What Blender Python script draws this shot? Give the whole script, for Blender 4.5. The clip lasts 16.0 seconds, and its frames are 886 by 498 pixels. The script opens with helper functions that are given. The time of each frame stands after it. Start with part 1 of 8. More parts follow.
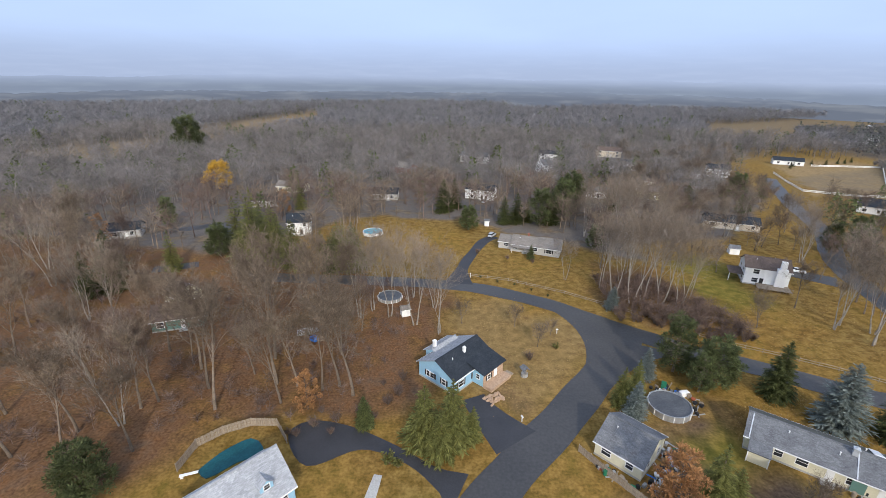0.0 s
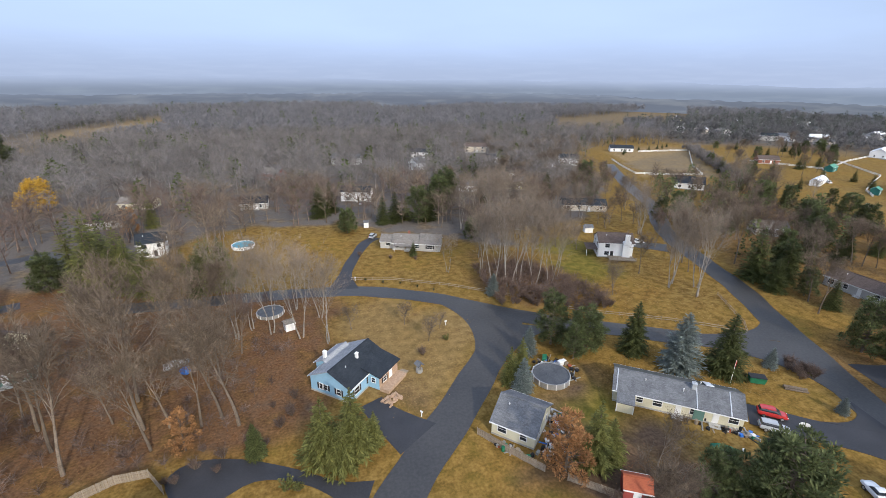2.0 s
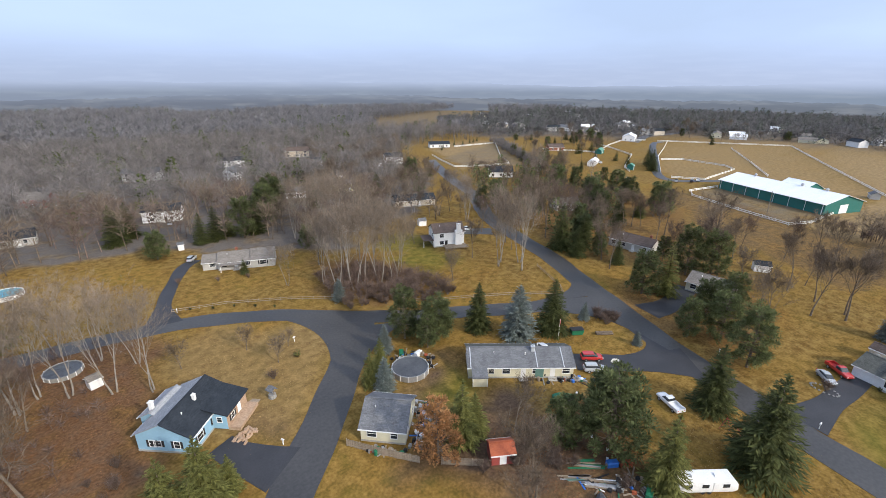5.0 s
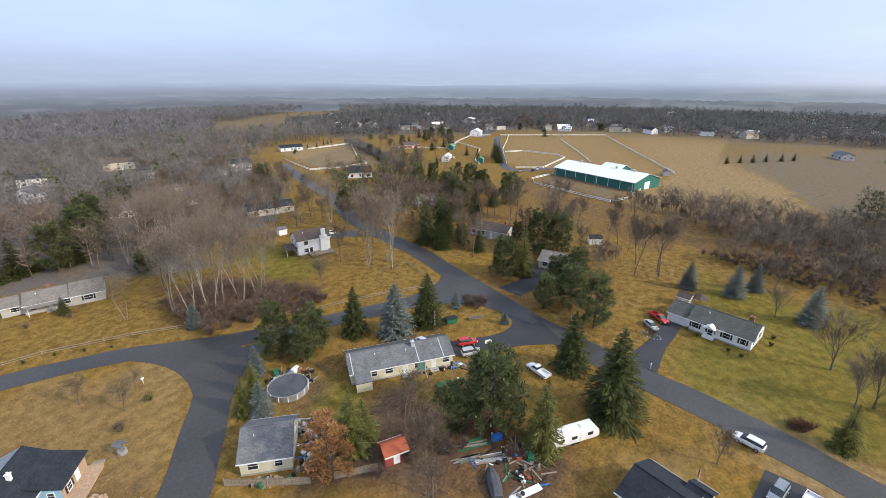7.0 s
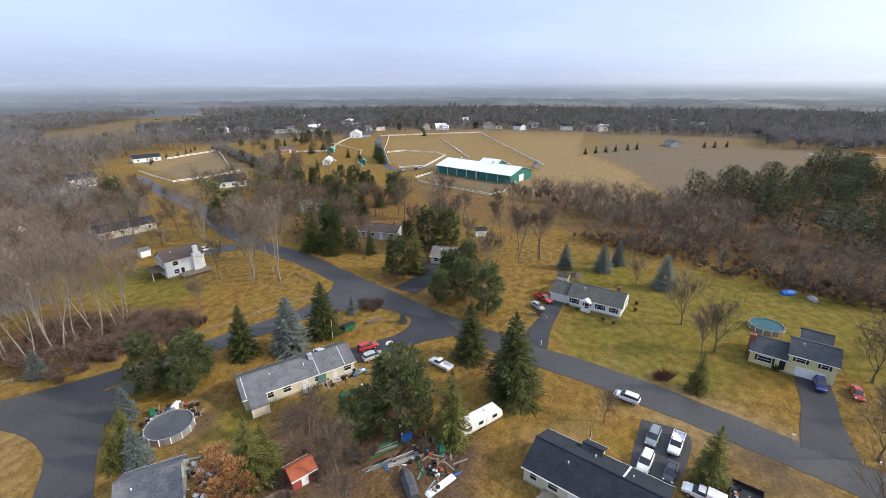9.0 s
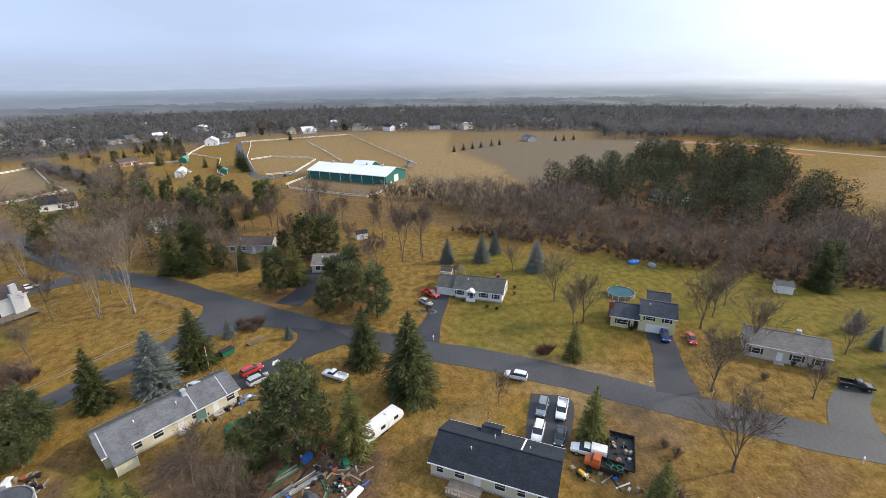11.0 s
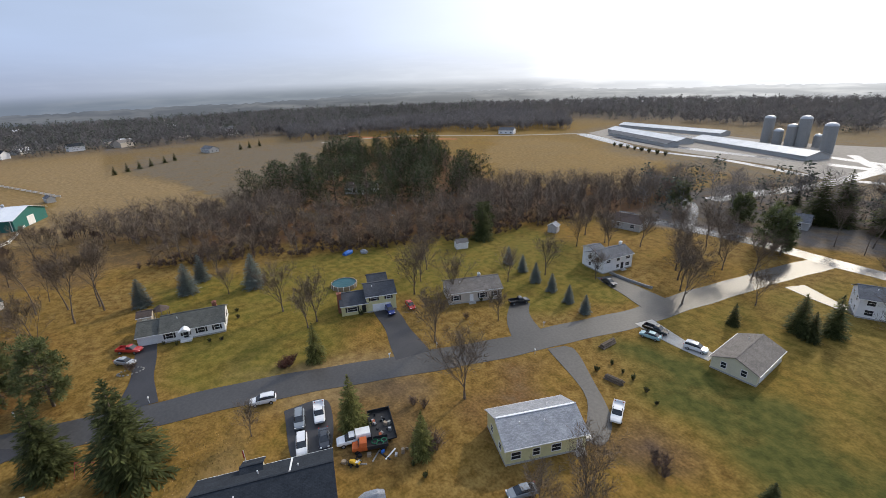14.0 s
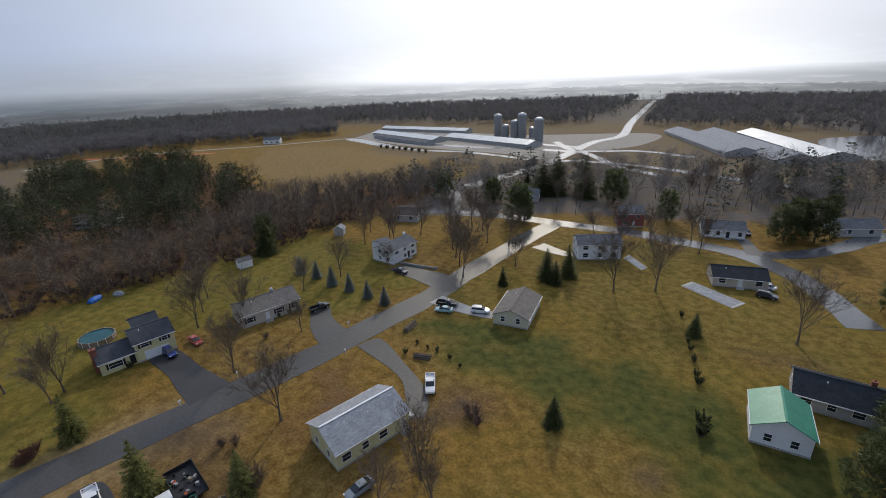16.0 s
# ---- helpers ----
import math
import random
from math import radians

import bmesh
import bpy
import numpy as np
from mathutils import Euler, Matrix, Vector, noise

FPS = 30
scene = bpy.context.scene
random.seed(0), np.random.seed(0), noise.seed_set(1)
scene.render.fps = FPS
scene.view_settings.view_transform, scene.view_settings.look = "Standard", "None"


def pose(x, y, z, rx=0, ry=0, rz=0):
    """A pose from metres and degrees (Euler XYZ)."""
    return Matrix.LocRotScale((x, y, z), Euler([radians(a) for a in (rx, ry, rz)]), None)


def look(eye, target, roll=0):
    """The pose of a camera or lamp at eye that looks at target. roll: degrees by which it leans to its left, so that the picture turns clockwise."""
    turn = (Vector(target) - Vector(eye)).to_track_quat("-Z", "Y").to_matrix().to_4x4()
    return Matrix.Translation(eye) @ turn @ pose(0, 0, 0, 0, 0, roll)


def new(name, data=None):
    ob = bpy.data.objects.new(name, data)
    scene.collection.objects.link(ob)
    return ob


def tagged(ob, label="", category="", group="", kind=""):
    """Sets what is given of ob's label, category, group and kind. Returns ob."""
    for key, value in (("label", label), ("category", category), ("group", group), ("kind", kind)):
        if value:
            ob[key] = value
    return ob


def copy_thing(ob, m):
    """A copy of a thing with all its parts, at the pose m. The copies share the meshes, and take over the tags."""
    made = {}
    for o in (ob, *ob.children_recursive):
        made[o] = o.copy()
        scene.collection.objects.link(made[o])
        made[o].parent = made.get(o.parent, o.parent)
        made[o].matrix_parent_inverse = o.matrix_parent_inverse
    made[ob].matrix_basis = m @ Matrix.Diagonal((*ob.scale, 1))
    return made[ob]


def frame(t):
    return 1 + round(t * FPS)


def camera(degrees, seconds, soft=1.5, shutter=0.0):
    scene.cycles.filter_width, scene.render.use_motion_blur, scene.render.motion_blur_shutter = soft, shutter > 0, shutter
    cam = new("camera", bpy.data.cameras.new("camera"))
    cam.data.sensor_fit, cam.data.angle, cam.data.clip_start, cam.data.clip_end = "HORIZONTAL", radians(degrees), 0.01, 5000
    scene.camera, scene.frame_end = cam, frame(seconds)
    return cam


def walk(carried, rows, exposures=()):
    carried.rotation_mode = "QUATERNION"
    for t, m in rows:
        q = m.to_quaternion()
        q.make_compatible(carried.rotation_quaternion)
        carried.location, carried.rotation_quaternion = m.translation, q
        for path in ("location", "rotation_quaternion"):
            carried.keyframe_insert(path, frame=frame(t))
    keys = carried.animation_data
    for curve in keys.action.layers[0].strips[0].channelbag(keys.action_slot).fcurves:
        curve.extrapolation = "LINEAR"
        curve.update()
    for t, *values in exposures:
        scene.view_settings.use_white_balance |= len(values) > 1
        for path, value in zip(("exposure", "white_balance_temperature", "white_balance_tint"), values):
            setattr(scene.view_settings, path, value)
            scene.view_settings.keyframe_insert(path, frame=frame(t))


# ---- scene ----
cam = camera(89.4, 16.0, soft=0.7)
# seconds, eye, heading, pitch, roll
ROWS = [
    (0, 0.00, 0.00, 57.50, 0.00, -20.98, 0.86),
    (0.5, -0.06, -0.04, 57.60, -3.28, -20.98, 0.84),
    (1, -0.08, -0.04, 57.63, -7.10, -20.97, 0.78),
    (1.5, -0.01, 0.12, 57.53, -11.47, -20.85, 0.63),
    (2, 0.07, 0.33, 57.36, -16.01, -20.77, 0.55),
    (2.5, 0.15, 0.61, 57.17, -20.03, -20.71, 0.47),
    (3, 0.15, 0.89, 57.03, -23.57, -20.65, 0.35),
    (3.5, 0.03, 1.12, 56.96, -26.58, -20.58, 0.29),
    (6, -0.79, 1.66, 56.88, -46.98, -20.45, 0.26),
    (6.5, -0.78, 1.77, 56.92, -51.51, -20.47, 0.22),
    (7, -0.70, 1.88, 56.96, -55.99, -20.46, 0.02),
    (7.5, -0.64, 1.97, 56.96, -60.36, -20.48, -0.16),
    (8, -0.56, 2.05, 56.86, -64.50, -20.46, -0.17),
    (8.5, -0.49, 2.13, 56.75, -67.38, -20.41, -0.23),
    (9, -0.44, 2.18, 56.68, -70.77, -20.39, -0.34),
    (11.5, -0.10, 2.63, 56.51, -91.60, -20.41, -0.95),
    (12, -0.10, 2.67, 56.55, -97.09, -20.46, -1.22),
    (12.5, -0.15, 2.68, 56.62, -103.61, -20.54, -1.46),
    (13, -0.11, 2.61, 56.52, -110.32, -20.63, -1.68),
    (13.5, -0.10, 2.54, 56.30, -117.42, -20.70, -1.92),
    (14, -0.21, 2.54, 56.01, -124.25, -20.75, -2.06),
    (14.5, -0.26, 2.82, 55.80, -131.04, -20.83, -2.25),
    (15, -0.28, 3.24, 55.56, -138.25, -20.90, -2.36),
    (15.5, -0.37, 3.62, 55.21, -145.62, -20.93, -2.35),
    (16, -0.40, 3.68, 54.60, -152.61, -20.86, -2.44),
]
walk(cam, [(t, pose(x, y, z, 90 + pitch, 0, yaw) @ pose(0, 0, 0, 0, 0, roll)) for t, x, y, z, yaw, pitch, roll in ROWS],
     exposures=[(0, -0.03, 6050, 10), (3.5, 0.05, 6100, 10), (7, 0.07, 6350, 10), (9, 0.1, 6400, 10), (12.5, -0.13, 6400, 10), (14.5, -0.5, 6350, 10), (16, -0.9, 6200, 10)])

# ---- light ----
SUN_AZ, SUN_EL = 167.0, 30.0
az, el = radians(SUN_AZ), radians(SUN_EL)
sun_dir = Vector((math.sin(az) * math.cos(el), math.cos(az) * math.cos(el), math.sin(el)))
sun_data = bpy.data.lights.new("sun", "SUN")
sun_data.energy, sun_data.angle, sun_data.color = 3.2, radians(2.5), (1.0, 0.88, 0.7)
sun = new("sun", sun_data)
sun.matrix_world = look(sun_dir * 300, (0, 0, 0))

world = bpy.data.worlds.new("world")
scene.world = world
world.use_nodes = True
wt = world.node_tree
wt.nodes.clear()
w_out = wt.nodes.new("ShaderNodeOutputWorld")
w_bg = wt.nodes.new("ShaderNodeBackground")
w_sky = wt.nodes.new("ShaderNodeTexSky")
w_sky.sky_type, w_sky.sun_disc = "NISHITA", False
w_sky.sun_elevation, w_sky.sun_rotation = el, az
w_sky.air_density, w_sky.dust_density, w_sky.ozone_density = 1.3, 3.5, 1.5
w_co = wt.nodes.new("ShaderNodeTexCoord")
w_map = wt.nodes.new("ShaderNodeMapping")
w_map.inputs["Scale"].default_value = (1.0, 1.0, 4.5)
w_noise = wt.nodes.new("ShaderNodeTexNoise")
w_noise.inputs["Scale"].default_value, w_noise.inputs["Detail"].default_value = 1.6, 5
w_ramp = wt.nodes.new("ShaderNodeValToRGB")
w_ramp.color_ramp.elements[0].position, w_ramp.color_ramp.elements[1].position = 0.35, 0.72
w_ramp.color_ramp.elements[0].color, w_ramp.color_ramp.elements[1].color = (0.74, 0.74, 0.74, 1), (0.97, 0.97, 0.97, 1)
# thin cloud, brightest round the veiled sun
w_dot = wt.nodes.new("ShaderNodeVectorMath")
w_dot.operation = "DOT_PRODUCT"
w_dot.inputs[1].default_value = sun_dir
w_glow = wt.nodes.new("ShaderNodeMapRange")
w_soft = wt.nodes.new("ShaderNodeMath")
w_soft.operation, w_soft.inputs[1].default_value = "POWER", 6.0
w_glow.inputs["From Min"].default_value, w_glow.inputs["From Max"].default_value = -0.6, 1.0
w_cloud = wt.nodes.new("ShaderNodeMix")
w_cloud.data_type = "RGBA"
w_cloud.inputs["A"].default_value, w_cloud.inputs["B"].default_value = (5.9, 7.3, 10.2, 1), (25.0, 25.0, 25.6, 1)
w_mix = wt.nodes.new("ShaderNodeMix")
w_mix.data_type = "RGBA"
for a, b in ((w_co.outputs["Generated"], w_map.inputs["Vector"]), (w_map.outputs["Vector"], w_noise.inputs["Vector"]),
             (w_noise.outputs["Fac"], w_ramp.inputs["Fac"]), (w_co.outputs["Generated"], w_dot.inputs[0]),
             (w_dot.outputs["Value"], w_glow.inputs["Value"]), (w_glow.outputs["Result"], w_soft.inputs[0]), (w_soft.outputs["Value"], w_cloud.inputs["Factor"]),
             (w_sky.outputs["Color"], w_mix.inputs["A"]), (w_cloud.outputs["Result"], w_mix.inputs["B"]),
             (w_ramp.outputs["Color"], w_mix.inputs["Factor"]), (w_mix.outputs["Result"], w_bg.inputs["Color"]),
             (w_bg.outputs["Background"], w_out.inputs["Surface"])):
    wt.links.new(a, b)
w_bg.inputs["Strength"].default_value = 0.108

# ---- materials ----
def mat(name, c1, c2, scale=1.0, rough=0.85, metal=0.0, bump=0.0, fine=8.0, spread=0.0, spec=0.3, stretch=None):
    """A surface that varies between two colours at a coarse and a fine scale; spread: variation from object to object."""
    m = bpy.data.materials.new(name)
    m.use_nodes = True
    nt = m.node_tree
    b = nt.nodes["Principled BSDF"]
    b.inputs["Roughness"].default_value, b.inputs["Metallic"].default_value = rough, metal
    b.inputs["Specular IOR Level"].default_value = spec
    co = nt.nodes.new("ShaderNodeTexCoord")
    vec = co.outputs["Object"]
    if stretch:
        mp = nt.nodes.new("ShaderNodeMapping")
        mp.inputs["Scale"].default_value = stretch
        nt.links.new(vec, mp.inputs["Vector"])
        vec = mp.outputs["Vector"]
    facs = []
    for s in (scale, scale * fine):
        n = nt.nodes.new("ShaderNodeTexNoise")
        n.inputs["Scale"].default_value, n.inputs["Detail"].default_value = s, 5
        nt.links.new(vec, n.inputs["Vector"])
        facs.append(n.outputs["Fac"])
    add = nt.nodes.new("ShaderNodeMath")
    add.operation = "ADD"
    nt.links.new(facs[0], add.inputs[0]), nt.links.new(facs[1], add.inputs[1])
    rng = nt.nodes.new("ShaderNodeMapRange")
    rng.inputs["From Min"].default_value, rng.inputs["From Max"].default_value = 0.72, 1.28
    nt.links.new(add.outputs[0], rng.inputs["Value"])
    mix = nt.nodes.new("ShaderNodeMix")
    mix.data_type = "RGBA"
    mix.inputs["A"].default_value, mix.inputs["B"].default_value = (*c1, 1), (*c2, 1)
    nt.links.new(rng.outputs["Result"], mix.inputs["Factor"])
    col = mix.outputs["Result"]
    if spread:
        info = nt.nodes.new("ShaderNodeObjectInfo")
        hsv = nt.nodes.new("ShaderNodeHueSaturation")
        r2 = nt.nodes.new("ShaderNodeMapRange")
        r2.inputs["To Min"].default_value, r2.inputs["To Max"].default_value = 1 - spread, 1 + spread
        nt.links.new(info.outputs["Random"], r2.inputs["Value"])
        nt.links.new(r2.outputs["Result"], hsv.inputs["Value"])
        nt.links.new(col, hsv.inputs["Color"])
        col = hsv.outputs["Color"]
    nt.links.new(col, b.inputs["Base Color"])
    if bump:
        bp = nt.nodes.new("ShaderNodeBump")
        bp.inputs["Strength"].default_value, bp.inputs["Distance"].default_value = bump, 0.05
        nt.links.new(facs[1], bp.inputs["Height"])
        nt.links.new(bp.outputs["Normal"], b.inputs["Normal"])
    return m


def leaf_mat(name, c1, c2, scale=0.6, spread=0.2, thin=0.3):
    """Foliage and twigs: colour varies from piece to piece and from plant to plant, some light passes through."""
    m = mat(name, c1, c2, scale, 0.75, fine=5, spread=spread, spec=0.15)
    nt = m.node_tree
    b = nt.nodes["Principled BSDF"]
    src = b.inputs["Base Color"].links[0].from_socket
    geo = nt.nodes.new("ShaderNodeNewGeometry")
    hsv = nt.nodes.new("ShaderNodeHueSaturation")
    rng = nt.nodes.new("ShaderNodeMapRange")
    rng.inputs["To Min"].default_value, rng.inputs["To Max"].default_value = 0.6, 1.4
    nt.links.new(geo.outputs["Random Per Island"], rng.inputs["Value"])
    nt.links.new(rng.outputs["Result"], hsv.inputs["Value"])
    nt.links.new(src, hsv.inputs["Color"])
    nt.links.new(hsv.outputs["Color"], b.inputs["Base Color"])
    if thin:
        tr = nt.nodes.new("ShaderNodeBsdfTranslucent")
        nt.links.new(hsv.outputs["Color"], tr.inputs["Color"])
        ms = nt.nodes.new("ShaderNodeMixShader")
        ms.inputs["Fac"].default_value = thin
        out = nt.nodes["Material Output"]
        nt.links.new(b.outputs["BSDF"], ms.inputs[1])
        nt.links.new(tr.outputs["BSDF"], ms.inputs[2])
        nt.links.new(ms.outputs["Shader"], out.inputs["Surface"])
    return m


def siding(name, c, lap=0.2):
    """Painted clapboard with lap lines and faint weathering."""
    m = mat(name, tuple(v * 0.88 for v in c), c, 0.7, 0.6, fine=6, bump=0.1)
    nt = m.node_tree
    co = nt.nodes.new("ShaderNodeTexCoord")
    wv = nt.nodes.new("ShaderNodeTexWave")
    wv.wave_type, wv.bands_direction, wv.wave_profile = "BANDS", "Z", "SAW"
    wv.inputs["Scale"].default_value = 0.314 / lap
    nt.links.new(co.outputs["Object"], wv.inputs["Vector"])
    bp = nt.nodes.new("ShaderNodeBump")
    bp.inputs["Strength"].default_value, bp.inputs["Distance"].default_value = 0.6, 0.02
    nt.links.new(wv.outputs["Fac"], bp.inputs["Height"])
    nt.links.new(bp.outputs["Normal"], nt.nodes["Principled BSDF"].inputs["Normal"])
    return m


def shingles(name, c1, c2):
    """Asphalt shingles: courses with offset tabs, streaks and blotches."""
    m = mat(name, c1, c2, 0.5, 0.9, fine=9, bump=0.3, spec=0.2)
    nt = m.node_tree
    b = nt.nodes["Principled BSDF"]
    src = b.inputs["Base Color"].links[0].from_socket
    co = nt.nodes.new("ShaderNodeTexCoord")
    br = nt.nodes.new("ShaderNodeTexBrick")
    br.inputs["Scale"].default_value = 1.0
    br.inputs["Brick Width"].default_value, br.inputs["Row Height"].default_value = 0.45, 0.18
    br.inputs["Mortar Size"].default_value = 0.008
    br.inputs["Color1"].default_value, br.inputs["Color2"].default_value = (0.82, 0.82, 0.82, 1), (1.12, 1.12, 1.12, 1)
    br.inputs["Mortar"].default_value = (0.6, 0.6, 0.6, 1)
    nt.links.new(co.outputs["Object"], br.inputs["Vector"])
    mul = nt.nodes.new("ShaderNodeMix")
    mul.data_type, mul.blend_type = "RGBA", "MULTIPLY"
    mul.inputs["Factor"].default_value = 1.0
    nt.links.new(src, mul.inputs["A"]), nt.links.new(br.outputs["Color"], mul.inputs["B"])
    nt.links.new(mul.outputs["Result"], b.inputs["Base Color"])
    return m


M = dict(
    asphalt=mat("asphalt", (0.034, 0.0325, 0.032), (0.066, 0.062, 0.059), 0.07, 0.5, fine=26, bump=0.12, spec=0.5),
    drive=mat("fresh_asphalt", (0.022, 0.022, 0.025), (0.042, 0.041, 0.045), 0.2, 0.6, fine=30, bump=0.15, spec=0.5),
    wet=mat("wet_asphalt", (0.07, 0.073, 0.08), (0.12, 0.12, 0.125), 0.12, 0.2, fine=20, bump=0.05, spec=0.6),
    concrete=mat("concrete", (0.32, 0.31, 0.29), (0.45, 0.44, 0.41), 0.5, 0.8, bump=0.1),
    gravel=mat("gravel", (0.22, 0.2, 0.17), (0.34, 0.31, 0.27), 0.4, 0.9, fine=40, bump=0.4),
    white=siding("white_siding", (0.85, 0.85, 0.84)), cream=siding("cream_siding", (0.66, 0.62, 0.46)),
    yellow=siding("yellow_siding", (0.66, 0.62, 0.34)), blue=siding("blue_siding", (0.3, 0.5, 0.66)),
    beige=siding("beige_siding", (0.55, 0.49, 0.41)), greysid=siding("grey_siding", (0.45, 0.44, 0.42)),
    teal=siding("dark_green_siding", (0.12, 0.22, 0.19)), redsid=siding("red_siding", (0.32, 0.07, 0.06)),
    tan=siding("tan_siding", (0.6, 0.52, 0.4)), barn_green=siding("green_metal_siding", (0.03, 0.15, 0.13), 0.6),
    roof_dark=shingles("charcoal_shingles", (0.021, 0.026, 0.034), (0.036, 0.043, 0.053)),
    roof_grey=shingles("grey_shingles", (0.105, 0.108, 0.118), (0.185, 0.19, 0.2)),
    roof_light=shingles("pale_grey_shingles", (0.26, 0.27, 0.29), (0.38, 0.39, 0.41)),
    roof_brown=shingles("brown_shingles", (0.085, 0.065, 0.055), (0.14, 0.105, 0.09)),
    roof_olive=shingles("dark_olive_grey_shingles", (0.075, 0.077, 0.07), (0.12, 0.122, 0.108)),
    roof_taupe=shingles("taupe_shingles", (0.16, 0.145, 0.13), (0.24, 0.215, 0.19)),
    roof_green=mat("green_metal_roof", (0.05, 0.22, 0.14), (0.08, 0.3, 0.2), 0.4, 0.4, metal=0.0, bump=0.05),
    roof_white=mat("white_metal_roof", (0.74, 0.76, 0.78), (0.86, 0.87, 0.88), 0.2, 0.4, bump=0.03),
    roof_zinc=mat("galvanised_roof", (0.42, 0.44, 0.46), (0.6, 0.62, 0.64), 0.15, 0.35, metal=0.3),
    trim=mat("white_trim", (0.7, 0.7, 0.69), (0.82, 0.82, 0.81), 1.0, 0.5),
    glass=mat("window_glass", (0.02, 0.024, 0.03), (0.035, 0.04, 0.048), 2.0, 0.08, spec=0.6),
    shutter=mat("black_shutter", (0.015, 0.016, 0.018), (0.03, 0.03, 0.032), 2.0, 0.6),
    brick=mat("red_brick", (0.2, 0.075, 0.05), (0.3, 0.13, 0.09), 3.0, 0.9, bump=0.3),
    stone=mat("grey_stone", (0.2, 0.2, 0.19), (0.34, 0.33, 0.31), 1.5, 0.9, bump=0.3),
    wood=mat("weathered_wood", (0.2, 0.16, 0.12), (0.34, 0.28, 0.21), 1.2, 0.85, bump=0.3, spread=0.15),
    fence_white=mat("white_fence_paint", (0.68, 0.68, 0.66), (0.84, 0.84, 0.82), 0.8, 0.55),
    pole=mat("utility_pole_wood", (0.15, 0.12, 0.095), (0.24, 0.2, 0.16), 1.0, 0.9, bump=0.2),
    bark=mat("bark", (0.1, 0.078, 0.06), (0.205, 0.162, 0.122), 0.9, 0.95, bump=0.5, spread=0.25),
    roof_slate=shingles("slate_grey_shingles", (0.05, 0.055, 0.066), (0.08, 0.086, 0.098)),
    redsoil=mat("orange_red_soil", (0.36, 0.1, 0.045), (0.5, 0.16, 0.075), 0.2, 0.95, bump=0.3),
    bark_pale=mat("pale_bark", (0.17, 0.15, 0.13), (0.32, 0.29, 0.25), 1.0, 0.9, bump=0.4, spread=0.15),
    twig=leaf_mat("grey_brown_twigs", (0.1, 0.076, 0.056), (0.2, 0.154, 0.112), 0.3, 0.25, 0.0),
    twig_red=leaf_mat("reddish_brown_twigs", (0.088, 0.06, 0.048), (0.17, 0.122, 0.098), 0.3, 0.2, 0.0),
    twig_pale=leaf_mat("pale_twigs", (0.15, 0.116, 0.088), (0.26, 0.208, 0.16), 0.3, 0.2, 0.0),
    oakleaf=leaf_mat("dry_oak_leaves", (0.26, 0.13, 0.05), (0.42, 0.23, 0.1), 0.5, 0.15),
    yellowleaf=leaf_mat("yellow_leaves", (0.42, 0.25, 0.03), (0.6, 0.38, 0.06), 0.5, 0.1),
    spruce=leaf_mat("spruce_needles", (0.045, 0.055, 0.02), (0.11, 0.12, 0.042), 0.5, 0.25),
    olive=leaf_mat("olive_green_needles", (0.095, 0.1, 0.03), (0.185, 0.182, 0.056), 0.5, 0.15),
    bluespruce=leaf_mat("blue_spruce_needles", (0.12, 0.145, 0.13), (0.235, 0.265, 0.245), 0.5, 0.15),
    pine=leaf_mat("pine_needles", (0.06, 0.073, 0.03), (0.138, 0.156, 0.064), 0.4, 0.25),
    grove=leaf_mat("dark_grove_needles", (0.03, 0.039, 0.018), (0.072, 0.086, 0.038), 0.4, 0.25),
    pooltarp=mat("blue_pool_cover", (0.008, 0.06, 0.075), (0.018, 0.1, 0.12), 0.5, 0.4),
    darkcover=mat("dark_pool_cover", (0.05, 0.055, 0.065), (0.11, 0.115, 0.125), 0.5, 0.5),
    water=mat("pool_water", (0.08, 0.3, 0.4), (0.12, 0.4, 0.5), 0.4, 0.1, spec=0.5),
    metal=mat("grey_metal", (0.35, 0.36, 0.37), (0.5, 0.51, 0.52), 1.0, 0.4, metal=0.6),
    tyre=mat("black_rubber", (0.015, 0.015, 0.016), (0.03, 0.03, 0.032), 3.0, 0.85),
    rust=mat("rusty_red", (0.25, 0.06, 0.03), (0.38, 0.11, 0.05), 1.0, 0.8),
)

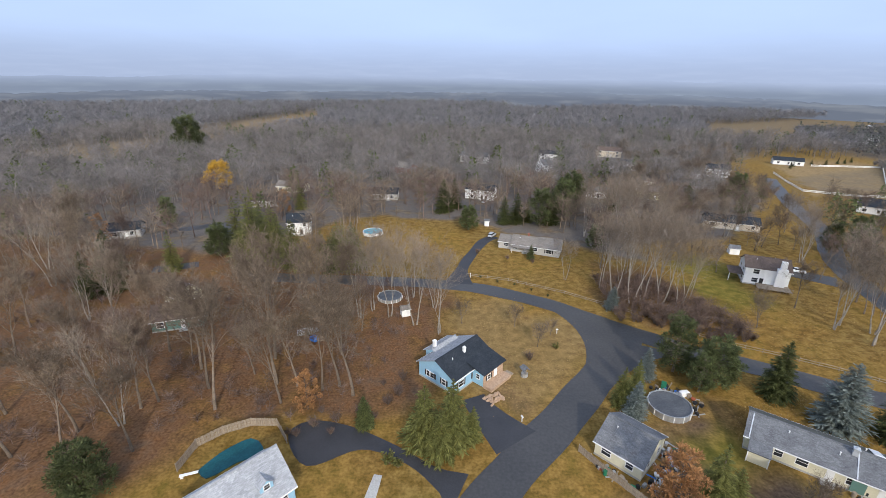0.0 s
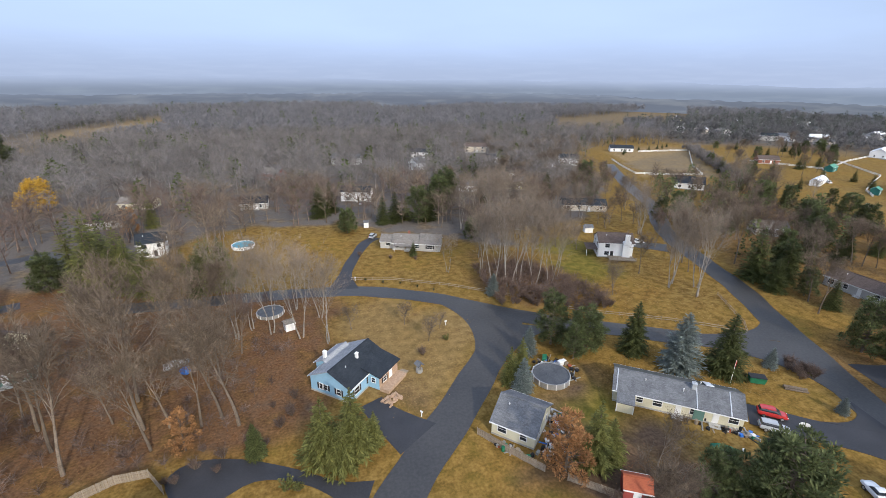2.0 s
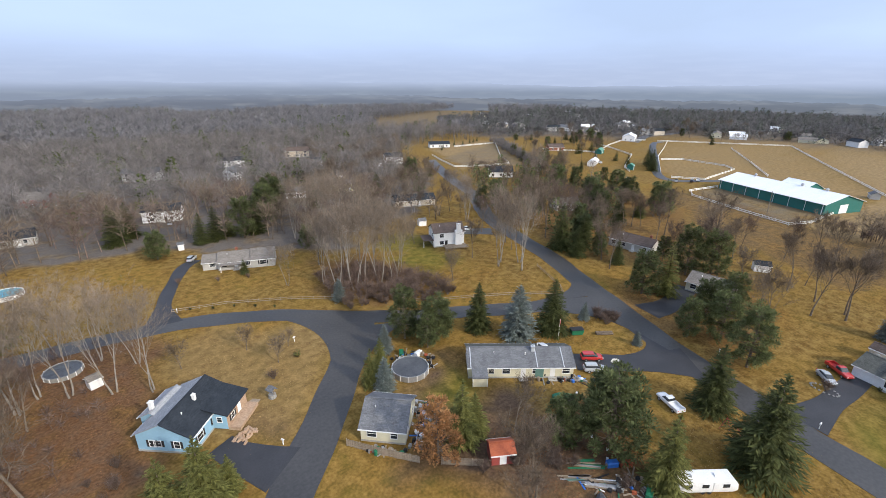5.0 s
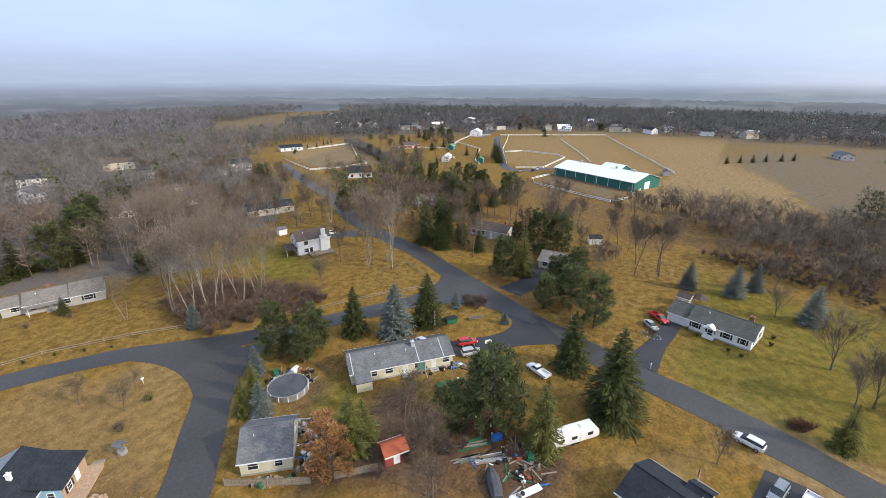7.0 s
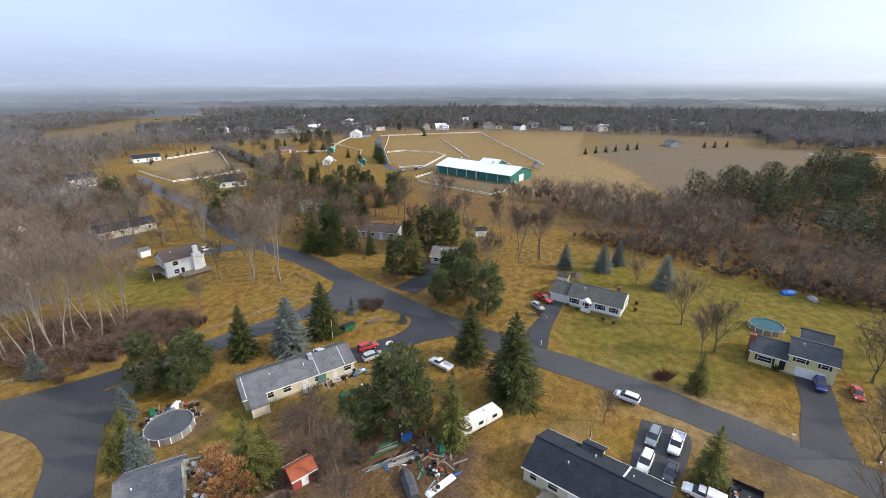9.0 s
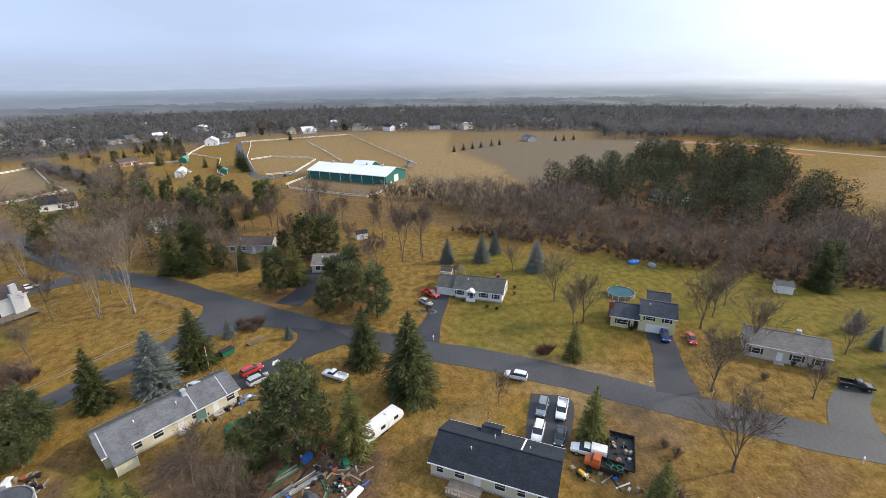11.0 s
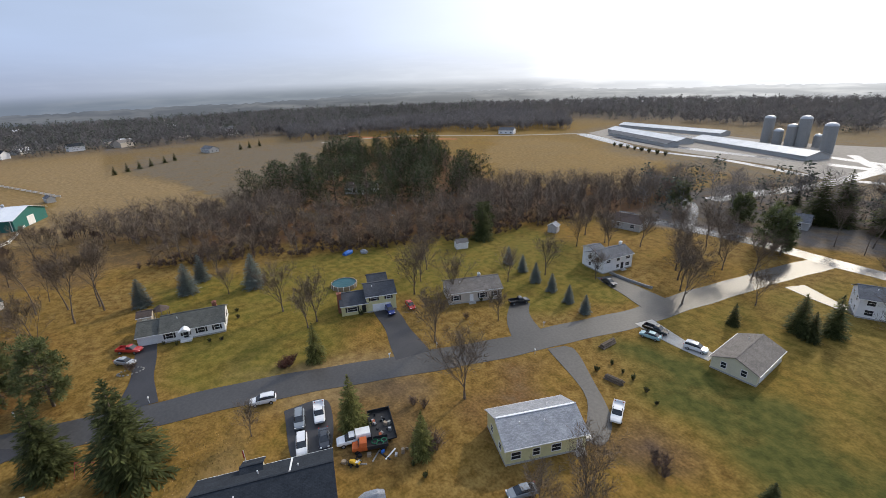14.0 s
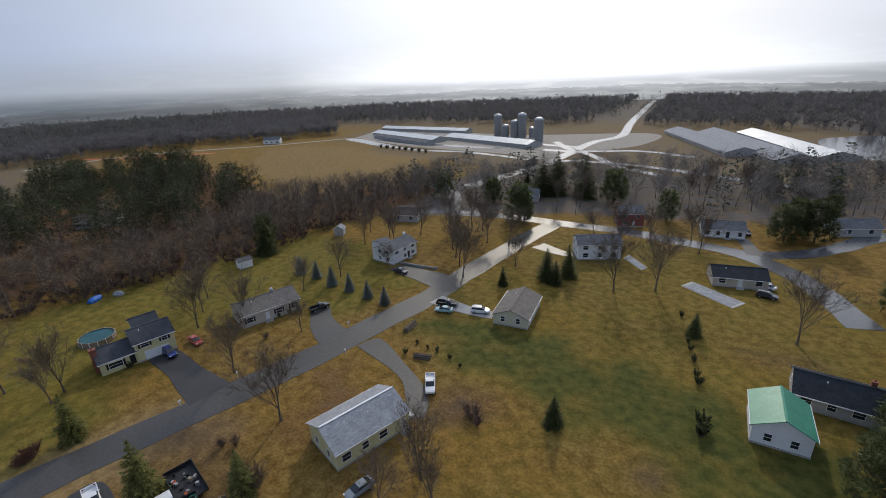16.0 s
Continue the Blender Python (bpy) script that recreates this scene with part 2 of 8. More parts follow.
# ---- building blocks ----
class Shape:
    """Collects boxes, prisms, tubes and single faces into one mesh."""

    def __init__(self):
        self.v, self.f = [], []

    def face(self, pts):
        n = len(self.v)
        self.v += [tuple(p) for p in pts]
        self.f.append(tuple(range(n, n + len(pts))))
        return self

    def hull(self, low, high):
        """A closed prism between two rings of as many points."""
        n, k = len(self.v), len(low)
        self.v += [tuple(p) for p in low] + [tuple(p) for p in high]
        self.f.append(tuple(n + i for i in reversed(range(k))))
        self.f.append(tuple(n + k + i for i in range(k)))
        self.f += [(n + i, n + (i + 1) % k, n + k + (i + 1) % k, n + k + i) for i in range(k)]
        return self

    def box(self, x0, y0, z0, x1, y1, z1, inset=0.0):
        i = inset
        return self.hull([(x0, y0, z0), (x1, y0, z0), (x1, y1, z0), (x0, y1, z0)],
                         [(x0 + i, y0 + i, z1), (x1 - i, y0 + i, z1), (x1 - i, y1 - i, z1), (x0 + i, y1 - i, z1)])

    def cyl(self, x, y, z0, z1, r0, r1=None, k=12):
        r1 = r0 if r1 is None else r1
        ring = [(math.cos(2 * math.pi * i / k), math.sin(2 * math.pi * i / k)) for i in range(k)]
        return self.hull([(x + r0 * a, y + r0 * b, z0) for a, b in ring], [(x + r1 * a, y + r1 * b, z1) for a, b in ring])

    def tube(self, p, q, r0, r1, k=4):
        p, q = Vector(p), Vector(q)
        d = (q - p).normalized()
        a = d.orthogonal().normalized()
        b = d.cross(a)
        ring = [(math.cos(2 * math.pi * i / k), math.sin(2 * math.pi * i / k)) for i in range(k)]
        return self.hull([p + (a * c + b * s) * r0 for c, s in ring], [q + (a * c + b * s) * r1 for c, s in ring])

    def mesh(self, name, material, smooth=False):
        me = bpy.data.meshes.new(name)
        me.from_pydata(self.v, [], self.f)
        me.materials.append(material)
        if smooth:
            me.polygons.foreach_set("use_smooth", [True] * len(me.polygons))
        me.update()
        return me


def part(name, shape, material, parent, label="", smooth=False):
    ob = new(name, shape.mesh(name, material, smooth))
    ob.parent = parent
    return tagged(ob, label) if label else ob


def thing(name, label, category, x, y, turn=0.0, z=0.0, group="", kind=""):
    ob = new(name)
    ob.matrix_basis = pose(x, y, z, 0, 0, turn)
    return tagged(ob, label, category, group, kind)


def structure(name, shape, material, label="", category=""):
    return tagged(new(name, shape.mesh(name, material)), label, category, "", "structure")


rng = random.Random(7)

# ---- ground ----
def soft_mask(px, py, poly):
    """1 inside the outline, 0 outside."""
    inside = np.zeros(px.shape, bool)
    n = len(poly)
    for i in range(n):
        (x0, y0), (x1, y1) = poly[i], poly[(i + 1) % n]
        if y0 == y1:
            continue
        hit = ((y0 > py) != (y1 > py)) & (px < (x1 - x0) * (py - y0) / (y1 - y0) + x0)
        inside ^= hit
    return inside.astype(float)


def axis(lo, hi, step):
    inner = np.arange(lo, hi + step, step)
    out, d, a, b = [], step, lo, hi
    left, right = [], []
    while a > -1500 or b < 1500:
        d *= 1.25
        a, b = a - d, b + d
        left.append(a), right.append(b)
    return np.concatenate([left[::-1], inner, right])


gx, gy = axis(-130, 300, 2.0), axis(-270, 300, 2.0)
GX, GY = np.meshgrid(gx, gy, indexing="ij")
wob = 2.5 * np.sin(GX * 0.35 + 1.3 * np.sin(GY * 0.21)) + 2.5 * np.cos(GY * 0.31 + 1.7 * np.sin(GX * 0.17))
zone = {k: np.zeros(GX.shape) for k in ("hazed", "litter", "green", "lush", "plough", "dirt", "dry")}
ZONES = [
    ("litter", [(-24, 64), (-12, 62), (-4, 70), (-5, 78), (0, 93), (3, 112), (-3, 122), (-24, 121), (-40, 128), (-70, 140), (-400, 200), (-400, -40), (-60, 20), (-46, 44), (-42, 62)], 1.0),
    # far leaf litter, its colour greyed in place of haze
    ("hazed", [(-400, 200), (-70, 140), (-40, 190), (10, 185), (70, 140), (70, 160), (110, 165), (170, 230), (190, 330), (300, 420), (900, 1000), (900, 2500), (-2500, 2500), (-2500, 200)], 1.0),
    ("hazed", [(560, 260), (480, 260), (430, 330), (340, 370), (420, 560), (1050, 800), (3000, 1500), (3000, -1500), (900, -900), (560, -500), (545, -230), (560, -60), (570, 120)], 1.0),
    ("hazed", [(-160, -300), (-120, -480), (30, -520), (330, -520), (560, -500), (900, -900), (700, -3000), (-3000, -3000), (-3000, 200), (-400, 100), (-400, -120), (-130, -205)], 1.0),
    ("litter", [(227, -34), (225, -58), (172, -68), (160, -91), (183, -156), (268, -203), (325, -203), (382, -137), (321, -106), (282, -58)], 1.0),
    ("litter", [(45, 106), (70, 92), (70, 130), (50, 140)], 0.7),
    ("litter", [(100, 62), (135, 65), (135, 130), (230, 150), (230, 100), (160, 60), (130, 30), (98, 28)], 0.45),
    ("litter", [(185, -5), (235, 35), (232, -30), (170, -68), (160, -92), (183, -156), (140, -200), (105, -215), (105, -170), (120, -150), (135, -92), (150, -60), (180, -22)], 0.9),
    ("litter", [(30, 30), (45, 48), (60, 38), (66, 18), (40, 12), (28, 24)], 0.55),
    ("hazed", [(115, -150), (30, -180), (-120, -200), (-120, -330), (60, -330), (110, -230)], 0.9),
    ("litter", [(49, -50), (44, -52), (44, -38), (52, -36), (58, -50), (57, -60)], 0.55),
    ("green", [(114, 8), (152, 8), (144, -50), (132, -84), (118, -122), (84, -115), (66, -92), (84, -80), (95, -62), (98, -30), (82, -26), (80, -12), (88, 4), (95, 7)], 0.8),
    ("green", [(70, -66), (60, -90), (66, -104), (95, -100), (110, -110), (130, -80), (100, -70)], 0.80),
    ("lush", [(49, -77), (40, -84), (9, -81), (-24, -68), (-60, -30), (-14, -50), (6, -60), (36, -70)], 1.0),
    ("green", [(30, -30), (20, 0), (-40, 20), (-60, -20), (14, -42), (26, -44)], 0.25),
    ("green", [(46, -70), (50, -100), (38, -130), (28, -158), (-30, -148), (-70, -100), (-60, -30), (-10, -46), (10, -58)], 0.48),
    ("green", [(45, -66), (38, -58), (26, -58), (14, -40), (-40, -10), (-60, -120), (-20, -110), (25, -112), (40, -96), (30, -84)], 0.22),
    ("green", [(77, 143), (98, 146), (90, 110), (75, 104)], 0.87),
    ("green", [(42, 60), (50, 66), (52, 56), (44, 50)], 0.87),
    ("green", [(-28, 58), (-40, 54), (-30, 48)], 0.72),
    ("green", [(8, 44), (0, 48), (-14, 44), (-8, 30), (6, 34)], 0.72),
    ("plough", [(454, 28), (325, -20), (240, -34), (282, -58), (321, -106), (382, -137), (420, -195), (476, -205), (525, -70)], 1.0),
    ("plough", [(-160, -250), (-120, -480), (30, -520), (330, -520), (330, -400), (200, -300), (70, -255), (0, -270)], 0.75),
    ("plough", [(262, 108), (292, 103), (268, 48), (231, 56)], 0.7),
    ("plough", [(226, 290), (206, 250), (246, 232), (322, 328)], 0.55),
    ("dirt", [(231, 12), (225, 48), (238, 60), (262, 110), (244, 112), (200, 80), (170, 30), (180, -5), (215, -20)], 0.5),
    ("dirt", [(8, 71), (14, 62), (17, 66), (11, 75)], 0.8),
    ("dirt", [(28, 47), (37, 56), (34, 60), (46, 66), (44, 58), (58, 44), (62, 30), (60, 18), (47, 14), (36, 26), (38, 42)], 1.0),
    ("dirt", [(48, 72), (56, 70), (60, 64), (52, 62), (48, 66)], 0.8),
    ("dirt", [(-2, -50), (-6, -49), (-7.5, -52), (-4, -54.5), (-1.5, -53)], 1.0),
    ("dirt", [(-20, -96), (-34, -92), (-36, -88), (-22, -90)], 0.6),
    ("dirt", [(34, -58), (26, -60), (24, -52), (32, -48)], 0.8),
    ("dirt", [(50, -8), (48, -26), (60, -32), (68, -36), (70, -18)], 0.5),
    ("dry", [(7, 111), (18, 112), (37, 96), (33, 85), (14, 62), (8, 71), (4, 91)], 0.4),
    ("dry", [(232, 52), (268, 48), (320, 40), (528, 134), (560, 20), (440, 24), (317, -22), (240, -30), (215, 10)], 0.8),
    ("dry", [(300, 150), (370, 186), (470, 240), (536, 142), (331, 40), (290, 60), (300, 100)], 0.6),
    ("dry", [(60, -30), (74, -36), (90, -16), (92, 8), (80, -14), (72, -8), (60, 10), (56, 8), (70, -10)], 0.6),
    ("dry", [(-263, 436), (-263, 555), (-215, 780), (-171, 631), (-217, 479), (-236, 407)], 1.0),
    ("dry", [(-298, 313), (-281, 384), (-261, 420), (-237, 382), (-273, 297)], 1.0),
    # next two far fields use plough grey to imitate haze
    ("plough", [(110, 994), (358, 1481), (929, 1549), (768, 1276), (180, 922)], 1.0),
    ("plough", [(328, 621), (550, 740), (857, 910), (528, 552), (316, 500)], 0.8),
    ("dry", [(250, 345), (230, 300), (212, 250), (204, 240), (250, 225), (335, 335), (320, 360)], 0.8),
    ("dry", [(264, -215), (340, -300), (309, -330), (176, -310), (133, -228), (153, -185), (202, -185)], 0.4),
]
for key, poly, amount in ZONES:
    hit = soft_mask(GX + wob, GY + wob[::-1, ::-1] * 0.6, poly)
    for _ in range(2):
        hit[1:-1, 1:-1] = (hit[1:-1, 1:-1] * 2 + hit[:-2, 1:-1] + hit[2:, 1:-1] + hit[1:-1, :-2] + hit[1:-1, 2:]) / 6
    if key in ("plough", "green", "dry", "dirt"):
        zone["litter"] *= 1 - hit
        zone["hazed"] *= 1 - hit
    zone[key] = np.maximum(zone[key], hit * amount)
nx, ny = GX.shape
ids = np.arange(nx * ny).reshape(nx, ny)
quads = np.stack([ids[:-1, :-1], ids[1:, :-1], ids[1:, 1:], ids[:-1, 1:]], -1).reshape(-1, 4)
rad = np.hypot(GX, GY)
shrink = np.where(rad > 1495, 1495 / np.maximum(rad, 1), 1.0)
PX_, PY_ = GX * shrink, GY * shrink
gm = bpy.data.meshes.new("ground")
gm.from_pydata(np.stack([PX_, PY_, np.zeros_like(GX)], -1).reshape(-1, 3).tolist(), [], quads.tolist())
for key, values in zone.items():
    gm.attributes.new(key, "FLOAT", "POINT").data.foreach_set("value", values.ravel().astype(np.float32))


def ground_material():
    m = bpy.data.materials.new("winter_ground")
    m.use_nodes = True
    nt = m.node_tree
    b = nt.nodes["Principled BSDF"]
    b.inputs["Roughness"].default_value = 0.95
    b.inputs["Specular IOR Level"].default_value = 0.1
    co = nt.nodes.new("ShaderNodeTexCoord").outputs["Object"]
    ground_tone = 0.86  # darkens every ground colour alike, to offset the strong sky light

    def noise_fac(scale, lo, hi, detail=6):
        n = nt.nodes.new("ShaderNodeTexNoise")
        n.inputs["Scale"].default_value, n.inputs["Detail"].default_value = scale, detail
        nt.links.new(co, n.inputs["Vector"])
        r = nt.nodes.new("ShaderNodeMapRange")
        r.inputs["From Min"].default_value, r.inputs["From Max"].default_value = lo, hi
        nt.links.new(n.outputs["Fac"], r.inputs["Value"])
        return r.outputs["Result"], n.outputs["Fac"]

    def blend(fac, a, b_):
        x = nt.nodes.new("ShaderNodeMix")
        x.data_type = "RGBA"
        for key, val in (("Factor", fac), ("A", a), ("B", b_)):
            if isinstance(val, tuple):
                x.inputs[key].default_value = (*(c * ground_tone for c in val), 1)
            else:
                nt.links.new(val, x.inputs[key])
        return x.outputs["Result"]

    big, _ = noise_fac(0.035, 0.35, 0.68)
    mid, _ = noise_fac(0.13, 0.33, 0.67, 9)
    tuft, _ = noise_fac(0.5, 0.34, 0.66, 10)
    fine, raw = noise_fac(2.0, 0.28, 0.72, 8)
    straw = blend(fine, (0.235, 0.132, 0.0288), (0.35, 0.202, 0.048))
    thatch = blend(fine, (0.098, 0.054, 0.0136), (0.19, 0.107, 0.0264))
    moss = blend(fine, (0.14, 0.106, 0.0192), (0.23, 0.162, 0.032))
    grass = blend(mid, blend(tuft, thatch, straw), blend(tuft, moss, straw))
    grass = blend(big, grass, blend(tuft, thatch, blend(fine, (0.2, 0.14, 0.044), (0.33, 0.225, 0.076))))
    leaves = blend(fine, (0.125, 0.06, 0.026), (0.27, 0.135, 0.056))
    mould = blend(fine, (0.05, 0.033, 0.022), (0.15, 0.085, 0.045))
    looks = dict(
        # litter with haze mixed into the colour, for the far zones
        hazed=blend(mid, blend(tuft, (0.11, 0.096, 0.085), (0.17, 0.15, 0.135)), blend(fine, (0.1, 0.085, 0.075), (0.2, 0.175, 0.155))),
        dry=blend(mid, blend(tuft, (0.29, 0.205, 0.11), blend(fine, (0.34, 0.25, 0.135), (0.45, 0.335, 0.19))), blend(tuft, (0.2, 0.132, 0.058), (0.3, 0.207, 0.098))),
        litter=blend(mid, blend(tuft, mould, leaves), blend(tuft, leaves, blend(fine, (0.08, 0.058, 0.042), (0.19, 0.125, 0.08)))),
        green=blend(mid, blend(tuft, (0.105, 0.1, 0.015), blend(fine, (0.148, 0.132, 0.02), (0.22, 0.178, 0.03))), blend(tuft, blend(fine, (0.085, 0.085, 0.014), (0.15, 0.134, 0.024)), (0.235, 0.172, 0.04))),
        lush=blend(mid, blend(tuft, (0.05, 0.062, 0.014), blend(fine, (0.07, 0.08, 0.018), (0.125, 0.12, 0.03))), blend(tuft, (0.06, 0.066, 0.015), (0.13, 0.122, 0.03))),
        plough=blend(mid, blend(tuft, (0.14, 0.11, 0.075), (0.2, 0.16, 0.11)), blend(fine, (0.12, 0.095, 0.065), (0.23, 0.185, 0.125))),
        dirt=blend(mid, blend(tuft, (0.09, 0.055, 0.034), blend(fine, (0.12, 0.075, 0.045), (0.25, 0.155, 0.09))), blend(fine, (0.065, 0.045, 0.03), (0.15, 0.1, 0.065))),
    )
    col = grass
    for key in ("hazed", "dry", "litter", "green", "lush", "plough", "dirt"):
        at = nt.nodes.new("ShaderNodeAttribute")
        at.attribute_name = key
        # ragged edges
        s = nt.nodes.new("ShaderNodeMath")
        s.operation = "MULTIPLY_ADD"
        nt.links.new(mid, s.inputs[0])
        s.inputs[1].default_value, s.inputs[2].default_value = 0.8, 0.6
        p = nt.nodes.new("ShaderNodeMath")
        p.operation, p.use_clamp = "MULTIPLY", True
        nt.links.new(at.outputs["Fac"], p.inputs[0]), nt.links.new(s.outputs[0], p.inputs[1])
        col = blend(p.outputs[0], col, looks[key])
    nt.links.new(col, b.inputs["Base Color"])
    bp = nt.nodes.new("ShaderNodeBump")
    bp.inputs["Strength"].default_value, bp.inputs["Distance"].default_value = 0.4, 0.25
    nt.links.new(raw, bp.inputs["Height"])
    nt.links.new(bp.outputs["Normal"], b.inputs["Normal"])
    return m


gm.materials.append(ground_material())
gm.update()
tagged(new("ground", gm), "dry winter grass, leaf litter and bare fields", "ground", "", "structure")


# ---- roads ----
def curve(pts, step=2.0):
    """A smooth line through the points."""
    p = [Vector((*q, 0)) for q in pts]
    p = [p[0] * 2 - p[1]] + p + [p[-1] * 2 - p[-2]]
    out = []
    for i in range(1, len(p) - 2):
        n = max(2, int((p[i + 1] - p[i]).length / step))
        for k in range(n):
            t = k / n
            out.append(0.5 * (2 * p[i] + (p[i + 1] - p[i - 1]) * t + (2 * p[i - 1] - 5 * p[i] + 4 * p[i + 1] - p[i + 2]) * t * t
                              + (3 * p[i] - 3 * p[i + 1] + p[i + 2] - p[i - 1]) * t ** 3))
    return out + [p[-2]]


def ribbon(pts, width, z, flare=0.0):
    s = Shape()
    line = curve(pts)
    rows = []
    for i, p in enumerate(line):
        d = (line[min(i + 1, len(line) - 1)] - line[max(i - 1, 0)]).normalized()
        n = Vector((-d.y, d.x, 0))
        w = width / 2 + 0.12 * math.sin(i * 0.9) + 0.1 * math.sin(i * 0.37 + 1)
        if flare:
            e = min(i, 6) / 6
            w += flare * (1 - e) ** 2
        rows.append((p + n * w, p - n * w))
    for i, (a, b) in enumerate(rows):
        s.v += [(a.x, a.y, 0.0), (a.x, a.y, z), (b.x, b.y, z), (b.x, b.y, 0.0)]
    for i in range(len(rows) - 1):
        n = 4 * i
        s.f += [(n, n + 1, n + 5, n + 4), (n + 1, n + 2, n + 6, n + 5), (n + 2, n + 3, n + 7, n + 6)]
    return s


def road(name, pts, width, z, key, label, flare=0.0):
    return structure(name, ribbon(pts, width, z, flare), M[key], label, "road" if name.startswith("road") else "driveway")


def patch(name, pts, z, key, label, category="driveway"):
    line = curve(list(pts) + [pts[0]], 1.5)[:-1]
    s = Shape()
    s.hull([(p.x, p.y, 0) for p in line], [(p.x, p.y, z) for p in line])
    return structure(name, s, M[key], label, category)


road("road_1", [(208, 285), (176, 221), (158, 178), (135, 142), (124, 111), (118, 92), (110.5, 75.5), (102, 56), (94, 37), (90.5, 26), (86, 11), (83.5, 0), (78.5, -15), (73, -29), (69.5, -38), (62, -58),
                (58.5, -71), (53, -89), (50.5, -104), (46.5, -124), (41.5, -147), (36.5, -165)], 7.6, 0.05, "asphalt", "grey asphalt residential street, worn edges")
road("road_2", [(-2, 32), (6, 46), (14, 56), (20.5, 63), (28, 72), (36, 82), (43, 91), (47, 97.5)], 7.4, 0.045, "asphalt", "grey asphalt lane between the yards")
road("road_3", [(-60, 124), (-25, 122.5), (-8, 121.5), (8, 119), (20, 114), (31, 107.5), (40, 99.5), (48, 93.5), (58, 86.5), (68, 81.3), (85, 71.5), (95, 66.8), (103, 62)], 6.2, 0.055, "asphalt", "grey asphalt street with split-rail fence beside it")
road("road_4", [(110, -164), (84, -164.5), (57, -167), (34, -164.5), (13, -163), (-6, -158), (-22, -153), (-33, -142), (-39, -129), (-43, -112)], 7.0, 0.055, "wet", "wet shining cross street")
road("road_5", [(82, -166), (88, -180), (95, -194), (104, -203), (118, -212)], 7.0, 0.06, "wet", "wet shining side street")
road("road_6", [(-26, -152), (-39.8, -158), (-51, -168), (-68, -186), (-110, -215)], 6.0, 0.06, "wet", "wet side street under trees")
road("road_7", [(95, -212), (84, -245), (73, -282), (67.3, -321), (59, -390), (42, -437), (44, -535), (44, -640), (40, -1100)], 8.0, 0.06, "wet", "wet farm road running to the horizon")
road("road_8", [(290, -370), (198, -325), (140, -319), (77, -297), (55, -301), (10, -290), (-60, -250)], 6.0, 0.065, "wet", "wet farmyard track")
road("road_9", [(470, 235), (442, 230), (351, 180), (294, 147), (283, 131), (296, 119), (306, 112)], 6.0, 0.05, "asphalt", "paddock lane beside the horse barn")
road("road_10", [(440, 250), (520, 275), (573, 268), (700, 318), (942, 422), (1364, 602)], 9.0, 0.05, "asphalt", "straight country road in the distance")
road("road_11", [(450, -160), (438, -235), (400, -275), (350, -318), (300, -380)], 6.0, 0.05, "gravel", "pale gravel road past the field")
road("track_1", [(482, -203), (441, -219), (397, -245), (366, -268)], 5.5, 0.05, "redsoil", "strip of bare orange-red soil beside the gravel road")
def corner(name, a, tip, b, z, key, label):
    """The rounded inner corner where two roads meet."""
    (ax, ay), (tx, ty), (bx, by) = a, tip, b
    arc = [((1 - u) ** 2 * ax + 2 * u * (1 - u) * (tx * 0.75 + (ax + bx) * 0.125) + u * u * bx, (1 - u) ** 2 * ay + 2 * u * (1 - u) * (ty * 0.75 + (ay + by) * 0.125) + u * u * by) for u in np.linspace(0, 1, 13)]
    ring = [(tx, ty)] + arc
    return structure(name, Shape().hull([(x, y, 0) for x, y in ring], [(x, y, z) for x, y in ring]), M[key], label, "road")


corner("road_14", (25, 111), (42.5, 96.5), (30, 79), 0.0505, "asphalt", "swept asphalt corner of the lane")
corner("road_15", (33, 72.5), (46, 89.5), (56, 85), 0.0505, "asphalt", "rounded asphalt corner beside the blue spruces")
corner("road_16", (84, 75), (105.5, 65), (108.5, 78), 0.0605, "asphalt", "rounded asphalt corner by the lawn fence")
corner("road_17", (82, 70), (101, 60.5), (94.5, 47), 0.0605, "asphalt", "rounded asphalt corner by the timber stack")
corner("driveway_17", (84, 43.8), (93.5, 37.5), (95.5, 48), 0.0805, "drive", "rounded edge of the dark drive")
corner("driveway_18", (83, 37.6), (90, 32.5), (89, 24), 0.0805, "drive", "rounded edge of the dark drive by the spruce")
road("road_20", [(-108.7, 164.4), (-99.0, 169.1), (-90.7, 173.9), (-81.8, 162.3)], 5.5, 0.05, "asphalt", "bend of a grey lane seen through the trees")
road("driveway_19", [(-90.7, 127.9), (-82.0, 131.4), (-78.8, 132.9)], 5.0, 0.06, "drive", "dark drive in the leaf litter")
road("driveway_1", [(13, 59), (10.5, 62.5), (8, 66.5), (6.2, 70.3)], 5.0, 0.075, "drive", "dark asphalt drive of the blue house", 2.0)
patch("driveway_2", [(4.5, 52.4), (-0.5, 53.6), (-7.4, 58), (-15.8, 62.2), (-23, 63.4), (-26, 60), (-21, 53.5), (-13, 57), (-5.3, 54.2), (0, 49), (1.5, 46)], 0.07, "drive", "dark asphalt forecourt in tree shade")
road("driveway_3", [(4.7, 121), (5.8, 130), (8, 139), (11.8, 150), (15.5, 159), (20, 164)], 3.8, 0.075, "drive", "long dark drive curving to the house", 2.5)
road("driveway_4", [(93, 33), (86, 38.5), (80, 43), (73, 49)], 6.2, 0.075, "drive", "dark asphalt drive beside the long house", 2.5)
road("driveway_5", [(122, 126), (118, 129), (112, 133)], 6.5, 0.075, "asphalt", "short drive with a parked car", 1.0)
road("driveway_6", [(107, 51.5), (116, 49.8), (131, 52)], 6.0, 0.075, "drive", "dark drive under the pines", 1.0)
road("driveway_7", [(90, 12.5), (100, 11), (108, 10), (115, 9.2)], 4.4, 0.075, "drive", "dark asphalt drive to the garage door", 1.5)
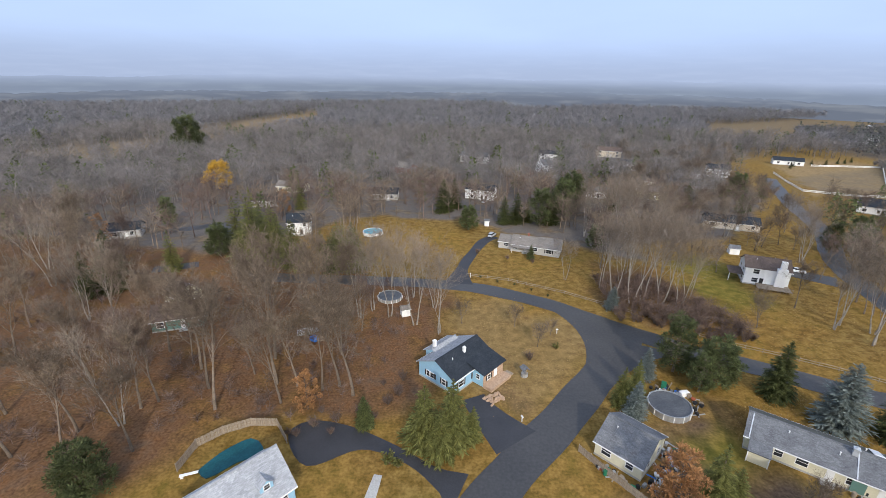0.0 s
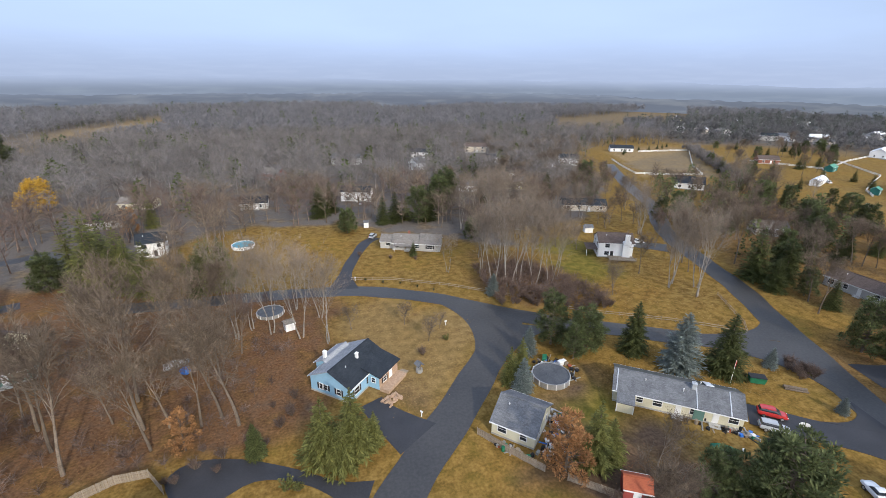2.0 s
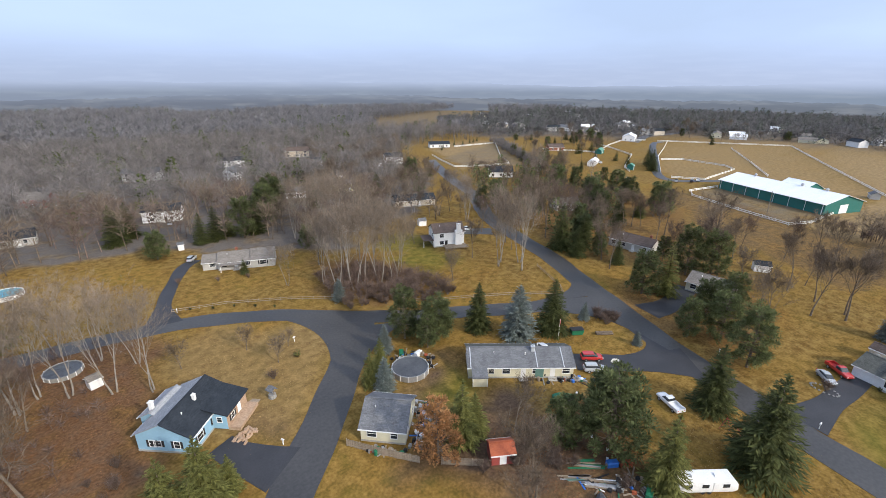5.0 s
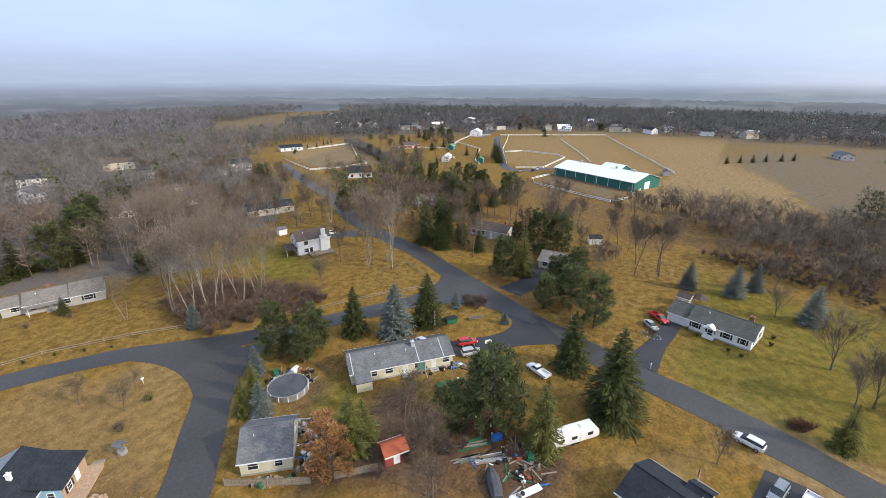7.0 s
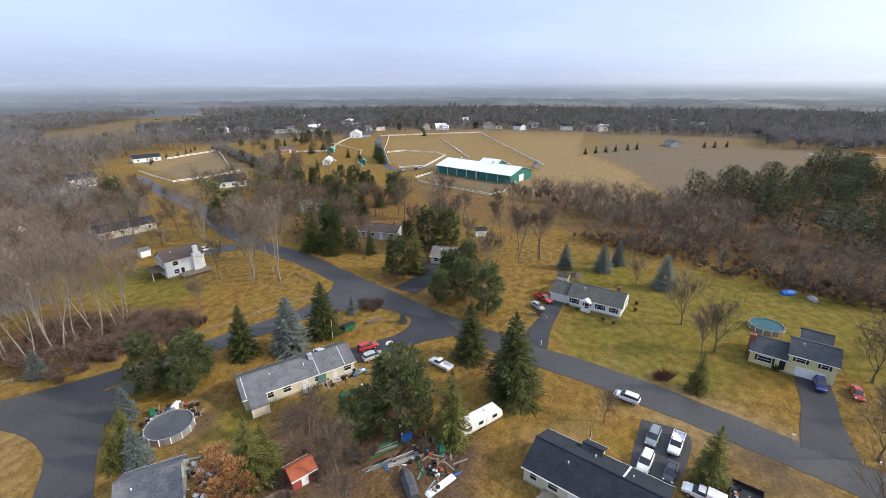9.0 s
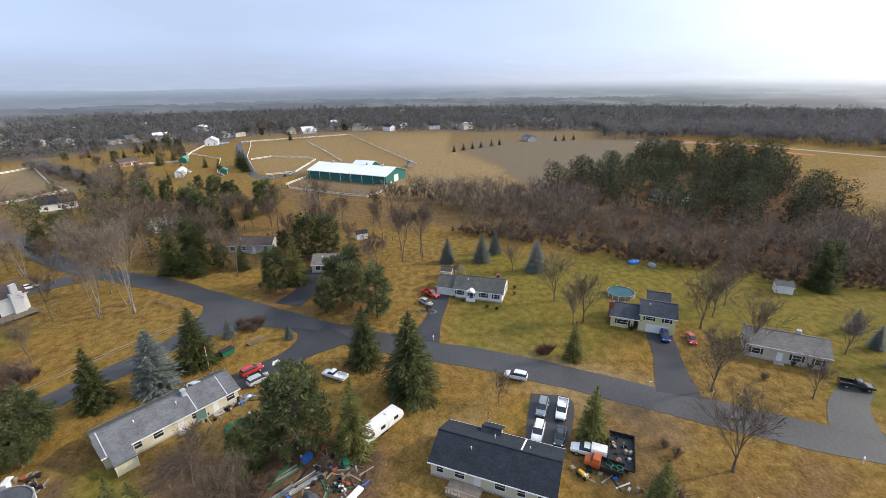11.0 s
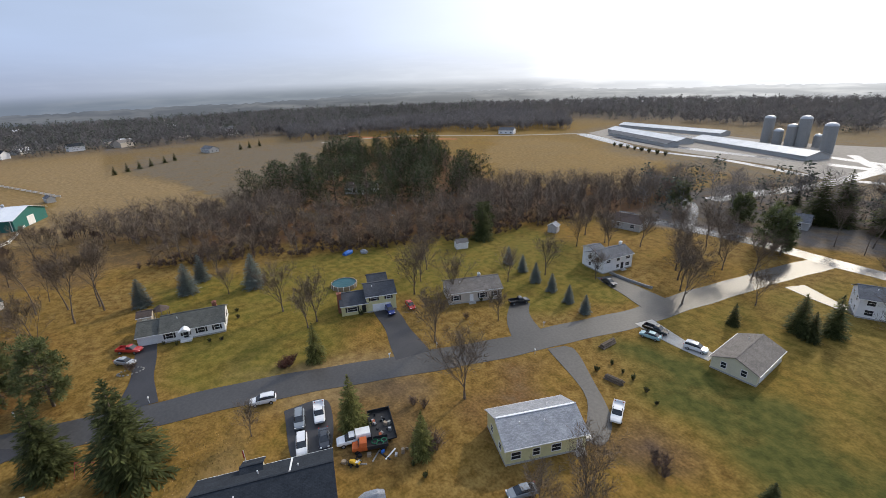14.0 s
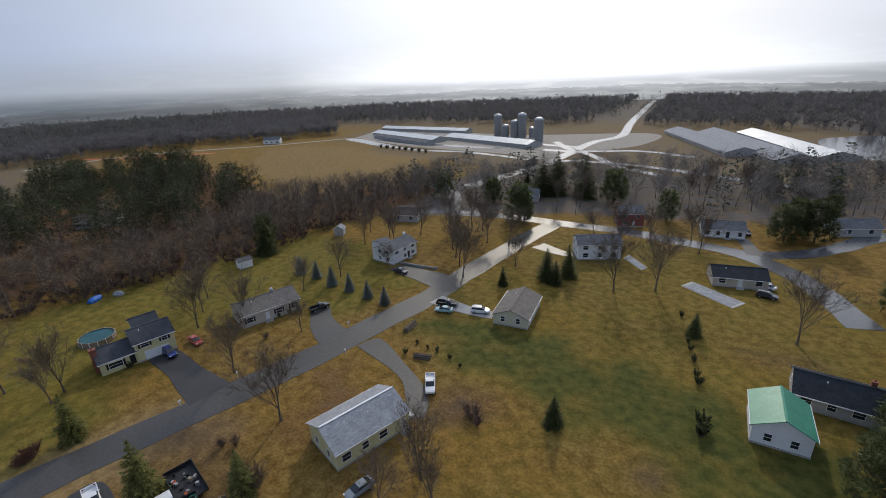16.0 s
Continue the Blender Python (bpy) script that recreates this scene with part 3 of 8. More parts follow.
road("driveway_8", [(72.5, -38.2), (80, -39.8), (88, -41.8), (95, -43)], 5.8, 0.075, "drive", "dark asphalt drive of the split-level house", 1.0)
road("driveway_9", [(63, -63.5), (68, -66), (72, -69), (76, -73.5)], 5.2, 0.075, "asphalt", "pale asphalt drive with a turning bay", 1.2)
road("driveway_10", [(54, -100), (60, -101.5), (67, -103), (72, -105)], 7.0, 0.075, "asphalt", "grey drive with a stone retaining wall", 1.0)
patch("driveway_11", [(72, -10), (70, -17.5), (57.5, -13.2), (58.5, -7.7)], 0.07, "drive", "dark asphalt parking bay full of cars")
patch("driveway_12", [(56.5, -62.8), (42.8, -57.6), (37.7, -52.4), (34.9, -48.2), (32.1, -49.4), (34.9, -55.4), (43.4, -61.5), (53.5, -67.4)], 0.07, "asphalt", "cracked grey drive curving behind the house")
road("driveway_13", [(50.5, -89.5), (45, -88), (39, -87), (33.5, -87.2)], 3.8, 0.075, "concrete", "pale concrete drive to the garage", 0.5)
road("driveway_14", [(-27, -152), (-26.5, -160), (-25, -168)], 4.0, 0.075, "asphalt", "short grey drive beside parked cars")
road("driveway_15", [(36.5, -138), (28, -134), (20, -132)], 4.0, 0.075, "asphalt", "grey drive of the corner house", 1.0)
patch("farmyard", [(300, -385), (207, -340), (110, -318), (77, -300), (60, -330), (20, -385), (20, -455), (144, -430), (300, -470)], 0.04, "gravel", "grey gravel farmyard between the barns", "yard")
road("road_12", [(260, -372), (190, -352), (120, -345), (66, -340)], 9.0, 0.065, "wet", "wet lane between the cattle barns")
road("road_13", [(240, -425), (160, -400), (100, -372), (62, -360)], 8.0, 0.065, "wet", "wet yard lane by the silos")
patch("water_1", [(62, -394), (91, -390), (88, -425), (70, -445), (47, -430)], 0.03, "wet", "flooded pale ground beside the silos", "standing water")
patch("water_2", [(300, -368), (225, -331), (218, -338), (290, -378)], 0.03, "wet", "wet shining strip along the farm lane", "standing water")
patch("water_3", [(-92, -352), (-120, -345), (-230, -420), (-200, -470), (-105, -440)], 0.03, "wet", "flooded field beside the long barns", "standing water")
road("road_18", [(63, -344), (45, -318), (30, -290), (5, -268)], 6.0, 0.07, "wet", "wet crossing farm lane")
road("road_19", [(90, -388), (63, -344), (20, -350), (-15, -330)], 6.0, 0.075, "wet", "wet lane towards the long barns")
road("driveway_16", [(13, -167), (11.5, -163)], 6.0, 0.07, "wet", "wet drive by the red house")
road("path_1", [(-10, 30), (-11, 40), (-9.5, 52)], 1.6, 0.06, "concrete", "narrow pale concrete path")


# ---- houses ----
def window(parent, x, y, z, w, h, side, shutters=False):
    """A window on a wall of the house; side: the wall it is on (-y, +y, -x, +x)."""
    ax = {"-y": (1, 0, 0, -1), "+y": (-1, 0, 0, 1), "-x": (0, -1, -1, 0), "+x": (0, 1, 1, 0)}[side]
    ux, uy, ox, oy = ax

    def slab(s, a0, a1, z0, z1, o0, o1):
        low = [(x + ux * a + ox * o, y + uy * a + oy * o, z0) for a, o in ((a0, o0), (a1, o0), (a1, o1), (a0, o1))]
        s.hull(low, [(p[0], p[1], z1) for p in low])

    frame_ = Shape()
    t = 0.09
    slab(frame_, -w / 2 - t, -w / 2, z - t, z + h + t, -0.04, 0.07)
    slab(frame_, w / 2, w / 2 + t, z - t, z + h + t, -0.04, 0.07)
    slab(frame_, -w / 2, w / 2, z - t, z, -0.04, 0.09)
    slab(frame_, -w / 2, w / 2, z + h, z + h + t, -0.04, 0.07)
    slab(frame_, -w / 2, w / 2, z + h / 2 - 0.03, z + h / 2 + 0.03, -0.03, 0.05)
    win = part("window", frame_, M["trim"], parent)
    pane = Shape()
    slab(pane, -w / 2, w / 2, z, z + h, -0.05, 0.02)
    part("pane", pane, M["glass"], win, "dark reflecting glass")
    if shutters:
        for sgn in (-1, 1):
            sh = Shape()
            a = sgn * (w / 2 + t + 0.22)
            slab(sh, a - 0.19, a + 0.19, z - 0.05, z + h + 0.05, -0.02, 0.06)
            part("shutter", sh, M["shutter"], parent, "dark louvred shutter")
    return win


def door(parent, x, y, z, w, h, side, material, name="door"):
    ux, uy, ox, oy = {"-y": (1, 0, 0, -1), "+y": (-1, 0, 0, 1), "-x": (0, -1, -1, 0), "+x": (0, 1, 1, 0)}[side]
    s = Shape()

    def slab(a0, a1, z0, z1, o0, o1):
        low = [(x + ux * a + ox * o, y + uy * a + oy * o, z0) for a, o in ((a0, o0), (a1, o0), (a1, o1), (a0, o1))]
        s.hull(low, [(p[0], p[1], z1) for p in low])

    slab(-w / 2, w / 2, z, z + h, -0.03, 0.04)
    rows = 4 if w > 2 else 2
    if w > 2:
        leaf = part(name, s, material, parent, "panelled garage door")
        for i in range(rows):
            for k in (-1, 0, 1):
                s = Shape()
                c, hw = k * w / 3.1, w * 0.14
                slab(c - hw, c + hw, z + h * (i + 0.15) / rows, z + h * (i + 0.85) / rows, 0.04, 0.065)
                part("panel", s, material, leaf)
        return leaf
    for i in range(rows):
        for k in (-0.5, 0.5):
            c, hw = k * w / 2, w * 0.18
            slab(c - hw, c + hw, z + h * (i + 0.15) / rows, z + h * (i + 0.85) / rows, 0.04, 0.065)
    return part(name, s, material, parent, "panelled entrance door")


def block(parent, cx, cy, L, D, wall_h, rise, wall, roof, over=0.35, low=0.0, roof_back=None):
    """Walls with gable ends and a roof of two slabs, the ridge along x."""
    x0, x1, y0, y1, z = cx - L / 2, cx + L / 2, cy - D / 2, cy + D / 2, wall_h
    s = Shape()
    s.hull([(x0, y0, low), (x0, y1, low), (x0, y1, z), (x0, cy, z + rise), (x0, y0, z)],
           [(x1, y0, low), (x1, y1, low), (x1, y1, z), (x1, cy, z + rise), (x1, y0, z)])
    part("wall", s, wall, parent)
    k = rise / (D / 2)
    a, b, t = x0 - over, x1 + over, 0.16
    for sg in (-1, 1):
        e = cy + sg * (D / 2 + over)
        ze = z - k * over
        s = Shape()
        s.hull([(a, cy, z + rise + 0.03), (a, e, ze + 0.03), (a, e, ze + t), (a, cy, z + rise + t)],
               [(b, cy, z + rise + 0.03), (b, e, ze + 0.03), (b, e, ze + t), (b, cy, z + rise + t)])
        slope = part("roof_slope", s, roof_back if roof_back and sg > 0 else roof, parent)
        s = Shape()
        s.box(a, min(e, e + sg * 0.12), ze - 0.06, b, max(e, e + sg * 0.12), ze + 0.1)
        part("gutter", s, M["trim"], slope, "white gutter")
    s = Shape()
    s.box(a, cy - 0.16, z + rise + t - 0.04, b, cy + 0.16, z + rise + t + 0.05)
    part("ridge_cap", s, roof, parent)


def chimney(parent, x, y, z0, z1, material, w=0.7, label="brick chimney"):
    s = Shape()
    s.box(x - w / 2, y - w / 2, z0, x + w / 2, y + w / 2, z1)
    s.box(x - w / 2 - 0.08, y - w / 2 - 0.08, z1, x + w / 2 + 0.08, y + w / 2 + 0.08, z1 + 0.12)
    s.cyl(x, y, z1 + 0.12, z1 + 0.4, 0.14, 0.12, 8)
    part("chimney", s, material, parent, label)


def vent(parent, x, y, z):
    s = Shape()
    s.cyl(x, y, z - 0.3, z + 0.45, 0.07, 0.07, 8)
    s.cyl(x, y, z + 0.45, z + 0.55, 0.13, 0.1, 8)
    part("roof_vent", s, M["trim"], parent, "white vent pipe")


def house(label, x, y, turn, L, D, wall_h, rise, wall, roof, storeys=1, doors=((0.1, "-y"),), garage=None, chim=None, shutters=False,
          gap=3.2, vents=1, skip=(), group="houses", low=0.0, name="house", roof_back=None):
    """A gabled house; the ridge runs along its own x."""
    h = thing(name, label, "house", x, y, turn, group=group)
    s = Shape()
    s.box(-L / 2 - 0.05, -D / 2 - 0.05, -0.15, L / 2 + 0.05, D / 2 + 0.05, 0.35)
    part("foundation", s, M["concrete"], h)
    block(h, 0, 0, L, D, wall_h, rise, M[wall], M[roof], low=0.2, roof_back=roof_back)
    fl = wall_h / storeys
    busy = {}
    for u, side in doors:
        yy = -D / 2 if side == "-y" else D / 2
        door(h, u * L, yy, 0.3, 1.0, 2.05, side, M["trim"] if wall not in ("white",) else M["shutter"])
        busy.setdefault(side, []).append(u * L)
        st = Shape()
        sg = -1 if side == "-y" else 1
        st.box(u * L - 0.9, min(yy, yy + sg * 1.2), 0, u * L + 0.9, max(yy, yy + sg * 1.2), 0.18)
        st.box(u * L - 0.9, min(yy, yy + sg * 0.7), 0.18, u * L + 0.9, max(yy, yy + sg * 0.7), 0.34)
        part("doorstep", st, M["concrete"], h)
    if garage:
        u, side, w = garage
        yy = -D / 2 if side == "-y" else D / 2
        door(h, u * L, yy, 0.12, w, 2.1, side, M["trim"], "garage_door")
        busy.setdefault(side, []).append(u * L - w / 4)
        busy[side].append(u * L + w / 4)
    for side in ("-y", "+y"):
        if side in skip:
            continue
        yy = -D / 2 if side == "-y" else D / 2
        n = max(2, int(L / gap))
        for f in range(storeys):
            for i in range(n):
                u = -L / 2 + L * (i + 0.5) / n
                if f == 0 and any(abs(u - q) < 1.5 for q in busy.get(side, ())):
                    continue
                window(h, u, yy, f * fl + (1.1 if storeys == 1 else 0.95), 1.1 if i % 2 else 1.5, min(1.3, fl - 1.2), side, shutters)
    for side in ("-x", "+x"):
        if side in skip:
            continue
        xx = -L / 2 if side == "-x" else L / 2
        for f in range(storeys):
            for v in (-0.22, 0.22):
                window(h, xx, v * D, f * fl + (1.1 if storeys == 1 else 0.95), 0.95, min(1.25, fl - 1.2), side, shutters)
    if chim:
        u, v, mt = chim
        z = wall_h + rise * (1 - abs(v) * 2)
        chimney(h, u * L, v * D, 0 if abs(u) > 0.48 or abs(v) > 0.48 else z - 0.6, wall_h + rise + 0.8, M[mt])
    for i in range(vents):
        u = (-0.25, 0.2, 0.05)[i % 3]
        vent(h, u * L, (-0.16, 0.18, -0.22)[i % 3] * D, wall_h + rise * 0.68)
    return h


def porch_roof(parent, x0, y0, x1, y1, z0, z1, roof, posts=True):
    """A lean-to roof from the wall (y1, z1) down to its outer edge (y0, z0), on posts."""
    s = Shape()
    s.hull([(x0, y1, z1), (x0, y0, z0), (x0, y0, z0 + 0.14), (x0, y1, z1 + 0.14)],
           [(x1, y1, z1), (x1, y0, z0), (x1, y0, z0 + 0.14), (x1, y1, z1 + 0.14)])
    part("porch_roof", s, roof, parent)
    if posts:
        for u in (x0 + 0.15, x1 - 0.15):
            p = Shape()
            e = y0 + (0.15 if y1 > y0 else -0.15)
            p.box(u - 0.07, e - 0.07, 0, u + 0.07, e + 0.07, z0 + 0.02)
            part("porch_post", p, M["trim"], parent)


def dormer(parent, x, y, z, w, d, wall, roof):
    s = Shape()
    s.hull([(x - w / 2, y, z), (x + w / 2, y, z), (x + w / 2, y, z + 1.2), (x, y, z + 1.9), (x - w / 2, y, z + 1.2)],
           [(x - w / 2, y + d, z), (x + w / 2, y + d, z), (x + w / 2, y + d, z + 1.2), (x, y + d, z + 1.9), (x - w / 2, y + d, z + 1.2)])
    dm = part("dormer", s, wall, parent)
    s = Shape()
    for sg in (-1, 1):
        e = x + sg * (w / 2 + 0.2)
        s.hull([(x, y - 0.2, z + 1.92), (e, y - 0.2, z + 1.02), (e, y - 0.2, z + 1.12), (x, y - 0.2, z + 2.02)],
               [(x, y + d, z + 1.92), (e, y + d, z + 1.02), (e, y + d, z + 1.12), (x, y + d, z + 2.02)])
    part("dormer_roof", s, roof, dm)
    window(parent, x, y, z + 0.35, 0.8, 0.8, "-y")


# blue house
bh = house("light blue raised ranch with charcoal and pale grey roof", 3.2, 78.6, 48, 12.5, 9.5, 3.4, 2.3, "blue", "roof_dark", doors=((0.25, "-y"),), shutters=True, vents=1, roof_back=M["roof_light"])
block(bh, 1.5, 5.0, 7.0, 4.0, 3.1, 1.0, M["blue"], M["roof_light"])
chimney(bh, -1.2, 5.2, 3.4, 5.6, M["trim"], 0.6, "white boxed chimney")
chimney(bh, 0.6, -1.4, 4.8, 6.1, M["trim"], 0.5, "white boxed flue")
M["tanstone"] = mat("tan_stone_facing", (0.3, 0.2, 0.13), (0.5, 0.36, 0.25), 2.5, 0.85, bump=0.4)
s = Shape()
s.box(-0.6, -7.4, 0.2, 6.0, -4.7, 3.15)
part("wing_wall", s, M["blue"], bh, "light blue wing wall")
s = Shape()
s.box(-0.55, -7.46, 0.2, 6.05, -7.4, 3.1)
part("stone_front", s, M["tanstone"], bh, "tan stone facing")
s = Shape()
s.hull([(-0.95, -7.9, 3.1), (6.55, -7.9, 3.1), (6.55, -3.2, 4.2), (-0.95, -3.2, 4.2)], [(-0.95, -7.9, 3.24), (6.55, -7.9, 3.24), (6.55, -3.2, 4.36), (-0.95, -3.2, 4.36)])
part("wing_roof", s, M["roof_dark"], bh, "charcoal wing roof")
door(bh, 3.4, -7.46, 0.75, 1.1, 2.05, "-y", M["trim"])
window(bh, 1.2, -7.46, 1.2, 1.0, 1.1, "-y", True)
window(bh, -0.6, -6.1, 1.6, 0.8, 1.0, "-x")
window(bh, -6.25, 1.2, 1.2, 1.2, 1.1, "-x", True)
s = Shape()
s.box(-0.6, -9.6, 0, 6.0, -7.5, 0.7)
part("terrace", s, M["tanstone"], bh, "tan stone entrance terrace")
for i in range(4):
    s = Shape()
    s.box(6.05 + i * 0.35, -9.3, 0, 6.4 + i * 0.35, -7.8, 0.6 - i * 0.15)
    part("step", s, M["wood"], bh, "wooden front step")

# storey-and-a-half house beside the covered pool
sw = house("grey-roofed cape house with light blue siding", -28.6, 45.4, 48, 13.5, 9.0, 3.0, 4.0, "blue", "roof_light", doors=((0.0, "-y"),), vents=0)
for u in (-3.2, 3.4):
    dormer(sw, u, -3.5, 3.9, 1.9, 2.2, M["blue"], M["roof_light"])

# garage among stored goods
g1 = house("white garage with weathered grey shingle roof", 31.2, 57.4, -45, 7.6, 9.0, 2.8, 2.5, "cream", "roof_grey", doors=(), garage=None, gap=4, vents=1, name="garage")

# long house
# the slope behind the ridge is darker than the front one
lr = house("long cream ranch house with streaked grey roof", 62.0, 55.6, -37, 21.5, 8.4, 2.7, 1.9, "cream", "roof_grey", doors=((0.02, "-y"), (0.3, "-y")), chim=(0.13, -0.1, "roof_zinc"), gap=3.0, vents=3, roof_back=M["roof_olive"])
porch_roof(lr, -10.2, -7.2, -7.0, -4.2, 2.0, 2.6, M["roof_grey"])
s = Shape()
s.box(-10.0, -7.0, 0, -7.2, -4.25, 2.0)
part("lean_to", s, M["cream"], lr, "cream lean-to extension")
s = Shape()
s.hull([(5.0, 0.25, 4.78), (6.3, 0.25, 4.78), (6.3, 4.0, 3.08), (5.0, 4.0, 3.08)], [(5.0, 0.3, 4.86), (6.3, 0.3, 4.86), (6.3, 4.05, 3.16), (5.0, 4.05, 3.16)])
part("roof_patch", s, M["roof_white"], lr, "white roof repair sheet")
for u in (-10.4, 3.2, 8.6):
    s = Shape()
    s.hull([(u, -4.5, 2.72), (u + 0.16, -4.5, 2.72), (u + 0.16, -0.1, 4.72), (u, -0.1, 4.72)], [(u, -4.5, 2.8), (u + 0.16, -4.5, 2.8), (u + 0.16, -0.1, 4.8), (u, -0.1, 4.8)])
    part("roof_seam", s, M["roof_zinc"], lr, "pale seam up the roof")
s = Shape()
s.box(2.9, -4.4, 0.3, 4.6, -4.26, 2.4)
part("sliding_door", s, M["teal"], lr, "dark green double door")

# ranch at the end of the long drive
nr = house("grey ranch house with brown-grey stepped roof", 30.5, 151.5, -21, 10.5, 8.6, 2.7, 2.0, "greysid", "roof_taupe", doors=((0.0, "-y"),), chim=(0.0, 0.1, "brick"))
block(nr, -7.2, 0.6, 5.6, 7.0, 2.6, 1.5, M["greysid"], M["roof_taupe"])
block(nr, 8.2, -0.4, 7.2, 8.2, 2.8, 2.3, M["greysid"], M["roof_taupe"])
window(nr, -7.2, -2.9, 1.1, 1.6, 1.1, "-y")
window(nr, 8.2, -4.5, 1.0, 2.0, 1.3, "-y", True)
porch_roof(nr, -4.5, -6.2, 3.0, -4.3, 2.1, 2.6, M["roof_taupe"])

# tall white house with chimney
w2 = house("tall white house with brown roof and broad chimney", 98.6, 126.5, -22, 11.5, 8.2, 5.4, 2.3, "white", "roof_brown", storeys=2, doors=((-0.1, "-y"),), gap=4.0, vents=2)
s = Shape()
s.box(2.0, -5.3, 0, 4.6, -4.1, 6.2)
s.box(2.6, -5.2, 6.2, 4.0, -4.2, 8.6)
part("chimney", s, M["white"], w2, "broad white chimney breast")
porch_roof(w2, -9.6, -3.5, -5.75, 2.0, 2.5, 2.9, M["roof_brown"])
s = Shape()
s.box(-2.5, -8.2, 0.55, 6.0, -4.1, 0.75)
for u in np.arange(-2.4, 6.0, 0.7):
    s.box(u, -8.15, 0.0, u + 0.09, -8.06, 1.6)
s.box(-2.5, -8.17, 1.55, 6.0, -8.05, 1.66)
part("deck", s, M["wood"], w2, "weathered wooden deck with railing")

# row along the main street
wr = house("white ranch house with weathered dark roof and black shutters", 116.8, 0.6, 76, 13.6, 9.4, 2.8, 2.1, "white", "roof_olive", doors=((-0.12, "+y"),), shutters=True, vents=1)
wr.matrix_basis = pose(115.9, -1.6, 0, 0, 0, -104)
block(wr, -9.2, 0.2, 5.4, 8.4, 2.5, 1.7, M["white"], M["roof_olive"])
door(wr, -9.2, -4.0, 0.1, 4.4, 2.1, "-y", M["trim"], "garage_door")
chimney(wr, 4.6, 1.6, 3.9, 5.6, M["brick"], 0.9)
door(wr, -1.7, -4.7, 0.5, 1.0, 2.05, "-y", M["shutter"])
s = Shape()
s.box(-2.9, -6.2, 0, -0.5, -4.72, 0.45)
s.hull([(-3.0, -6.3, 2.7), (-0.4, -6.3, 2.7), (-1.7, -6.3, 3.5)], [(-3.0, -4.4, 2.7), (-0.4, -4.4, 2.7), (-1.7, -4.4, 3.5)])
for u in (-2.8, -0.65):
    s.box(u, -6.2, 0.45, u + 0.12, -6.08, 2.7)
part("portico", s, M["trim"], wr, "white gabled entrance portico")

yl = house("pale yellow split-level house with charcoal roof", 99.0, -43.8, -109, 7.6, 8.4, 4.6, 1.7, "yellow", "roof_slate", storeys=2, doors=(), garage=(0.0, "-y", 4.8), shutters=True, gap=3.4, vents=1)
block(yl, -7.0, 0.0, 6.6, 8.0, 2.9, 1.7, M["yellow"], M["roof_slate"])
window(yl, -7.6, -4.02, 1.0, 2.4, 1.2, "-y", True)
door(yl, -4.6, -4.02, 0.3, 1.0, 2.05, "-y", M["shutter"])
chimney(yl, -10.5, -1.5, 0, 5.4, M["brick"], 1.1)
block(yl, 0.4, 7.4, 5.0, 6.6, 4.0, 1.6, M["yellow"], M["roof_slate"])

house("beige raised ranch with taupe roof", 87.6, -66.3, -113, 14.4, 8.4, 3.3, 1.9, "beige", "roof_taupe", doors=((-0.08, "-y"),), shutters=True, chim=(0.15, 0.05, "roof_zinc"), vents=2)
sp = house("white split-level house with grey roof", 76.6, -111.5, -100, 11.6, 7.6, 4.5, 1.6, "white", "roof_grey", storeys=2, doors=((0.15, "-y"),), garage=(-0.3, "-y", 2.6), gap=3.2, chim=(0.44, 0.1, "trim"), vents=0)
block(sp, -3.4, 3.0, 4.0, 5.0, 5.9, 0.8, M["white"], M["roof_grey"])

dk = house("cream ranch house with charcoal roof and back deck", 53.6, -2.4, -108, 18.6, 9.0, 2.8, 2.0, "cream", "roof_dark", doors=((0.1, "+y"),), gap=2.8, vents=3)
dk.matrix_basis = pose(53.6, -2.4, 0, 0, 0, 72)
block(dk, 2.0, -4.0, 2.6, 4.4, 2.8, 1.2, M["cream"], M["roof_dark"])
s = Shape()
s.hull([(-3.7, -4.8, 2.85), (-3.45, -4.8, 2.85), (-3.45, 0, 4.98), (-3.7, 0, 4.98)], [(-3.7, -4.8, 2.93), (-3.45, -4.8, 2.93), (-3.45, 0, 5.06), (-3.7, 0, 5.06)])
part("roof_seam", s, M["trim"], dk, "pale seam strip up the roof")
s = Shape()
s.box(1.0, 4.55, 0.0, 6.0, 7.2, 0.55)
for u in np.arange(1.0, 6.0, 0.5):
    s.box(u, 7.1, 0.55, u + 0.07, 7.18, 1.4)
s.box(1.0, 7.08, 1.4, 6.0, 7.2, 1.48)
part("back_deck", s, M["wood"], dk, "brown wooden deck with railing")

yg = house("pale yellow-green house with light grey roof", 40.0, -41.8, -112, 13.4, 8.8, 3.4, 2.0, "yellow", "roof_light", doors=((0.42, "-y"),), gap=3.0, vents=3)
s = Shape()
s.box(-6.8, -0.16, 5.5, 6.8, 0.16, 5.62)
part("ridge_cap", s, M["roof_white"], yg, "white ridge vent")
s = Shape()
for i in range(6):
    s.box(6.9 + i * 0.35, -3.0, 0, 7.25 + i * 0.35, -1.6, 1.2 - i * 0.2)
part("side_steps", s, M["trim"], yg, "white side stairs")

house("small cream house with grey-brown shingle roof", 28.4, -90.0, 92, 12.6, 8.2, 2.6, 1.7, "cream", "roof_taupe", doors=(), garage=(0.3, "+y", 2.6), vents=1, gap=4)
house("white two-storey corner house with grey roof", 17.2, -136.0, -157, 13.0, 8.2, 5.0, 1.8, "white", "roof_grey", storeys=2, doors=((0.0, "+y"),), gap=4.2)
house("dark red two-storey house with grey roof", 11.0, -173.0, -164, 9.0, 8.0, 5.0, 1.8, "redsid", "roof_grey", storeys=2)
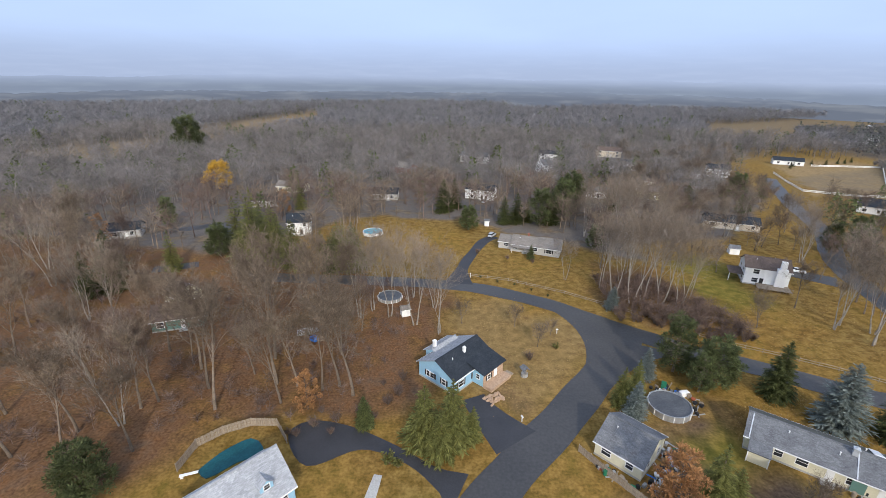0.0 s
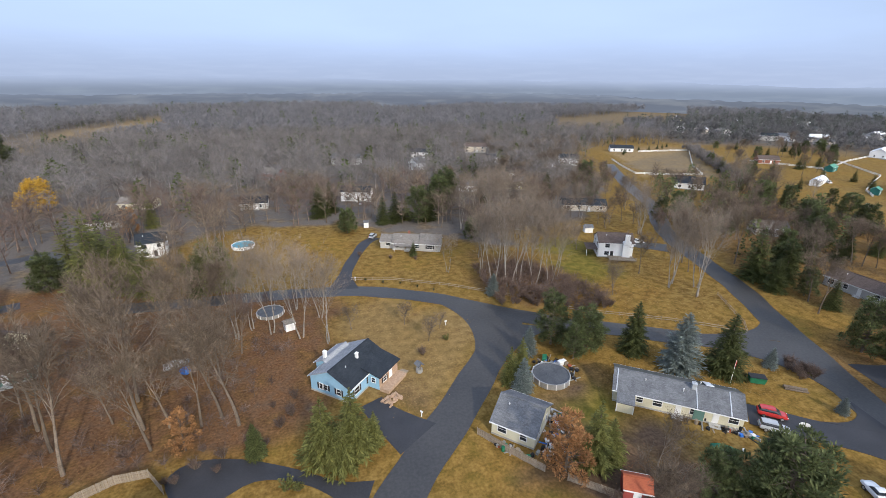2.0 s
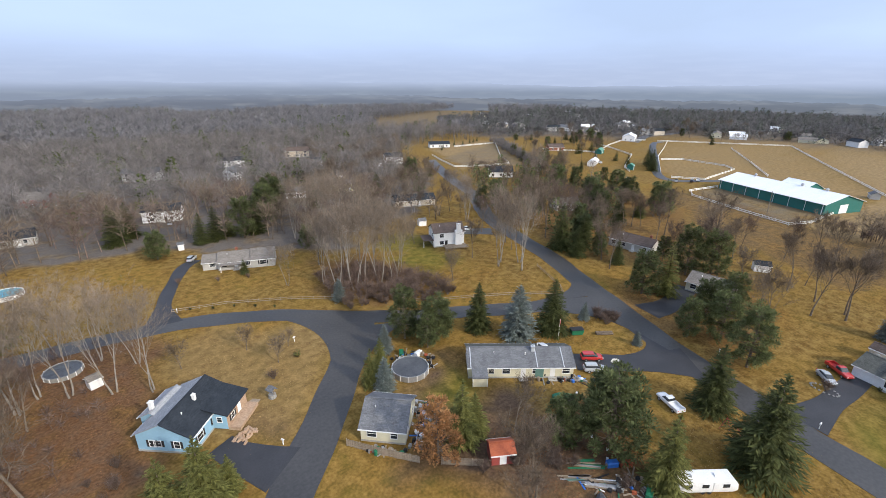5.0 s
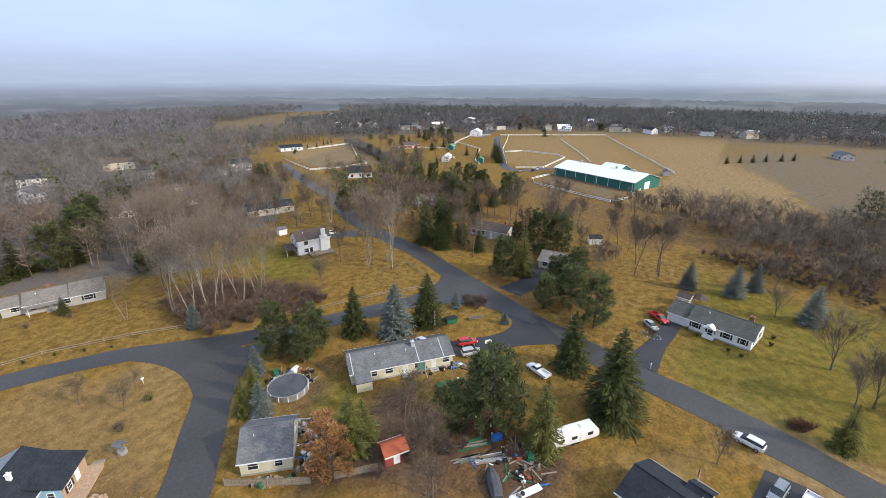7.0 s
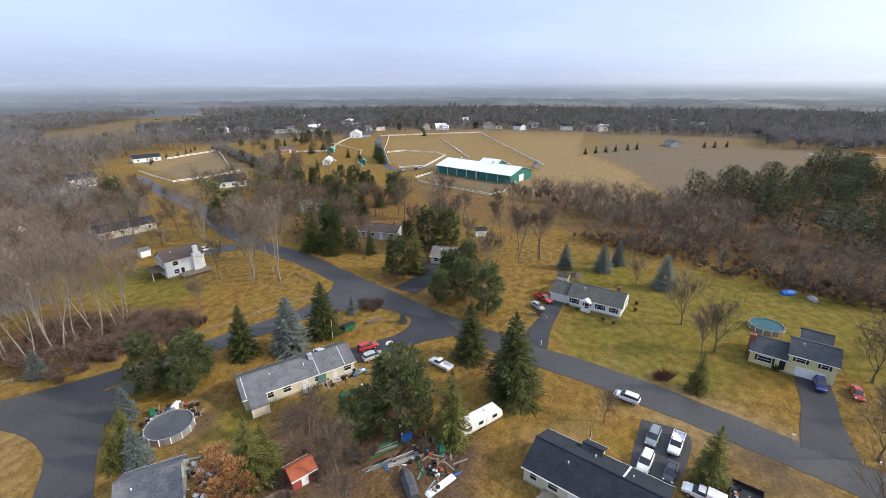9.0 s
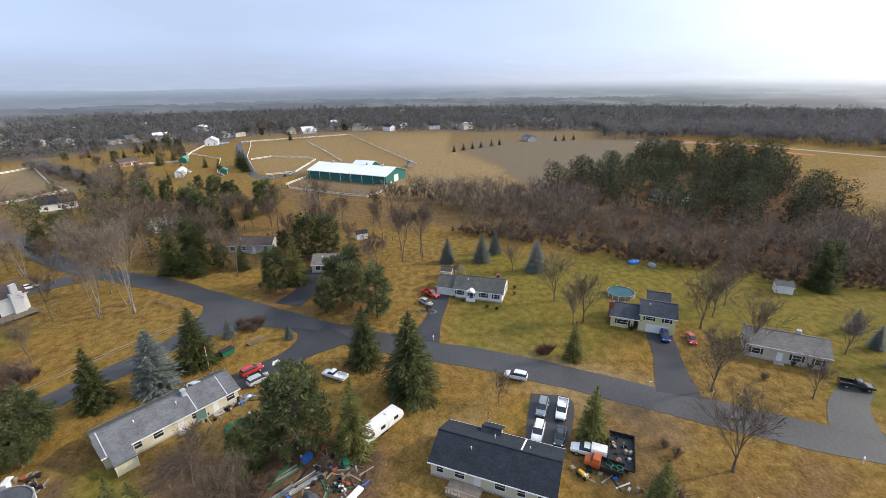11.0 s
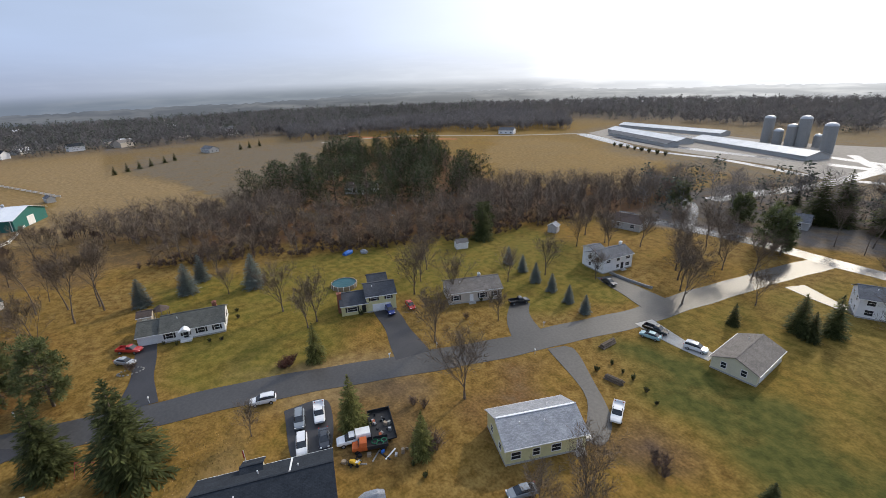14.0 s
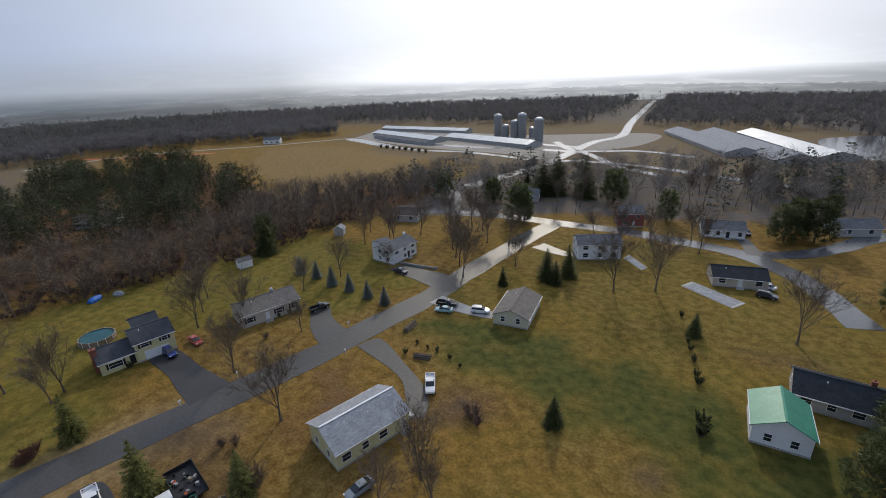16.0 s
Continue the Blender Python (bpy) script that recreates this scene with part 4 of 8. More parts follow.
house("white ranch house by parked cars", -19.2, -170.5, -176, 12.8, 8.5, 3.0, 2.0, "white", "roof_grey", chim=(-0.4, -0.3, "brick"))
house("low ranch house with dark blue-grey roof", -20.2, -129.4, -173, 12.5, 8.4, 2.7, 1.7, "beige", "roof_dark", doors=((0.0, "-y"), (0.2, "+y")))
gb = house("white pole barn with green metal roof", -20.8, -69.3, 86, 8.6, 7.6, 3.5, 2.0, "white", "roof_green", doors=(), garage=None, gap=5, vents=0, name="barn")
house("brick-fronted ranch house with dark blue-grey roof", -33.0, -80.5, 172, 17.0, 8.6, 2.7, 2.0, "greysid", "roof_dark", doors=((-0.1, "+y"), (0.2, "+y")), chim=(0.1, 0.1, "brick"))
house("brown-roofed ranch house behind pines", 150.5, 80.5, -86, 15.5, 8.4, 2.9, 1.9, "greysid", "roof_brown", chim=(0.35, 0.1, "brick"))
house("tan-roofed ranch hidden by pines", 133.5, 46.0, -86, 12.0, 8.4, 2.8, 2.0, "cream", "roof_taupe")
house("white garage end with dark blue roof", 206.0, 206.0, -40, 15.0, 10.0, 3.6, 3.0, "white", "roof_dark", gap=4)
house("grey house with dark roof in the wood", -64.5, 97.0, 20, 11.0, 8.0, 3.0, 2.3, "teal", "roof_brown")
house("pale green gabled house in the wood", -68.0, 105.0, -30, 6.0, 6.5, 4.5, 2.4, "cream", "roof_brown")
house("white two-storey house at the wood's edge", -56.0, 166.0, 12, 8.5, 7.5, 5.2, 2.4, "white", "roof_dark", storeys=2)
house("house with brown roof inside the pine grove", 222.0, -97.0, -132, 16.0, 9.0, 3.2, 2.2, "greysid", "roof_brown")
FAR = [
    (257, 338, -24, 19, 8, 3.2, 2.2, "white", "roof_dark", 1), (177, 290, -20, 13, 9, 5.2, 2.4, "white", "roof_dark", 2), (160, 284, -20, 9, 6, 2.8, 1.6, "beige", "roof_taupe", 1),
    (108, 229, -15, 14.5, 8, 4.6, 2.0, "yellow", "roof_grey", 2), (114, 299, -15, 10, 8, 5.0, 2.2, "white", "roof_taupe", 2), (124, 306, -15, 8, 7, 5.2, 1.8, "white", "roof_dark", 2),
    (131, 362, -20, 19, 8, 5.0, 2.6, "tan", "roof_brown", 2), (19, 224, -18, 14.6, 8, 5.0, 2.0, "white", "roof_dark", 2), (-26, 286, -35, 16, 8, 4.5, 2.4, "redsid", "roof_taupe", 2),
    (22, 328, -20, 20, 8, 5.0, 2.2, "greysid", "roof_grey", 2), (79, 344, -20, 13, 8, 4.8, 2.0, "white", "roof_dark", 2), (66, 296, 30, 8, 8, 5.2, 3.0, "white", "roof_grey", 2),
    (121, 181, -20, 20, 8, 3.0, 2.0, "beige", "roof_dark", 1), (75, 165, -34, 13, 7, 3.0, 2.0, "greysid", "roof_grey", 1), (-29, 221, 0, 12, 8, 3.0, 2.2, "greysid", "roof_dark", 1),
    (-80, 233, -11, 15, 8, 3.2, 2.0, "cream", "roof_taupe", 1), (175, 131, -26, 12, 8, 3.0, 2.2, "greysid", "roof_taupe", 1), (80, 230, -20, 10, 7, 3.5, 1.8, "white", "roof_grey", 1),
    (-84, 205, 10, 12, 8, 3.0, 2.0, "greysid", "roof_dark", 1), (-120, 160, 20, 11, 8, 3.0, 2.0, "greysid", "roof_dark", 1), (330, 262, -30, 14, 9, 3.2, 2.4, "brick", "roof_brown", 1),
    (58, -196, 10, 12, 8, 3.0, 2.0, "greysid", "roof_grey", 1), (95, -150, 10, 11, 8, 3.0, 2.0, "greysid", "roof_brown", 1), (-58, -186, 20, 13, 8, 3.0, 2.0, "greysid", "roof_grey", 1),
    (470, -60, 20, 15, 9, 3.4, 2.2, "greysid", "roof_grey", 1), (512, -206, 30, 14, 9, 5.0, 2.5, "white", "roof_grey", 2), (360, -330, 30, 16, 9, 4.0, 2.5, "white", "roof_grey", 1),
    (452, 262, 25, 20, 12, 4.5, 3.0, "white", "roof_white", 1), (560, 220, 20, 22, 10, 4.0, 2.5, "cream", "roof_taupe", 1),
]
for hx, hy, ht, hl, hd, hh, hr, hw, hf, hs in FAR:
    house(f"distant {dict(white='white', cream='cream', yellow='yellow', beige='beige', greysid='grey', redsid='red', tan='tan', brick='brick')[hw]} {'two-storey ' if hs == 2 else ''}house with a {hf[5:]} roof",
          hx, hy, ht, hl, hd, hh, hr, hw, hf, hs, group="distant houses", vents=0, gap=5.0)
r2 = random.Random(21)
VILLAGE = []
for i in range(64):
    d, a = 590 + 380 * r2.random() ** 1.3, radians(r2.uniform(41, 100))
    wl, rf = r2.choice(["white", "cream", "greysid", "beige"]), r2.choice(["roof_grey", "roof_dark", "roof_taupe", "roof_white"])
    hx, hy = d * math.sin(a), d * math.cos(a)
    if soft_mask(np.array([hx]), np.array([hy]), [(454, 28), (325, -20), (290, 60), (300, 150), (470, 245), (560, 160), (560, 20)])[0]:
        continue
    VILLAGE.append((hx, hy))
    ho = thing("house", f"distant {dict(white='white', cream='cream', greysid='grey', beige='beige')[wl]} village house among trees", "house", hx, hy, r2.uniform(0, 180), group="distant houses")
    block(ho, 0, 0, r2.uniform(11, 18), r2.uniform(8, 10), r2.choice([3, 5]), 2.4, M[wl], M[rf])

# horse barn
ar = thing("horse_barn", "green riding barn with white metal roof", "barn", 282, 73, -112, group="barns")
block(ar, 0, 0, 58, 24, 5.2, 3.4, M["barn_green"], M["roof_white"], 0.8)
block(ar, -4, 16, 14, 14, 5.0, 3.2, M["barn_green"], M["roof_white"], 0.6)
for u in range(-28, 29, 8):
    s = Shape()
    s.box(u - 0.12, -12.12, 0, u + 0.12, -11.95, 5.1)
    part("wall_post", s, M["trim"], ar, "white corner strip")
door(ar, 29.02, 0, 0.1, 5.0, 4.2, "+x", M["trim"], "barn_door")
for u in (-18, 8, 20):
    s = Shape()
    s.cyl(u, 0, 8.5, 9.6, 0.6, 0.6, 8)
    s.cyl(u, 0, 9.6, 10.2, 0.9, 0.1, 8)
    part("roof_ventilator", s, M["metal"], ar, "round metal ventilator")

# farm with silos
for i, (fx, fy, fl_, fd, ft, rf) in enumerate([(240, -392, 105, 16, 24, "roof_zinc"), (145, -376, 100, 18, 23, "roof_zinc"), (250, -448, 115, 14, 8, "roof_zinc"), (232, -370, 90, 10, 25, "roof_grey"),
                                          (-22, -400, 125, 22, 108, "roof_light"), (-48, -385, 140, 24, 105, "roof_light"), (-73, -393, 125, 22, 104, "roof_zinc")]):
    b = thing("cattle_barn", "long low cattle barn with pale metal roof", "barn", fx, fy, -ft if i < 4 else ft, group="cattle barns")
    block(b, 0, 0, fl_, fd, 2.8, fd * 0.14, M["greysid"], M[rf], 0.6)
for fx, fy, fh, fr in ((152, -416, 19, 3.8), (143, -412, 10, 3.4), (134, -411, 14, 3.6), (127, -412, 20, 4.0), (105, -389, 18, 4.0), (118, -414, 8, 2.8)):
    si = thing("silo", "tall dark grey farm silo with domed cap", "silo", fx, fy, group="silos")
    s = Shape()
    s.cyl(0, 0, 0, fh, fr, fr, 20)
    part("silo_wall", s, M["stone"], si)
    s = Shape()
    for k in range(5):
        s.cyl(0, 0, fh + fr * 0.6 * math.sin(k * math.pi / 10), fh + fr * 0.6 * math.sin((k + 1) * math.pi / 10), fr * math.cos(k * math.pi / 10), fr * math.cos((k + 1) * math.pi / 10) + 0.01, 20)
    part("silo_dome", s, M["metal"], si, "metal dome")


# ---- sheds ----
def shed(label, x, y, turn, L, D, h, wall, roof):
    t = thing("shed", label, "shed", x, y, turn, group="sheds")
    block(t, 0, 0, L, D, h, D * 0.3, M[wall], M[roof], 0.2)
    door(t, 0, -D / 2, 0.1, 1.1, min(1.8, h - 0.15), "-y", M["trim"])
    return t


shed("small white garden shed", 104, 150, -15, 3.2, 2.8, 2.2, "white", "roof_grey")
shed("white playhouse shed on the lawn", 119, -86.5, -110, 4.2, 3.0, 2.3, "white", "roof_taupe")
shed("grey gabled shed by the trees", 110, -124, -70, 3.4, 3.4, 2.6, "greysid", "roof_light")
shed("small white shed behind pines", 163, 43.5, -60, 4.5, 3.2, 2.3, "white", "roof_dark")
shed("dark wooden gazebo shed", 127, 8.5, -104, 3.2, 3.2, 2.5, "beige", "roof_brown")
shed("rust-red roofed shed among clutter", 41.5, 40, -30, 3.8, 3.2, 2.1, "redsid", "rust")
shed("cream shed on the far lawn", 120, 259, -20, 5, 4, 2.6, "cream", "roof_taupe")
shed("white shed near the wood", 139, 300, -20, 6, 5, 3.0, "white", "roof_grey")
shed("small white shed behind the ranch", 18, 178, 0, 1.8, 1.8, 2.2, "white", "roof_grey")
shed("small white shed in the leaf litter", -9.5, 102, 20, 2.2, 2.0, 2.0, "white", "roof_taupe")
shed("green paddock shelter with white trim", 345, 226, 20, 10, 5, 3, "barn_green", "roof_green")
shed("white-roofed open paddock shelter", 292, 196, 25, 18, 5, 2.8, "white", "roof_white")
shed("small green stable by the paddock", 296, 168, 20, 5, 4, 3, "barn_green", "roof_green")
shed("grey open shelter in the pasture", 322, 44, 20, 6, 4, 2.4, "greysid", "roof_grey")


# ---- trees ----
def bare_tree_shapes(seed, h, spread, stems=1, twigs=5, fork=0.28, fine=0.036, stout=1.0):
    """A trunk that runs up into the crown, rising limbs, side branches and fine twigs along them."""
    r = random.Random(seed)
    wood, crown = Shape(), Shape()

    def jitter(d, k):
        return (d + Vector((r.uniform(-k, k), r.uniform(-k, k), r.uniform(-k, k) * 0.6))).normalized()

    def twig(p, d, ln):
        side = d.cross(Vector((r.uniform(-1, 1), r.uniform(-1, 1), r.uniform(-1, 1)))).normalized() * fine
        crown.face([p - side, p + side, p + d * ln])

    def branch(p, d, ln, rad):
        q = p + d * ln
        wood.tube(p, q, rad, rad * 0.4, 3)
        for k in range(twigs):
            u = r.uniform(0.2, 1.0)
            td = jitter(d, 0.75)
            tl = ln * r.uniform(0.35, 0.75)
            twig(p.lerp(q, u), td, tl)
            twig(p.lerp(q, u) + td * tl * 0.4, jitter(td, 0.7), tl * 0.6)
        for _ in range(2):
            twig(q, jitter(d, 0.4), ln * r.uniform(0.4, 0.8))

    def limb(p, d, ln, rad):
        n_ = 4
        for i in range(n_):
            d = (jitter(d, 0.16) + Vector((0, 0, 0.1))).normalized()
            q = p + d * (ln / n_)
            wood.tube(p, q, rad, rad * 0.74, 4)
            p, rad = q, rad * 0.74
            for _ in range(2 if i else 1):
                a = r.uniform(0, 2 * math.pi)
                out = Vector((math.cos(a), math.sin(a), r.uniform(0.0, 0.5)))
                branch(p, (d * 0.8 + out * 0.75).normalized(), ln * r.uniform(0.26, 0.42) * (1.1 - 0.12 * i), rad * 0.55)
        branch(p, d, ln * 0.32, rad * 0.7)

    for k in range(stems):
        a = 2 * math.pi * k / max(1, stems) + r.uniform(-0.4, 0.4)
        d = (Vector((0, 0, 1)) + Vector((math.cos(a), math.sin(a), 0)) * (0.2 if stems > 1 else 0.03)).normalized()
        p = Vector((math.cos(a), math.sin(a), 0)) * (0.4 if stems > 1 else 0) - Vector((0, 0, 0.2))
        top, rad, n_ = h * 0.74, h * (0.0145 if stems == 1 else 0.0095) * stout, 7
        for i in range(n_):
            d = (jitter(d, 0.09) + Vector((0, 0, 0.06))).normalized()
            q = p + d * (top / n_)
            wood.tube(p, q, rad, rad * 0.8, 6)
            p, rad = q, rad * 0.8
            f = (i + 1) / n_
            if f > fork:
                for _ in range(2 if stems == 1 else 1):
                    b = r.uniform(0, 2 * math.pi)
                    out = Vector((math.cos(b), math.sin(b), 0)) * spread
                    limb(p, (out + Vector((0, 0, r.uniform(0.45, 0.9)))).normalized(), h * 0.36 * (1.15 - 0.6 * f) * r.uniform(0.8, 1.2), rad * 0.55)
        limb(p, d, h * 0.2, rad * 0.8)
    return wood, crown


def vase_tree_shapes(seed, h, clear=0.2, lean=0.75, limbs=9, stems=1, stout=1.0, fine=0.03):
    """A bare tree as a vase: a short or long trunk that divides into rising limbs, branches and a haze of fine twigs."""
    r = random.Random(seed)
    wood, crown = Shape(), Shape()

    def bent(d, k):
        return (d + Vector((r.gauss(0, k), r.gauss(0, k), r.gauss(0, k * 0.7)))).normalized()

    def sprout(p, d, ln, rad, level):
        n_ = (5, 4, 2)[level]
        for i in range(n_):
            d = (bent(d, 0.13) + Vector((0, 0, 0.09))).normalized()
            q = p + d * (ln / n_)
            if level < 2:
                wood.tube(p, q, rad, rad * 0.78, (5, 3)[level])
            else:
                edge = d.cross(Vector((r.uniform(-1, 1), r.uniform(-1, 1), r.uniform(-1, 1)))).normalized() * rad * 1.3
                wood.face([p - edge, p + edge, q + edge * 0.6, q - edge * 0.6])
            p, rad = q, rad * 0.78
            for _ in range((2, 2, 0)[level] if i else (1, 0, 0)[level]):
                sprout(p, bent(d, 0.5), ln * (0.42, 0.45)[level] * r.uniform(0.7, 1.25) * (1.1 - 0.1 * i), rad * 0.55, level + 1)
            if level:
                for _ in range(1 if level == 1 else 2):
                    td = bent(d, 0.45)
                    tl = h * r.uniform(0.045, 0.1)
                    side = td.cross(Vector((r.uniform(-1, 1), r.uniform(-1, 1), r.uniform(-1, 1)))).normalized() * fine
                    crown.face([p - side, p + side, p + td * tl])

    for k in range(stems):
        a = 2 * math.pi * k / stems + r.uniform(-0.4, 0.4)
        d = (Vector((0, 0, 1)) + Vector((math.cos(a), math.sin(a), 0)) * (0.14 if stems > 1 else 0.02)).normalized()
        p = Vector((math.cos(a), math.sin(a), 0)) * (0.5 if stems > 1 else 0) - Vector((0, 0, 0.2))
        rad, n_ = h * 0.017 * stout * (0.7 if stems > 1 else 1), 5
        m_ = limbs if stems == 1 else limbs // 2
        for i in range(n_ + 3):
            step = h * clear / n_ if i < n_ else h * 0.1
            d = (bent(d, 0.05) + Vector((0, 0, 0.05))).normalized()
            q = p + d * step
            wood.tube(p, q, rad, rad * 0.86, 7)
            p, rad = q, rad * 0.86
            if i >= n_ - 1:
                for _ in range(max(1, m_ // 4)):
                    b = r.uniform(0, 2 * math.pi)
                    out = Vector((math.cos(b), math.sin(b), 0)) * lean * r.uniform(0.5, 1.15)
                    sprout(p, (out + Vector((0, 0, 1))).normalized(), (h - p.z) * r.uniform(0.72, 0.98), rad * 0.55, 0)
        sprout(p, d, (h - p.z) * 0.9, rad * 0.8, 0)
    return wood, crown


def foliage(s, r, centre, d, ln, w):
    """A flat spray: a lance-shaped tuft of needles or leaves."""
    side = d.cross(Vector((r.uniform(-0.4, 0.4), r.uniform(-0.4, 0.4), 1))).normalized() * w
    q = centre + d * ln
    mid = centre + d * ln * 0.4
    s.face([centre, mid + side, q, mid - side])


def conifer_shapes(seed, h, width, droop=0.25, tiers=26, per=10, shape_pow=0.85, bare=0.05, sprays=11):
    r = random.Random(seed)
    trunk, crown = Shape(), Shape()
    trunk.tube((0, 0, -0.2), (0, 0, h * 0.95), h * 0.016 + 0.06, 0.03, 6)
    for i in range(tiers):
        f = i / (tiers - 1)
        z = h * (bare + (1 - bare) * f)
        rad = width / 2 * (1 - f) ** shape_pow * r.uniform(0.85, 1.12) + 0.12
        n = max(4, int(per * (1 - 0.55 * f)))
        for k in range(n):
            a = 2 * math.pi * (k + r.uniform(-0.35, 0.35)) / n + i * 0.7
            ln = rad * r.uniform(0.75, 1.12)
            d = Vector((math.cos(a), math.sin(a), -droop + 0.5 * f)).normalized()
            p = Vector((0, 0, z + r.uniform(-0.02, 0.02) * h))
            for j in range(sprays):
                u = (j + 0.6) / sprays
                c = p + d * ln * u * 0.85
                for sg in (-1, 1):
                    sd = (d + Vector((-math.sin(a), math.cos(a), 0)) * sg * r.uniform(0.35, 1.0) + Vector((0, 0, r.uniform(-0.35, 0.25)))).normalized()
                    foliage(crown, r, c, sd, ln * r.uniform(0.18, 0.31) + 0.14, 0.05 + 0.02 * ln)
    for _ in range(8):
        foliage(crown, r, Vector((0, 0, h * 0.93)), Vector((r.uniform(-0.3, 0.3), r.uniform(-0.3, 0.3), 1)).normalized(), h * 0.07, 0.08)
    return trunk, crown


def pine_shapes(seed, h, width, clumps=84, bare=0.12, tufts=125):
    """A broad pine: irregular limbs that carry tufted clumps."""
    r = random.Random(seed)
    trunk, crown = Shape(), Shape()
    trunk.tube((0, 0, -0.2), (0, 0, h * 0.9), h * 0.018 + 0.06, 0.05, 6)
    for i in range(clumps):
        f = (i + r.random()) / clumps
        z = h * (bare + (0.97 - bare) * f)
        rad = width / 2 * (math.sin(math.pi * min(1, 0.22 + 0.78 * (1 - f)) * 0.62) ** 0.8) * r.uniform(0.45, 1.1)
        a = i * 2.4 + r.uniform(-0.5, 0.5)
        c = Vector((math.cos(a) * rad, math.sin(a) * rad, z))
        trunk.tube((0, 0, z - rad * 0.25), c, 0.05 + 0.004 * h, 0.02, 3)
        size = width * r.uniform(0.12, 0.2)
        for _ in range(tufts):
            d = Vector((r.gauss(0, 1), r.gauss(0, 1), r.gauss(0.3, 0.7))).normalized()
            foliage(crown, r, c + d * size * r.uniform(0.1, 0.7), (d + Vector((0, 0, 0.2))).normalized(), size * r.uniform(0.26, 0.48), size * 0.075)
    return trunk, crown


def proto(name, label, category, shapes, wood, leaf, group):
    trunk, crown = shapes
    t = thing(name, label, category, 0, 0, group=group)
    part("trunk", trunk, wood, t)
    part("crown", crown, leaf, t)
    return t


used = set()


def plant(p, x, y, scale=1.0, turn=None, label=""):
    """Stands a tree at a place: the first one itself, then copies."""
    turn = rng.uniform(0, 360) if turn is None else turn
    m = pose(x, y, 0, 0, 0, turn) @ Matrix.Scale(scale, 4)
    if p.name not in used:
        used.add(p.name)
        p.matrix_basis = m
        ob = p
    else:
        base = p.matrix_basis.copy()
        p.matrix_basis = Matrix()
        ob = copy_thing(p, m)
        p.matrix_basis = base
    return tagged(ob, label) if label else ob


OAK = [proto("bare_tree", "tall leafless grey-brown tree in leaf litter", "tree", vase_tree_shapes(s, 20, 0.4, 0.65, 8, 1, 0.95, 0.032), M["bark"], M["twig"], "bare trees") for s in (1, 2, 3, 4)]
OAKR = [proto("bare_tree", "leafless tree with reddish-brown twigs", "tree", vase_tree_shapes(s, 18, 0.3, 0.6, 8, 1, 0.95, 0.032), M["bark"], M["twig_red"], "bare trees") for s in (11, 12)]
POP = [proto("bare_tree", "slender pale-barked leafless tree", "tree", vase_tree_shapes(s, 24, 0.25, 0.42, 4, 2, 0.9, 0.026), M["bark_pale"], M["twig_pale"], "bare trees") for s in (21, 22)]
YARD = [proto("yard_tree", "spreading leafless yard tree on dry lawn", "tree", vase_tree_shapes(s, 12, 0.2, 0.62, 12, 1, 1.35, 0.022), M["bark"], M["twig"], "yard trees") for s in (31, 32, 33)]
LEAFY = proto("oak_tree", "small oak holding dry orange-brown leaves", "tree", pine_shapes(41, 12, 6.5, 40, 0.12), M["bark"], M["oakleaf"], "oaks with dry leaves")
GOLD = proto("yellow_tree", "rounded tree with yellow foliage in the wood", "tree", pine_shapes(42, 12, 11, 46, 0.2), M["bark"], M["yellowleaf"], "yellow trees")
SPR = [proto("spruce_tree", "dark green cone-shaped spruce tree", "tree", conifer_shapes(s, 14, w, 0.3, 30, 13, 0.75), M["bark"], M["spruce"], "spruces") for s, w in ((51, 8.8), (52, 10.0))]
OLV = [proto("spruce_tree", "olive-green spruce with drooping branches", "tree", conifer_shapes(s, 14, w, 0.35), M["bark"], M["olive"], "spruces") for s, w in ((55, 8.0), (56, 11.5))]
BLU = [proto("blue_spruce", "silvery blue spruce on the lawn", "tree", conifer_shapes(s, 12, w, 0.15, 30, 13, 0.7), M["bark"], M["bluespruce"], "blue spruces") for s, w in ((61, 8.6), (62, 7.6))]
PIN = [proto("pine_tree", "broad dark green pine tree", "tree", pine_shapes(s, 15, w), M["bark"], M["pine"], "pines") for s, w in ((71, 11), (72, 8.5), (73, 9.5))]
GRV = [proto("pine_tree", "tall dark pine of the grove", "tree", pine_shapes(s, 15, w, 66, 0.04, 34), M["bark"], M["grove"], "grove pines") for s, w in ((75, 11), (76, 10))]

for x, y, h in ((-32.7, 73.5, 25), (-16.9, 70.4, 22), (-20, 73, 20), (-41.4, 66, 22), (-68.6, 72.6, 19), (-36, 82, 22), (-28, 90, 20), (-50, 78, 21), (-46, 90, 22), (-22, 84, 19), (-30, 68, 17), (-55, 66, 18),
                (38.8, 30.4, 15), (42.5, 34, 12), (47, 42, 11), (35, 28, 11), (143, 17.7, 18), (146.8, 18.7, 18), (150, 26, 16), (-50, 56, 17), (-62, 60, 18), (-78, 64, 19), (-88, 78, 19), (-74, 88, 20), (-60, 84, 19), (-45, 104, 20), (-32, 106, 20)):
    plant(rng.choice(OAK), x, y, h / 20)
